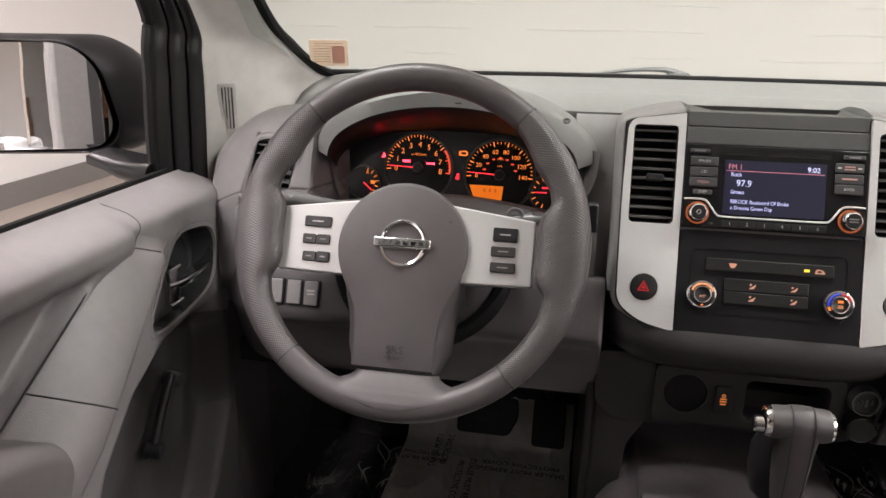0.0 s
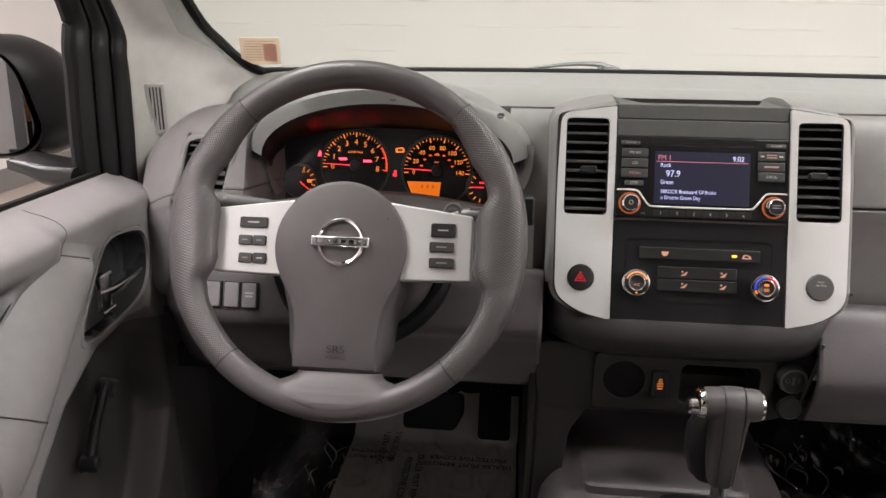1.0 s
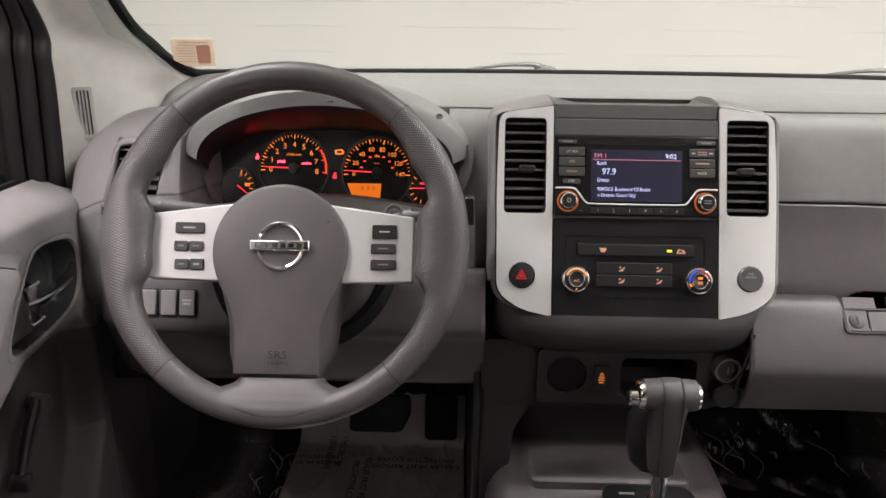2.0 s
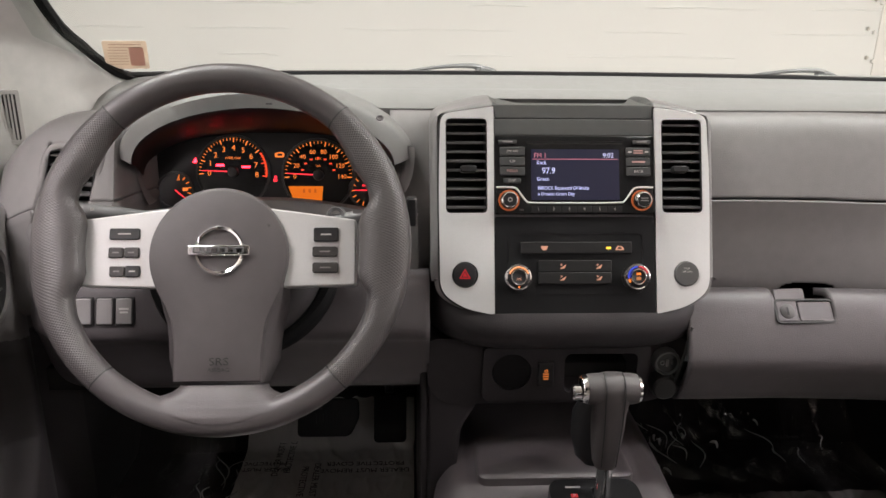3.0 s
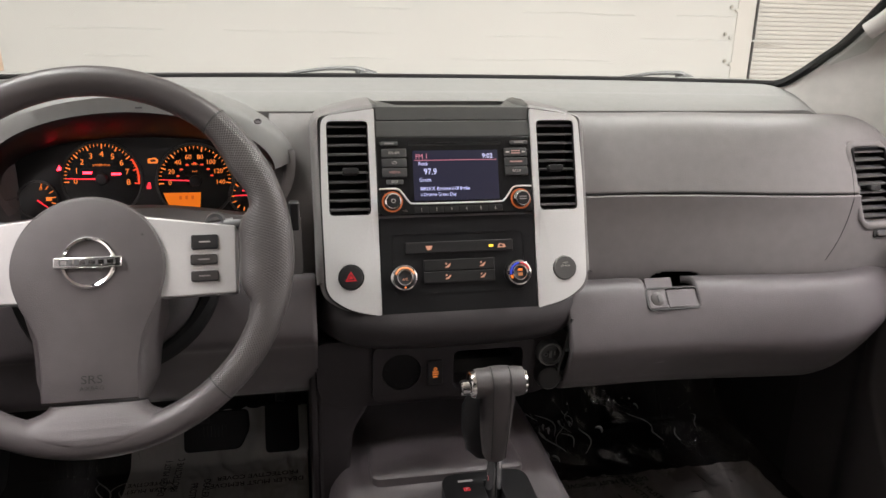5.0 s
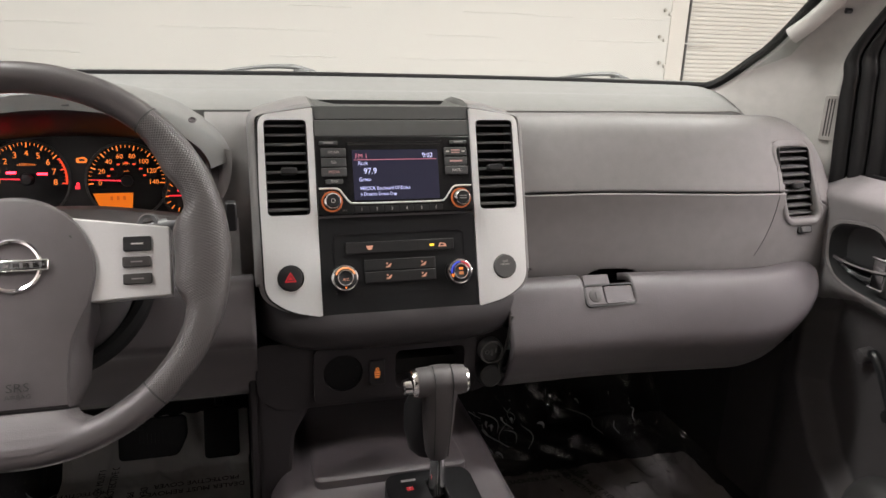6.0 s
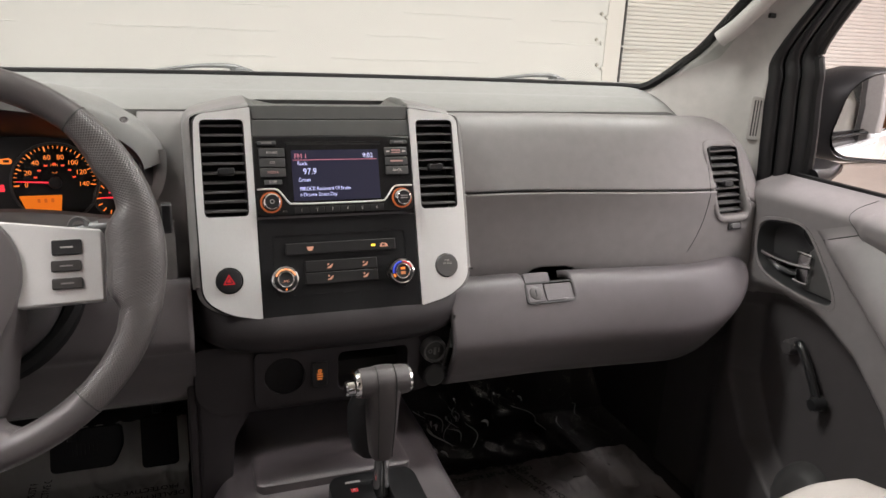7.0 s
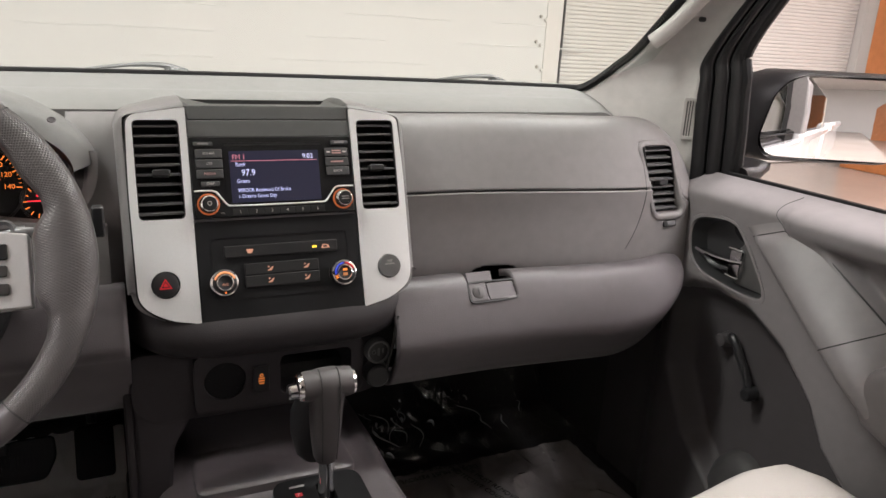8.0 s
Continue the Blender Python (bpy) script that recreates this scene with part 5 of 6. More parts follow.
part("button", lathe_bm([(0.0, -0.0440), (0.0072, -0.0440), (0.0090, -0.0420), (0.0094, -0.031)], 28, HM @ Matrix.Translation((0.004, 0, 0))), M_CHROME, gear, "chrome thumb button")
part("end_cap", lathe_bm([(0.0, 0.0328), (0.0125, 0.0328), (0.0152, 0.0316), (0.0164, 0.0285)], 32, HM), M_CHROME, gear, "chrome end cap")
for dx in (-0.0105, 0.0105):
    seam = [(GX + dx * (0.80 + 0.20 * t), GY - 0.0150 - 0.0050 * min(1.0, 1.6 * t), 1.012 + 0.084 * t) for t in [i / 12 for i in range(13)]]
    seam += [(GX + dx, GY - 0.002 - 0.0186 * math.cos(a), 1.1045 + 0.0186 * math.sin(a)) for a in [0.15 + 0.17 * i for i in range(10)]]
    part("stitch_seam", tube_bm(seam, 0.0007, 5, up=(1, 0, 0)), M_SEAM, gear, "dark stitched seam")
part("back_shell", loft_bm([[(GX - 0.006 + w * math.cos(a), GY + 0.030 + 0.010 * math.sin(a), z) for a in [2 * math.pi * i / 24 for i in range(24)]] for z, w in ((0.990, 0.012), (1.00, 0.022), (1.03, 0.029), (1.06, 0.029), (1.075, 0.022), (1.078, 0.010))]), M_BLACK, gear, "black rounded form behind the grip")
GM = Matrix.Translation((0.030, 0.545, 0.9505)) @ Matrix.Rotation(radians(4), 4, "X")
gate = thing("selector_gate", "dark selector gate plate with a lit letter", "gear gate")
plate("plate", rrect(0.108, 0.130, 0.018, 5), [rrect(0.020, 0.09, 0.006, 4, 0.006, 0.004)], -0.010, 0.010, GM, M_DARK, gate, bevel=0.004)
plate("slot", rrect(0.024, 0.094, 0.006, 4, 0.006, 0.004), (), -0.008, -0.004, GM, M_VOID, gate)
bar("indicator", -0.026, 0.035, 0.008, 0.006, 0.010, GM, glow("dim_red_gate", (0.7, 0.04, 0.05), 0.35), gate)
text("print", "P", 0.006, GM, -0.026, 0.035, 0.0106, M_PRINT, gate)
bar("print", -0.025, 0.050, 0.018, 0.0035, 0.010, GM, M_PRINTDIM, gate)
tray = thing("tunnel_pocket", "dark recess in the tunnel cover", "recess")
plate("floor", rrect(0.05, 0.07, 0.012, 4), (), 0.0, 0.0025, Matrix.Translation((-0.075, 0.52, 0.944)), M_BLACK, tray)

# ---- steering wheel ----
M_SPOKE = mat("satin_spoke_paint", (0.50, 0.495, 0.49), 0.48, metal=0.45, var=0.04, scale=500)
WT = radians(24.4)
WHEEL = Matrix.Translation((-0.3762, 0.5708, 1.2746)) @ Matrix.Rotation(radians(90) - WT, 4, "X")
wheel = thing("steering_wheel", "grey leather steering wheel with silver spokes", "steering wheel")
R_OUT, HT = 0.1893, 0.0148


def rim_bm(a0, a1, n, inner):
    rings = []
    for i in range(n + 1):
        a = a0 + (a1 - a0) * i / n
        ri = inner(a)
        rc, hw = (R_OUT + ri) / 2, (R_OUT - ri) / 2
        c, s = math.cos(radians(a)), math.sin(radians(a))
        ring = []
        for j in range(24):
            b = 2 * math.pi * j / 24
            rr = rc + hw * math.copysign(abs(math.cos(b)) ** 0.9, math.cos(b))
            ring.append(WHEEL @ Vector((rr * c, rr * s, HT * math.copysign(abs(math.sin(b)) ** 0.9, math.sin(b)))))
        rings.append(ring)
    bm = loft_bm(rings)
    uv = bm.loops.layers.uv.new("around")
    bm.verts.index_update()
    step = R_OUT * radians(abs(a1 - a0)) / n
    for f in bm.faces:
        ids = [v.index for v in f.verts]
        wrap = any(k % 24 == 23 for k in ids) and any(k % 24 == 0 for k in ids)
        for l in f.loops:
            k = l.vert.index
            col = k % 24 + (24 if wrap and k % 24 == 0 else 0)
            l[uv].uv = ((k // 24) * step, col / 24 * 0.096)
    return bm


def grip_inner(a):
    t = abs((a + 180) % 360 - 180)
    t = t if t < 90 else 180 - t
    up = math.sin(radians(a)) > 0
    if up:
        return float(np.interp(t, [0, 9, 13, 17, 22, 32, 40, 49], [0.1365, 0.1370, 0.1420, 0.1535, 0.1555, 0.1515, 0.1555, 0.1600]))
    return float(np.interp(t, [0, 11, 15, 19, 26, 36, 49], [0.1365, 0.1370, 0.1420, 0.1530, 0.1575, 0.1590, 0.1600]))


# dimpled leather: a staggered lattice round the rim
M_GRIP = mat("dimpled_grip_leather", (0.063, 0.0570, 0.0570), 0.36, var=0.06)
nt = M_GRIP.node_tree
tc_ = nt.nodes.new("ShaderNodeTexCoord")
vo = nt.nodes.new("ShaderNodeTexVoronoi")
vo.inputs["Scale"].default_value = 430
vo.voronoi_dimensions = "2D"
vo.inputs["Randomness"].default_value = 0.0
rot = nt.nodes.new("ShaderNodeMapping")
rot.inputs["Rotation"].default_value = (0, 0, radians(45))
bpn = nt.nodes.new("ShaderNodeBump")
bpn.inputs["Strength"].default_value = 0.5
bpn.inputs["Distance"].default_value = 0.0012
nt.links.new(tc_.outputs["UV"], rot.inputs["Vector"])
nt.links.new(rot.outputs[0], vo.inputs["Vector"])
nt.links.new(vo.outputs["Distance"], bpn.inputs["Height"])
nt.links.new(bpn.outputs[0], nt.nodes["Principled BSDF"].inputs["Normal"])
plain = lambda a: 0.1600
for nm, a0, a1, mm, fn, lb in (("rim_top", 49.3, 130.7, M_WHEEL, plain, "smooth leather rim section"), ("rim_bottom", 229.3, 310.7, M_WHEEL, plain, "smooth leather rim section"),
                               ("rim_grip", -48.9, 48.9, M_GRIP, grip_inner, "dimpled leather grip"), ("rim_grip", 131.1, 228.9, M_GRIP, grip_inner, "dimpled leather grip")):
    part(nm, rim_bm(a0, a1, 70, fn), mm, wheel, lb)
for a in (49.1, 130.9, 229.1, 310.9):
    ring = [WHEEL @ Vector(((0.17465 + 0.0144 * math.cos(b)) * math.cos(radians(a)), (0.17465 + 0.0144 * math.cos(b)) * math.sin(radians(a)), 0.0144 * math.sin(b))) for b in [2 * math.pi * i / 28 for i in range(28)]]
    part("stitched_joint", tube_bm(ring, 0.0011, 6, closed=True), M_SEAM, wheel, "dark stitched joint")
HUB = WHEEL @ Matrix.Translation((-0.005, 0, 0))
hub_out = [(0.070 * math.cos(radians(a)), -0.010 + 0.070 * math.sin(radians(a))) for a in range(-20, 201, 5)]
hub_out += [(-0.0615, -0.045), (-0.053, -0.060), (-0.046, -0.077), (-0.043, -0.095), (-0.0415, -0.115), (-0.042, -0.1375), (0.045, -0.1375), (0.0445, -0.115), (0.046, -0.095), (0.049, -0.077), (0.056, -0.060), (0.0635, -0.045)]
part("airbag_pad", dome_bm(hub_out, -0.035, -0.001, 0.004, HUB, (0.001, -0.045), 0.95), M_HUB, wheel, "grey airbag cover")
for sx in (-1, 1):
    o = round_poly([(sx * 0.040, 0.0405), (sx * 0.1375, 0.0275), (sx * 0.1375, -0.0405), (sx * 0.045, -0.043)], 0.003, 3)
    plate("spoke", o, (), -0.030, -0.008, HUB, M_SPOKE, wheel, "satin silver spoke", bevel=0.003)
for sx, rows in ((-1, ((0.0125, 0.030, 0.0115, -0.0955, 1), (-0.0065, 0.0145, 0.0105, -0.1035, 0), (-0.0065, 0.0145, 0.0105, -0.0880, 0), (-0.0255, 0.0145, 0.0105, -0.1020, 0), (-0.0255, 0.0145, 0.0115, -0.0865, 1))),
                 (1, ((0.0115, 0.0255, 0.0145, 0.1070, 1), (-0.0060, 0.0255, 0.0105, 0.1060, 0), (-0.0225, 0.0260, 0.0105, 0.1065, 0)))):
    for y, w, h, x, dark in rows:
        b = plate("button", rrect(w, h, 0.0018, 3, x, y), (), -0.010, -0.0055, HUB, M_BLACK if dark else M_WBUTTON, wheel, "dark wheel button", bevel=0.0008)
        bar("print", x, y, w * 0.42, 0.0014, -0.0054, HUB, M_PRINTDIM if not dark else M_PRINT, b, 0.0003)
# lower spoke, flowing into the rim
SPOKE_V = (-0.1392, -0.1400, -0.1430, -0.1460, -0.1490, -0.1530, -0.1600, -0.1690, -0.1760, -0.1800)
SPOKE_W = (0.0445, 0.0447, 0.0464, 0.0505, 0.0590, 0.0700, 0.0800, 0.0860, 0.0860, 0.0800)
SPOKE_Z = (0.0000, 0.0030, 0.0052, 0.0070, 0.0086, 0.0104, 0.0130, 0.0150, 0.0149, 0.0138)
rings = []
for v in np.linspace(-0.1392, -0.1745, 34):
    w, z = float(np.interp(-v, [-q for q in SPOKE_V], SPOKE_W)), float(np.interp(-v, [-q for q in SPOKE_V], SPOKE_Z))
    w = min(w, math.sqrt(0.1765 ** 2 - v * v))
    row = []
    for i in range(61):
        t = i / 30 - 1
        u = w * t
        r = math.hypot(u, v)
        q = 1 - abs((r - 0.17465) / 0.01465) ** 2.2
        rim_z = HT * q ** 0.5 if q > 0 else -0.02
        zz = z - 0.022 * abs(t) ** 8
        d = zz - rim_z
        row.append(WHEEL @ Vector((u + 0.0005, v, (zz + rim_z + math.sqrt(d * d + 0.000004)) / 2 - 0.0004)))
    rings.append(row)
part("lower_spoke", loft_bm(rings, False, False), M_HUB, wheel, "grey lower spoke", angle=70)
M_EMBOSS = mat("embossed_print", (0.016, 0.0155, 0.015), 0.5)
emblem = part("emblem_ring", lathe_bm([(0.0205, 0.002), (0.0215, 0.0056), (0.0235, 0.0062), (0.0250, 0.0045), (0.0252, 0.002)], 48, HUB @ Matrix.Translation((0.002, -0.006, 0))), M_CHROME, wheel, "chrome emblem ring")
plate("emblem_bar", rrect(0.061, 0.0105, 0.0015, 3, 0.002, -0.006), (), 0.003, 0.0078, HUB, M_CHROME, wheel, "plain chrome emblem bar", bevel=0.0012)
plate("emblem_inset", rrect(0.050, 0.0058, 0.001, 2, 0.002, -0.006), (), 0.0078, 0.0081, HUB, M_SWITCH, wheel)
for k in range(6):
    bar("emblem_block", -0.0185 + 0.0082 * k, -0.006, 0.0052 if k != 1 else 0.0022, 0.0040, 0.0081, HUB, M_CHROME, wheel, 0.0006)
text("airbag_print", "SRS", 0.0108, HUB, 0.004, -0.1165, 0.0022, M_EMBOSS, wheel, sx=1.2)
text("airbag_print", "AIRBAG", 0.0054, HUB, 0.004, -0.1245, 0.0019, M_EMBOSS, wheel, sx=1.15)
for sx in (-1, 1):
    bar("horn_mark", sx * 0.046 + 0.002, 0.020, 0.006, 0.0022, -0.0004, HUB, M_WBUTTON, wheel)

# steering column
col = thing("steering_column", "grey plastic steering column shroud", "steering column")
rings = []
for z, rx, up, dn in ((-0.030, 0.050, 0.040, 0.055), (-0.040, 0.066, 0.046, 0.074), (-0.060, 0.080, 0.048, 0.086), (-0.085, 0.090, 0.048, 0.092), (-0.13, 0.090, 0.045, 0.090), (-0.17, 0.080, 0.042, 0.080)):
    rings.append([WHEEL @ Vector((rx * math.cos(a), -0.006 + (up if math.sin(a) > 0 else dn) * math.sin(a), z)) for a in [2 * math.pi * i / 40 for i in range(40)]])
# The wheel's shade on the shroud is put into its darker colour.
part("shroud", loft_bm(rings), M_DOORLOW, col, "grey shroud, darkened as wheel shade")
part("gaiter", tube_bm([WHEEL @ Vector((0.100 * math.cos(radians(a)), -0.006 + 0.101 * math.sin(radians(a)), -0.098)) for a in range(190, 356, 6)], 0.010, 8), M_RUBBER, col, "black gap ring")
part("ignition_ring", lathe_bm([(0.006, 0.004), (0.0095, 0.005), (0.0115, 0.0), (0.0115, -0.01)], 24, Matrix.Translation((-0.272, 0.668, 1.279)) @ Matrix.Rotation(radians(70), 4, "X")), M_SWITCH, col, "dark ignition ring")
stl = thing("light_stalk", "dark grey light stalk with pale symbols", "stalk", "column stalks")
part("lever", tube_bm([(-0.43, 0.668, 1.272), (-0.50, 0.664, 1.281), (-0.56, 0.660, 1.288)], lambda t: 0.006 + 0.004 * t, 12), M_SWITCH, stl)
text("print", "OFF", 0.005, Matrix.Translation((-0.548, 0.6480, 1.293)) @ Matrix.Rotation(radians(80), 4, "X"), 0, 0, 0, M_PRINT, stl)
bar("print", 0, 0, 0.004, 0.003, 0.0, Matrix.Translation((-0.535, 0.6490, 1.292)) @ Matrix.Rotation(radians(80), 4, "X"), M_PRINT, stl)
stw = thing("wiper_stalk", "dark grey wiper stalk with a flared end", "stalk", "column stalks")
part("lever", tube_bm([(-0.30, 0.672, 1.270), (-0.25, 0.668, 1.277), (-0.195, 0.662, 1.285)], lambda t: 0.006 + 0.004 * t, 12), M_SWITCH, stw)
plate("flared_end", rrect(0.012, 0.032, 0.003, 3), (), -0.008, 0.010, Matrix.Translation((-0.186, 0.660, 1.287)) @ Matrix.Rotation(radians(86), 4, "X"), M_BLACK, stw, bevel=0.002)
bar("print", -0.02, 0, 0.014, 0.004, 0.0105, Matrix.Translation((-0.225, 0.664, 1.287)) @ Matrix.Rotation(radians(86), 4, "X"), M_PRINTDIM, stw)

# ---- doors ----
BELT = 1.306


def poly_mask(y, z, poly, soft):
    """1 inside a convex outline given anticlockwise, 0 outside, with a soft edge."""
    d = np.full(y.shape, 1e9)
    for (ya, za), (yb, zb) in zip(poly, poly[1:] + poly[:1]):
        L = math.hypot(yb - ya, zb - za)
        d = np.minimum(d, ((yb - ya) * (z - za) - (zb - za) * (y - ya)) / L)
    return sstep(-soft, soft, d)


CUP = [(0.538, 1.149), (0.600, 1.1505), (0.655, 1.160), (0.678, 1.178), (0.687, 1.205), (0.685, 1.230), (0.668, 1.245), (0.630, 1.2515), (0.604, 1.2505), (0.586, 1.240), (0.552, 1.200), (0.530, 1.166)]


def pocket_edges(y, z):
    edge = np.interp(y, [-0.6, 0.30, 0.398, 0.427, 0.486, 0.556, 0.62, 0.66, 0.70, 0.76], [0.86, 0.90, 0.983, 1.035, 1.093, 1.130, 1.138, 1.134, 1.11, 1.05])
    front = np.interp(z, [0.70, 0.818, 0.887, 0.986, 1.10, 1.14], [0.49, 0.551, 0.628, 0.682, 0.688, 0.672])
    return edge, front


def door_x(y, z):
    """Distance of the door lining from the cab's middle."""
    x = 0.656 + 0.0 * y
    x = x + 0.050 * sstep(1.270, BELT + 0.004, z) ** 1.5
    x = x + 0.030 * sstep(0.680, 0.760, y) ** 2
    edge, front = pocket_edges(y, z)
    x = x + 0.036 * sstep(-0.016, 0.026, edge - z) * (1 - sstep(-0.020, 0.016, y - front))
    along = -(y - 0.507) * 0.815 - (z - 1.257) * 0.579
    d = (y - 0.507) * 0.579 - (z - 1.257) * 0.815
    span = sstep(-0.022, 0.01, along) * (1 - sstep(0.26, 0.30, along))
    pad = sstep(0.0, 0.03, 0.525 - y) * sstep(1.240, 1.268, z)
    rec = sstep(0.024, 0.038, -d) * sstep(1.12, 1.15, z) * sstep(0.0, 0.03, 0.54 - y) * (1 - sstep(1.235, 1.262, z))
    x = x + 0.026 * rec - 0.010 * pad * (1 - sstep(1.285, 1.303, z))
    x = x + 0.046 * poly_mask(y, z, [(0.607 + (a - 0.607) * 0.955, 1.20 + (b - 1.20) * 0.955) for a, b in CUP], 0.004)
    return x


M_CUP = mat("cup_plastic", (0.030, 0.030, 0.031), 0.28)
M_CUPGREY = mat("cup_plate_plastic", (0.055, 0.054, 0.053), 0.4, bump=0.2)
M_LEVER = mat("satin_lever_metal", (0.55, 0.55, 0.555), 0.16, metal=1.0)


def make_door(s):
    d = thing("door", "grey plastic door lining with a dark pocket and a hand crank", "truck door", "front doors")

    def f(u, v):
        z = 0.70 + (BELT - 0.70) * v
        y = -0.55 + (1.295 + 0.13 * (1 - sstep(1.02, 1.16, z))) * u
        return s * door_x(y, z), y, z
    whole = grid_mesh("lining", f, 330, 200)
    co = np.empty(len(whole.vertices) * 3)
    whole.vertices.foreach_get("co", co)
    co = co.reshape(-1, 3)
    quads = np.array([tuple(q.vertices) for q in whole.polygons])
    mid = co[quads].mean(1)
    edge, front = pocket_edges(mid[:, 1], mid[:, 2])
    # Below the pocket edge the lining takes the copy darkened as shade.
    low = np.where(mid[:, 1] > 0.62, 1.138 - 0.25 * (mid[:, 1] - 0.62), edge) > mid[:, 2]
    for nm, pick, m_, lb in (("lining", ~low, M_DOOR, "grey moulded lining"), ("lower_panel", low, M_DOORLOW, "lower door panel, darkened as shade")):
        me = bpy.data.meshes.new(nm)
        used, inv = np.unique(quads[pick], return_inverse=True)
        me.from_pydata(co[used].tolist(), [], inv.reshape(-1, 4).tolist())
        finish(nm, me, m_, d, lb, angle=50)
    bpy.data.meshes.remove(whole)

    def on(y, z, out=0.001):
        return (s * (float(door_x(np.array([y]), np.array([z]))[0]) - out), y, z)
    # folded pull strip beside the window
    A, B, C, D = (0.491, 1.270), (0.562, 1.240), (0.411, 1.132), (0.343, 1.182)
    def strip(t, q, out=0.0):
        """A point of the strip: t along it, q across it from the window side."""
        h = float(sstep(-0.10, 0.10, t))
        p = (Vector(A) + (Vector(D) - Vector(A)) * t).lerp(Vector(B) + (Vector(C) - Vector(B)) * t, q)
        xk = 0.654 - h * (0.016 + 0.026 * min(1.2, max(0.0, t)))
        x_ = 0.659 + (xk - 0.659) * math.sin(math.pi / 2 * q / 0.78) if q < 0.78 else xk + (0.6545 - xk) * ((q - 0.78) / 0.22) ** 2.6
        return (s * (x_ - out), p.x, p.y)
    across = [0.0, 0.06, 0.14, 0.24, 0.36, 0.48, 0.60, 0.70, 0.78, 0.84, 0.89, 0.93, 0.96, 0.985, 1.0]
    rows = []
    for i in range(37):
        t = -0.10 + 1.62 * i / 36
        g_, f_ = strip(t, 0.0), strip(t, 1.0)
        rows.append([(s * 0.690, g_[1], g_[2])] + [strip(t, q) for q in across] + [(s * 0.668, f_[1] + 0.002, f_[2] - 0.001)])
    part("pull_strip", loft_bm(rows, False, False), M_DOOR, d, "grey folded pull strip", angle=45)
    edge = [(0.0, q) for q in (0.0, 0.25, 0.5, 0.75, 0.94)] + [(0.02, 0.985)] + [(k / 12, 1.0) for k in range(1, 12)] + [(0.965, 0.985), (0.99, 0.95)] + [(1.0, q) for q in (0.90, 0.84, 0.78, 0.65, 0.5, 0.3, 0.12, 0.0)]
    part("seam", tube_bm([strip(t, q, 0.0004) for t, q in edge], 0.0009, 5), M_SEAM, d, "thin dark seam round the strip")
    part("seam", tube_bm([strip(-0.06 + 1.5 * k / 24, 0.0, 0.0012) for k in range(25)], 0.0012, 5), M_SEAM, d, "dark gap beside the strip")
    arm = []
    for y, top, low, x_ in ((0.352, 1.125, 1.095, 0.640), (0.346, 1.136, 1.080, 0.622), (0.330, 1.146, 1.070, 0.610), (0.295, 1.166, 1.062, 0.603), (0.24, 1.186, 1.058, 0.600), (0.0, 1.190, 1.055, 0.598), (-0.50, 1.190, 1.055, 0.598)):
        arm.append([(s * u, y, v) for u, v in rrect(0.69 - x_, top - low, min(0.022, (top - low) * 0.4), 5, (0.69 + x_) / 2, (top + low) / 2)])
    part("armrest", loft_bm(arm), M_DOOR, d, "grey padded armrest", angle=50)
    for pts in (((0.528, 1.302), (0.537, 1.290), (0.532, 1.277), (0.515, 1.266), (0.47, 1.240), (0.42, 1.205), (0.365, 1.168)),):
        fine = curve_pts([(0, *p) for p in pts], 8)
        part("seam", tube_bm([on(q.y, q.z, 0.0001) for q in fine], 0.0006, 5), M_SEAM, d, "thin seam")
    # pull handle cup
    rim = curve_pts([(0, *p) for p in CUP], 5, closed=True)
    cup_pts = [(q.y, q.z) for q in rim]
    cy, cz = 0.607, 1.20
    fr = []
    for k, out in ((1.05, -0.002), (1.03, 0.0008), (0.96, 0.0012), (0.935, -0.002), (0.90, -0.012), (0.84, -0.028), (0.4, -0.033), (0.02, -0.033)):
        fr.append([(s * (0.656 - out), cy + (y - cy) * k, cz + (z - cz) * k) for y, z in cup_pts])
    part("cup_rim", loft_bm(fr[:4], True, False), M_DOOR, d, "grey cup rim")
    part("handle_cup", loft_bm(fr[3:], True, False), M_CUP, d, "dark glossy handle cup")
    plate("cup_plate", round_poly([(0.541, 1.156), (0.596, 1.157), (0.600, 1.205), (0.583, 1.226), (0.562, 1.202), (0.540, 1.170)], 0.008), (), 0.0, 0.012, Matrix(((0, 0, s, s * 0.6685), (1, 0, 0, 0), (0, 1, 0, 0), (0, 0, 0, 1))), M_CUPGREY, d, "grey plate in the cup", bevel=0.002)
    lever = part("door_lever", loft_bm([[(s * (0.664 + dx), y, z1 + (z0 - z1) * k) for dx, k in ((0.014, 0.0), (0.003, 0.0), (0.0, 0.15), (0.001, 0.55), (0.006, 0.9), (0.014, 1.0))] for y, z0, z1 in ((0.600, 1.173, 1.190), (0.622, 1.168, 1.188), (0.647, 1.168, 1.188), (0.668, 1.176, 1.191))]), M_LEVER, d, "dark metal door lever")
    part("lever_edge", tube_bm(curve_pts([(s * 0.662, y, z) for y, z in ((0.672, 1.1915), (0.647, 1.1885), (0.622, 1.1885), (0.596, 1.1905), (0.579, 1.1935))], 5), 0.0036, 8), M_CHROME, lever, "chrome lever edge")
    sl_ = part("lock_slide", loft_bm([[(s * (x_ + 0.0), y, z) for y, z in rrect(0.023 * k, 0.046 * k, 0.006 * k, 3, 0.593, 1.188)] for x_, k in ((0.674, 1.0), (0.664, 1.0), (0.6615, 0.93), (0.6605, 0.8))]), M_LEVER, d, "metal lock slide")
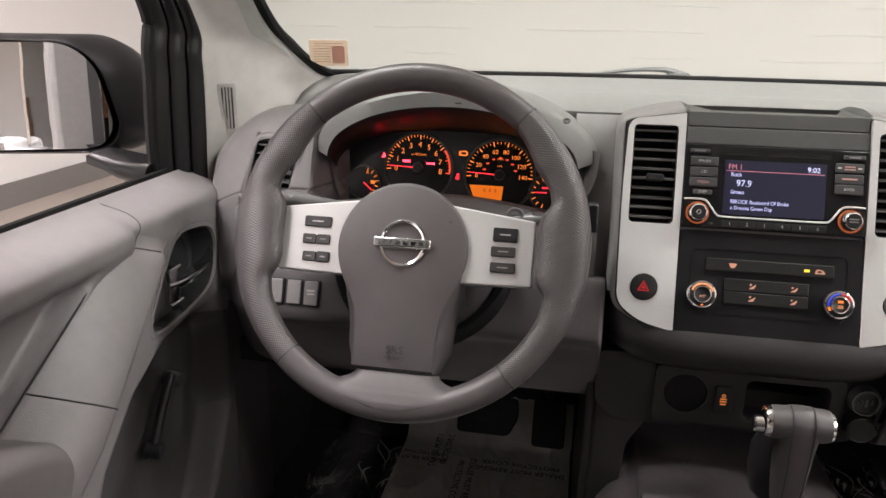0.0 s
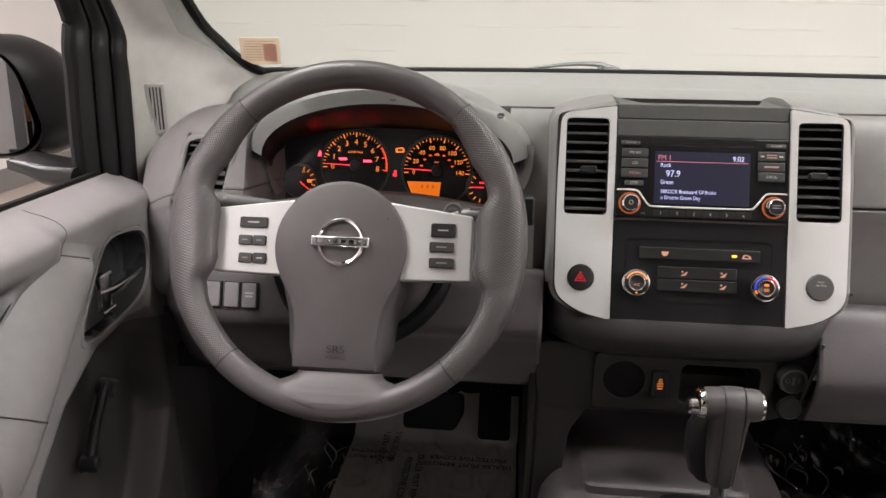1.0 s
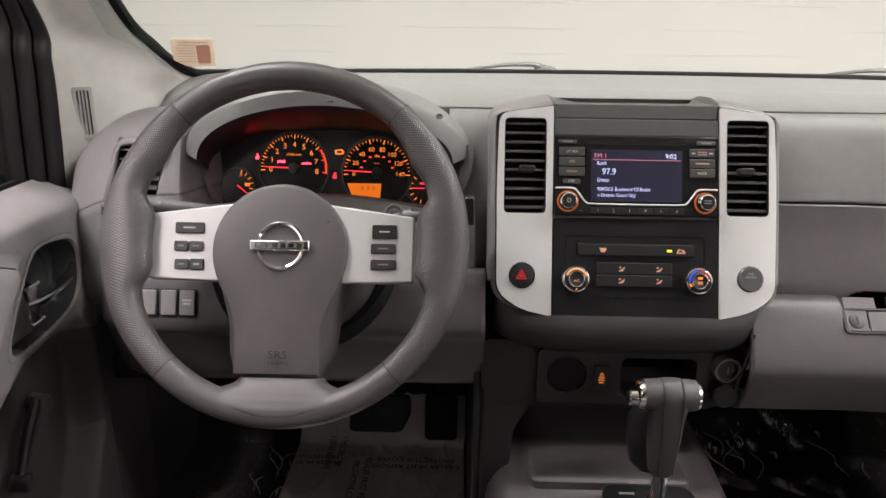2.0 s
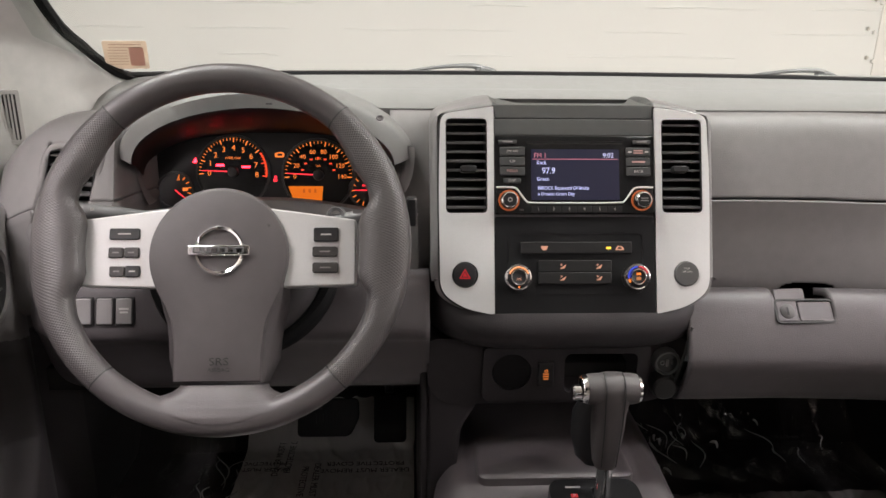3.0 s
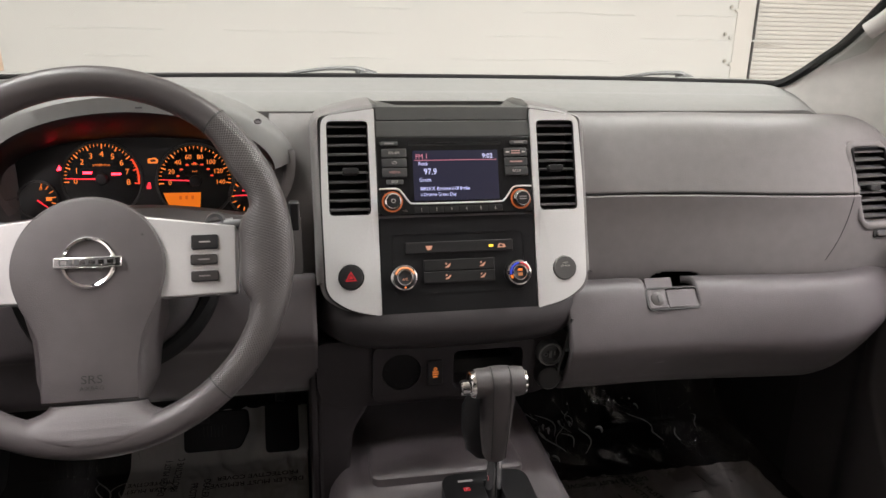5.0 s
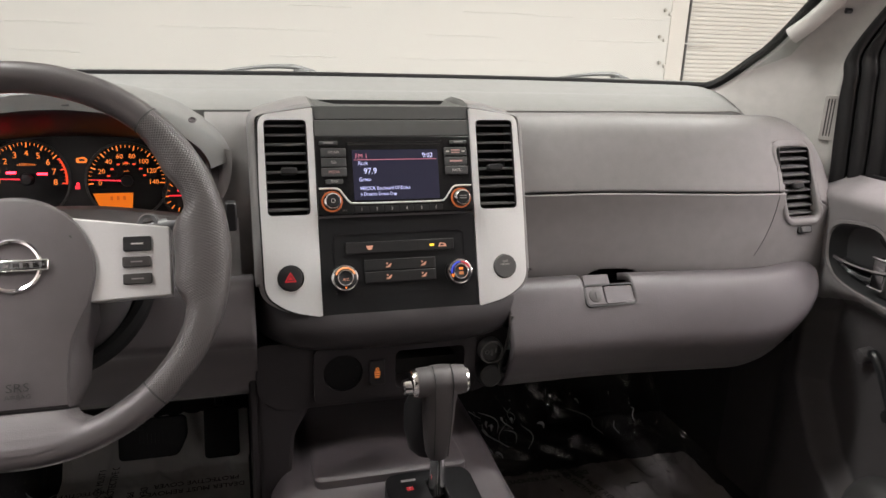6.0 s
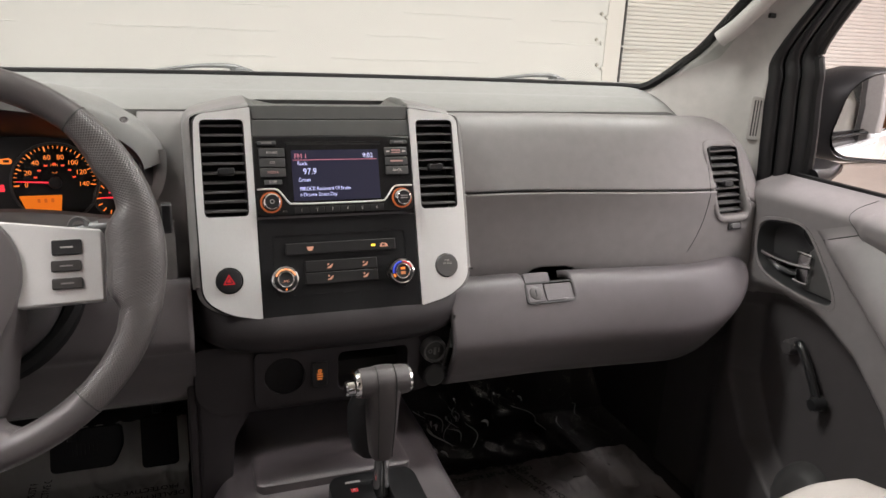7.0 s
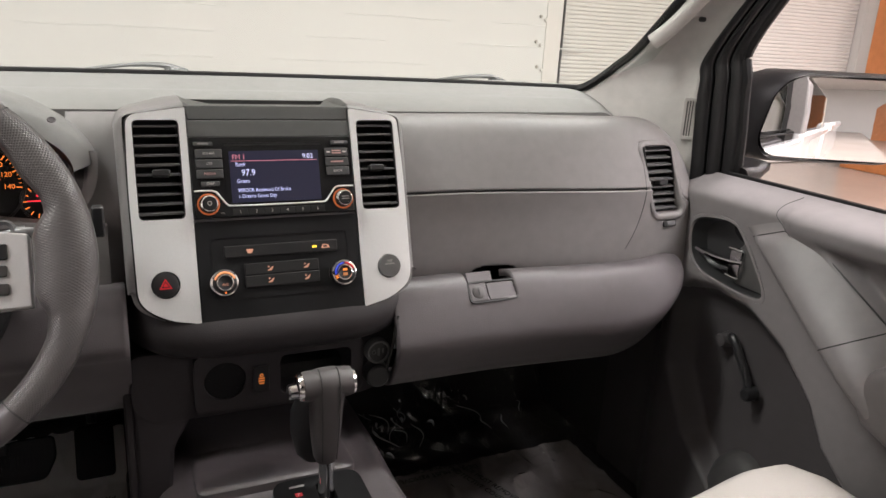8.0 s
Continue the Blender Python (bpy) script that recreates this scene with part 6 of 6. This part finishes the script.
    for zz in (1.210, 1.168):
        part("slide_edge", tube_bm([(s * 0.662, 0.582, zz), (s * 0.662, 0.607, zz)], 0.0022, 6), M_CHROME, sl_)
    # window crank
    hub = part("crank_hub", lathe_bm([(0.0, 0.024), (0.009, 0.023), (0.0115, 0.018), (0.013, 0.0)], 24, Matrix.Translation((s * 0.694, 0.604, 1.060)) @ Matrix.Rotation(radians(-90 * s), 4, "Y")), M_DOORLOW, d, "dark crank hub")
    part("crank_arm", tube_bm(curve_pts([(s * 0.690, 0.600, 1.060), (s * 0.680, 0.590, 1.070), (s * 0.674, 0.580, 1.070), (s * 0.673, 0.556, 1.040), (s * 0.673, 0.535, 1.006)], 5), lambda t: 0.0068 - 0.001 * t, 10), M_BLACK, d, "black crank arm")
    part("crank_knob", lathe_bm([(0.0, 0.020), (0.008, 0.019), (0.0105, 0.015), (0.010, 0.004), (0.012, 0.0)], 20, Matrix.Translation((s * 0.680, 0.534, 1.002)) @ Matrix.Rotation(radians(-90 * s), 4, "Y")), M_BLACK, d, "black crank knob")
    dm = []
    for k, h in ((1.0, 0.0), (0.95, 0.014), (0.8, 0.026), (0.5, 0.034), (0.1, 0.036)):
        dm.append([(s * (0.690 - h), 0.530 + 0.060 * k * math.cos(radians(a)), 0.815 + 0.085 * k * math.sin(radians(a))) for a in range(0, 360, 15)])
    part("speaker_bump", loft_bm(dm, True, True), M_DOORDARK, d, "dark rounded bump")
    part("outer_skin", box_bm(min(s * 0.745, s * 0.80), max(s * 0.745, s * 0.80), -0.28, 0.80, 0.55, 1.255), M_TRUCK, d, "white painted outer skin", bevel=0.015)
    part("window_seal", tube_bm([(s * 0.712, -0.55, 1.302), (s * 0.712, 0.2, 1.305), (s * 0.712, 0.68, 1.306)], 0.0045, 8), M_RUBBER, d, "black window seal")
    part("belt_strip", box_bm(*sorted((s * 0.722, s * 0.742)), -0.55, 0.70, 1.280, 1.291), M_RUBBER, d, "black belt strip", bevel=0.003)
    return d


door_l, door_r = make_door(-1), make_door(1)


# ---- windscreen pillars ----
def pillar_curves():
    a = curve_pts([(0.545, 0.935, 1.365), (0.552, 0.918, 1.400), (0.588, 0.893, 1.4165), (0.618, 0.860, 1.452), (0.635, 0.803, 1.504), (0.632, 0.62, 1.68), (0.59, 0.38, 1.93)], 12)
    b = curve_pts([(0.690, 0.745, 1.20), (0.690, 0.738, 1.281), (0.690, 0.745, 1.36), (0.690, 0.748, 1.437), (0.690, 0.735, 1.495), (0.684, 0.57, 1.68), (0.64, 0.31, 1.92)], 12)
    c = curve_pts([(0.724, 0.675, 1.20), (0.724, 0.675, 1.29), (0.724, 0.677, 1.36), (0.724, 0.686, 1.45), (0.722, 0.680, 1.512), (0.702, 0.53, 1.68), (0.66, 0.27, 1.92)], 12)
    return a, b, c


def make_pillar(s):
    p = thing("windscreen_pillar", "pale grey plastic windscreen pillar trim", "pillar trim", "windscreen pillars")
    a, b, c = pillar_curves()
    rings = []
    for i in range(len(a)):
        row = []
        for j in range(17):
            t = j / 16
            q = a[i].lerp(b[i], t)
            w = 0.020 * math.sin(math.pi * t) ** 0.8
            row.append((s * (q.x + w * 0.75), q.y + w * 0.15, q.z))
        rings.append(row)
    thicken(part("trim", loft_bm(rings, False, False), M_PILLAR, p, "pale trim", angle=60), 0.006, 1.0)
    rows = []
    for i in range(len(b)):
        row = []
        for j in range(49):
            t = j / 48
            q = b[i].lerp(c[i], t)
            w = 0.012 * abs(math.sin(3 * math.pi * t)) ** 0.28 * (1 - 0.3 * t)
            row.append((s * (q.x - w * 0.8), q.y - w * 0.5, q.z))
        rows.append(row)
    part("door_seal", loft_bm(rows, False, False), M_SEAL, p, "black ribbed rubber door seal", angle=40)
    part("window_channel", tube_bm([(s * q.x, q.y, q.z) for q in c[6:]], 0.008, 8), M_RUBBER, p, "black window channel")
    # small grille
    k = min(range(len(b)), key=lambda n: abs(b[n].z - (1.362 if s < 0 else 1.380)))
    n = 12 if s < 0 else 15
    o, up = Vector(rings[k][n]), Vector((0, 0, 1))
    nrm = Vector((0.50, -0.866, 0.0)) if s < 0 else Vector((-0.68, -0.733, 0.0))
    across = up.cross(nrm)
    gm = Matrix(((across.x, up.x, nrm.x, o.x), (across.y, up.y, nrm.y, o.y), (across.z, up.z, nrm.z, o.z), (0, 0, 0, 1))) @ Matrix.Translation((0, 0, 0.006))
    plate("grille_plate", rrect(0.024, 0.066, 0.003, 3), [rrect(0.0145, 0.056, 0.002, 3)], -0.012, 0.0012, gm, M_PILLAR, p, "pale grille frame", bevel=0.001)
    plate("grille_back", rrect(0.0150, 0.0565, 0.002, 3), (), -0.006, -0.003, gm, M_LOWER, p, "dark grille opening")
    for n in range(3):
        bar("grille_slat", -0.0040 + 0.0040 * n, 0, 0.0021, 0.056, -0.003, gm, M_PILLAR, p, 0.0030)
    path = [(s * (q.x - 0.004), q.y + 0.006, q.z + 0.004) for q in a[10:]]
    part("glass_border", tube_bm(path, 0.0085, 8, squash=0.8), M_RUBBER, p, "black windscreen border")
    return p


make_pillar(-1), make_pillar(1)
gh = thing("grab_handle", "pale grey grab handle on the pillar", "grab handle")
part("bar", tube_bm(curve_pts([(0.626, 0.795, 1.498), (0.637, 0.775, 1.517), (0.646, 0.74, 1.552), (0.648, 0.69, 1.60), (0.643, 0.62, 1.67)], 8), 0.0125, 14), M_PILLAR, gh, "rounded grip")
for q in ((0.664, 0.755, 1.545),):
    part("mount", tube_bm([(0.652, 0.755, 1.545), (0.685, 0.75, 1.55)], 0.010, 10), M_PILLAR, gh)
    part("screw_cap", tube_bm([(0.668, 0.744, 1.535), (0.676, 0.742, 1.535)], 0.004, 8), M_BLACK, gh)

# windscreen
wsc = thing("windscreen", "clear raked windscreen with a black border", "windscreen")


def ws_surf(u, v):
    x = -0.66 + 1.32 * u
    z = 1.405 + 0.53 * v
    return x * (1 - 0.08 * v), ws_base(x) + 0.012 - 1.12 * (z - 1.415), z


finish("pane", grid_mesh("pane", ws_surf, 40, 20), M_GLASS, wsc, "clear glass")
part("border", tube_bm([(x, float(ws_base(np.array(x))) + 0.004, 1.4165) for x in np.linspace(-0.6, 0.6, 41)], 0.0045, 8), M_RUBBER, wsc, "black lower border")
def paper(name, color):
    m = mat(name, color, 0.7, var=0.08)
    nt = m.node_tree
    b = nt.nodes["Principled BSDF"]
    tl = nt.nodes.new("ShaderNodeBsdfTranslucent")
    tl.inputs[0].default_value = (*color, 1)
    mxs = nt.nodes.new("ShaderNodeMixShader")
    mxs.inputs[0].default_value = 0.5
    nt.links.new(b.outputs[0], mxs.inputs[1])
    nt.links.new(tl.outputs[0], mxs.inputs[2])
    nt.links.new(mxs.outputs[0], nt.nodes["Material Output"].inputs[0])
    return m


stk = thing("windscreen_sticker", "small tan and red service sticker inside the windscreen", "sticker")


xa = Vector((1, 0.30, 0)).normalized()
ya = Vector((0, -1.12, 1)).normalized()
ya = (ya - xa * xa.dot(ya)).normalized()
na = xa.cross(ya)
ST = Matrix(((xa.x, ya.x, na.x, -0.5635), (xa.y, ya.y, na.y, 0.879), (xa.z, ya.z, na.z, 1.4445), (0, 0, 0, 1)))
plate("paper", rrect(0.054, 0.055, 0.003, 3), (), 0.0, 0.0004, ST, paper("tan_sticker_paper", (0.78, 0.68, 0.58)), stk, "tan paper")
plate("red_block", rrect(0.018, 0.036, 0.002, 2, 0.013, -0.003), (), 0.0004, 0.0006, ST, paper("pale_red_ink", (0.72, 0.47, 0.40)), stk, "faded red block")
for k in range(8):
    bar("print", -0.010 if k > 1 else 0, 0.021 - 0.0055 * k, 0.024 if k > 1 else 0.040, 0.0009, 0.0004, ST, paper("brown_ink", (0.52, 0.36, 0.29)) if k == 0 else bpy.data.materials["brown_ink"], stk)

# wipers
for x0, lab in ((-0.115, ""), (0.41, "")):
    w = thing("wiper", "dark grey windscreen wiper arm at rest", "wiper", "windscreen wipers")
    yb = float(ws_base(np.array(x0))) + 0.035
    part("arm", tube_bm(curve_pts([(x0 - 0.09, yb + 0.01, 1.4150), (x0 - 0.05, yb, 1.4215), (x0 - 0.012, yb - 0.005, 1.4262), (x0 + 0.02, yb - 0.003, 1.4268), (x0 + 0.035, yb, 1.4250), (x0 + 0.062, yb + 0.01, 1.4170)], 6), lambda t: 0.0018 + 0.0032 * t, 8), M_SWITCH, w)
    part("blade", tube_bm([(x0 - 0.36, yb + 0.012, 1.4130), (x0 - 0.1, yb + 0.012, 1.4160), (x0 + 0.10, yb + 0.008, 1.4165), (x0 + 0.20, yb + 0.004, 1.4120)], 0.0032, 6), M_SWITCH, w)
    part("pivot", lathe_bm([(0.0, 0.014), (0.012, 0.012), (0.015, 0.0), (0.015, -0.02)], 16, Matrix.Translation((x0 + 0.045, yb + 0.006, 1.411))), M_SWITCH, w)
    for k in range(3):
        part("clip", box_bm(x0 + 0.030 + 0.011 * k, x0 + 0.036 + 0.011 * k, yb - 0.004, yb + 0.010, 1.414, 1.4245 - 0.0018 * k), M_SWITCH, w, bevel=0.0015)

# ---- shell of the cab ----
M_POST = mat("grey_post_lining", (0.24, 0.23, 0.225), 0.45, bump=0.2)
M_REARPOST = mat("tan_post_lining", (0.27, 0.225, 0.185), 0.6, bump=0.2)
M_BELT = mat("charcoal_belt_webbing", (0.045, 0.043, 0.043), 0.6, var=0.2, scale=600)
cab = thing("cab_shell", "white truck cab and bed with a pale headliner", "pickup truck")
part("headliner", box_bm(-0.70, 0.70, -1.6, 0.42, 1.93, 1.96), M_HEAD, cab, "pale headliner")
part("roof", box_bm(-0.72, 0.72, -1.65, 0.46, 1.962, 1.99), M_TRUCK, cab, "white roof", bevel=0.01)
part("rear_wall", box_bm(-0.72, 0.72, -1.65, -1.6, 0.68, 1.42), M_DOORDARK, cab, "dark rear lining")
# Unseen pane, added with a dark tint to cut the light from behind.
part("rear_window", box_bm(-0.70, 0.70, -1.63, -1.625, 1.42, 1.93), glass("light_cutting_rear_glass", (0.36, 0.37, 0.37), 1.0), cab, "unseen rear window, tinted to cut the light from behind")
part("cowl", box_bm(-0.74, 0.74, 1.06, 1.50, 1.20, 1.345), M_TRUCK, cab, "white cowl", bevel=0.02)
part("bonnet", box_bm(-0.76, 0.76, 1.50, 2.45, 1.05, 1.30), M_TRUCK, cab, "white bonnet", bevel=0.05)
for s in (-1, 1):
    x0, x1 = sorted((s * 0.735, s * 0.80))
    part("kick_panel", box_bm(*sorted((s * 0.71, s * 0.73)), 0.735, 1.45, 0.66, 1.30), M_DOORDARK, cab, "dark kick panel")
    # The post is set forward to block light from behind.
    part("door_post", box_bm(*sorted((s * 0.66, s * 0.79)), -0.42, -0.30, 0.6, 1.95), M_POST, cab, "grey lined door post", bevel=0.015)
    part("belt_webbing", box_bm(*sorted((s * 0.668, s * 0.696)), -0.298, -0.295, 0.75, 1.72), M_BELT, cab, "charcoal seat belt on the post")
    part("rear_side", box_bm(x0, x1, -1.62, -0.29, 0.55, 1.285), M_TRUCK, cab, "white rear door skin", bevel=0.02)
    part("rear_post", box_bm(*sorted((s * 0.64, s * 0.732)), -1.65, -1.45, 1.28, 1.95), M_REARPOST, cab, "tan lined rear post", bevel=0.015)
    part("sill_panel", box_bm(x0, x1, 0.80, 1.10, 0.55, 1.30), M_TRUCK, cab, "white wing", bevel=0.02)
    part("roof_rail", box_bm(*sorted((s * 0.62, s * 0.72)), -1.6, 0.30, 1.90, 1.965), M_RUBBER, cab, "black roof rail", bevel=0.01)
    part("bed_side", box_bm(*sorted((s * 0.72, s * 0.815)), -3.25, -1.70, 0.62, 1.33), M_TRUCK, cab, "white bed side", bevel=0.03)
    gl = part("rear_glass", box_bm(*sorted((s * 0.735, s * 0.739)), -1.46, -0.44, 1.28, 1.92), glass("dark_glass" + "a" * (s > 0), (0.36, 0.37, 0.37), 1.0), cab, "dark tinted rear glass")

# ---- door mirrors ----


def make_mirror(s):
    d = thing("door_mirror", "black plastic door mirror with a rear-facing glass", "door mirror", "door mirrors")
    cx, turn = (1.060, -27.8) if s > 0 else (1.006, 22.9)
    m = Matrix.Translation((s * cx, 0.765, 1.381)) @ Matrix.Rotation(radians(-21 if s > 0 else 17), 4, "Z") @ Matrix.Rotation(radians(90), 4, "X")
    g = Matrix.Translation((s * cx, 0.744, 1.381)) @ Matrix.Rotation(radians(turn), 4, "Z") @ Matrix.Rotation(radians(88 if s > 0 else 85.5), 4, "X")
    rings = []
    for w, h, r, z, dx in ((0.28, 0.13, 0.045, -0.030, 0), (0.301, 0.149, 0.05, 0.012, 0), (0.305, 0.153, 0.052, 0.018, 0), (0.314, 0.160, 0.056, 0.012, 0.004), (0.335, 0.167, 0.060, -0.02, 0.014), (0.345, 0.166, 0.062, -0.06, 0.022), (0.33, 0.152, 0.06, -0.10, 0.026), (0.27, 0.12, 0.05, -0.13, 0.028), (0.12, 0.06, 0.02, -0.145, 0.03)):
        rings.append([m @ Vector((x - s * dx + s * 0.24 * y, y, z)) for x, y in rrect(w, h, r, 7)])
    part("housing", loft_bm(rings), M_MIRRORHOUSE, d, "black housing", angle=50)
    # the passenger glass is convex
    radius = 1.5 if s > 0 else 30.0
    out = [(x + s * 0.22 * y, y) for x, y in rrect(0.294, 0.146, 0.048, 7)]
    rr = []
    for k in [1.0 - i / 30 for i in range(30)] + [0.004]:
        rr.append([g @ Vector((x * k, y * k, -((x * k) ** 2 + (y * k) ** 2) / (2 * radius))) for x, y in out])
    rr.insert(0, [g @ Vector((x, y, -0.02)) for x, y in out])
    part("glass", loft_bm(rr), M_MIRROR, d, "mirror glass", angle=25)
    arm = []
    for x, y0, y1, z0, z1 in ((0.722, 0.650, 0.735, 1.290, 1.318), (0.78, 0.675, 0.755, 1.290, 1.314), (0.86, 0.73, 0.80, 1.296, 1.312)):
        arm.append([(s * x, y, z) for y, z in rrect(y1 - y0, z1 - z0, 0.014, 4, (y0 + y1) / 2, (z0 + z1) / 2)])
    part("arm", loft_bm(arm), M_MIRRORHOUSE, d, "black mounting arm")
    return d


make_mirror(-1), make_mirror(1)

# ---- seats ----
def make_seat(cx, front, label):
    seat = thing("seat", label, "seat", "front seats")
    rings = []
    for y, z, w in ((0.385, 0.86, 0.43), (0.400, 0.90, 0.44), (0.402, 0.94, 0.45), (0.392, 0.972, 0.455), (0.37, 0.990, 0.46), (0.33, 0.998, 0.47), (0.2, 0.995, 0.48), (-0.1, 0.975, 0.48), (-0.18, 0.96, 0.47)):
        ring = []
        for k in range(31):
            t = k / 15 - 1
            bol = 0.022 * math.exp(-((abs(t) - 0.52) / 0.34) ** 2)
            ring.append((cx + w / 2 * t, y + front - 0.40, z + bol - 0.060 * max(0, (abs(t) - 0.68) / 0.32) ** 1.6))
        ring += [(cx + w / 2, y + front - 0.40, 0.80), (cx - w / 2, y + front - 0.40, 0.80)]
        rings.append(ring)
    part("cushion", loft_bm(rings), M_SEAT, seat, "pale cloth cushion", angle=60)
    part("base", box_bm(cx - 0.195, cx + 0.195, front - 0.55, front - 0.06, FLOOR, 0.81), M_BLACK, seat, "black seat base", bevel=0.01)
    back = []
    for z, y, w, d in ((0.92, -0.12, 0.42, 0.10), (1.05, -0.135, 0.48, 0.13), (1.25, -0.165, 0.49, 0.13), (1.42, -0.20, 0.46, 0.11), (1.52, -0.22, 0.36, 0.08), (1.545, -0.225, 0.26, 0.04)):
        back.append([(x, q, z) for x, q in rrect(w, d, d * 0.4, 5, cx, y + front - 0.60)])
    part("backrest", loft_bm(back), M_SEAT, seat, "pale cloth backrest", angle=60)
    part("headrest", loft_bm([[(x, q, z) for x, q in rrect(w, d, d * 0.4, 5, cx, front - 0.85)] for z, w, d in ((1.575, 0.22, 0.06), (1.60, 0.27, 0.10), (1.70, 0.27, 0.10), (1.74, 0.22, 0.05))]), M_SEAT, seat, "pale cloth headrest", angle=60)
    for q in (-0.05, 0.05):
        part("headrest_post", tube_bm([(cx + q, front - 0.84, 1.52), (cx + q, front - 0.85, 1.60)], 0.006, 8), M_CHROME, seat)
    return seat


make_seat(0.405, 0.40, "pale grey cloth passenger seat")
make_seat(-0.36, 0.22, "pale grey cloth driver seat behind the steering wheel")
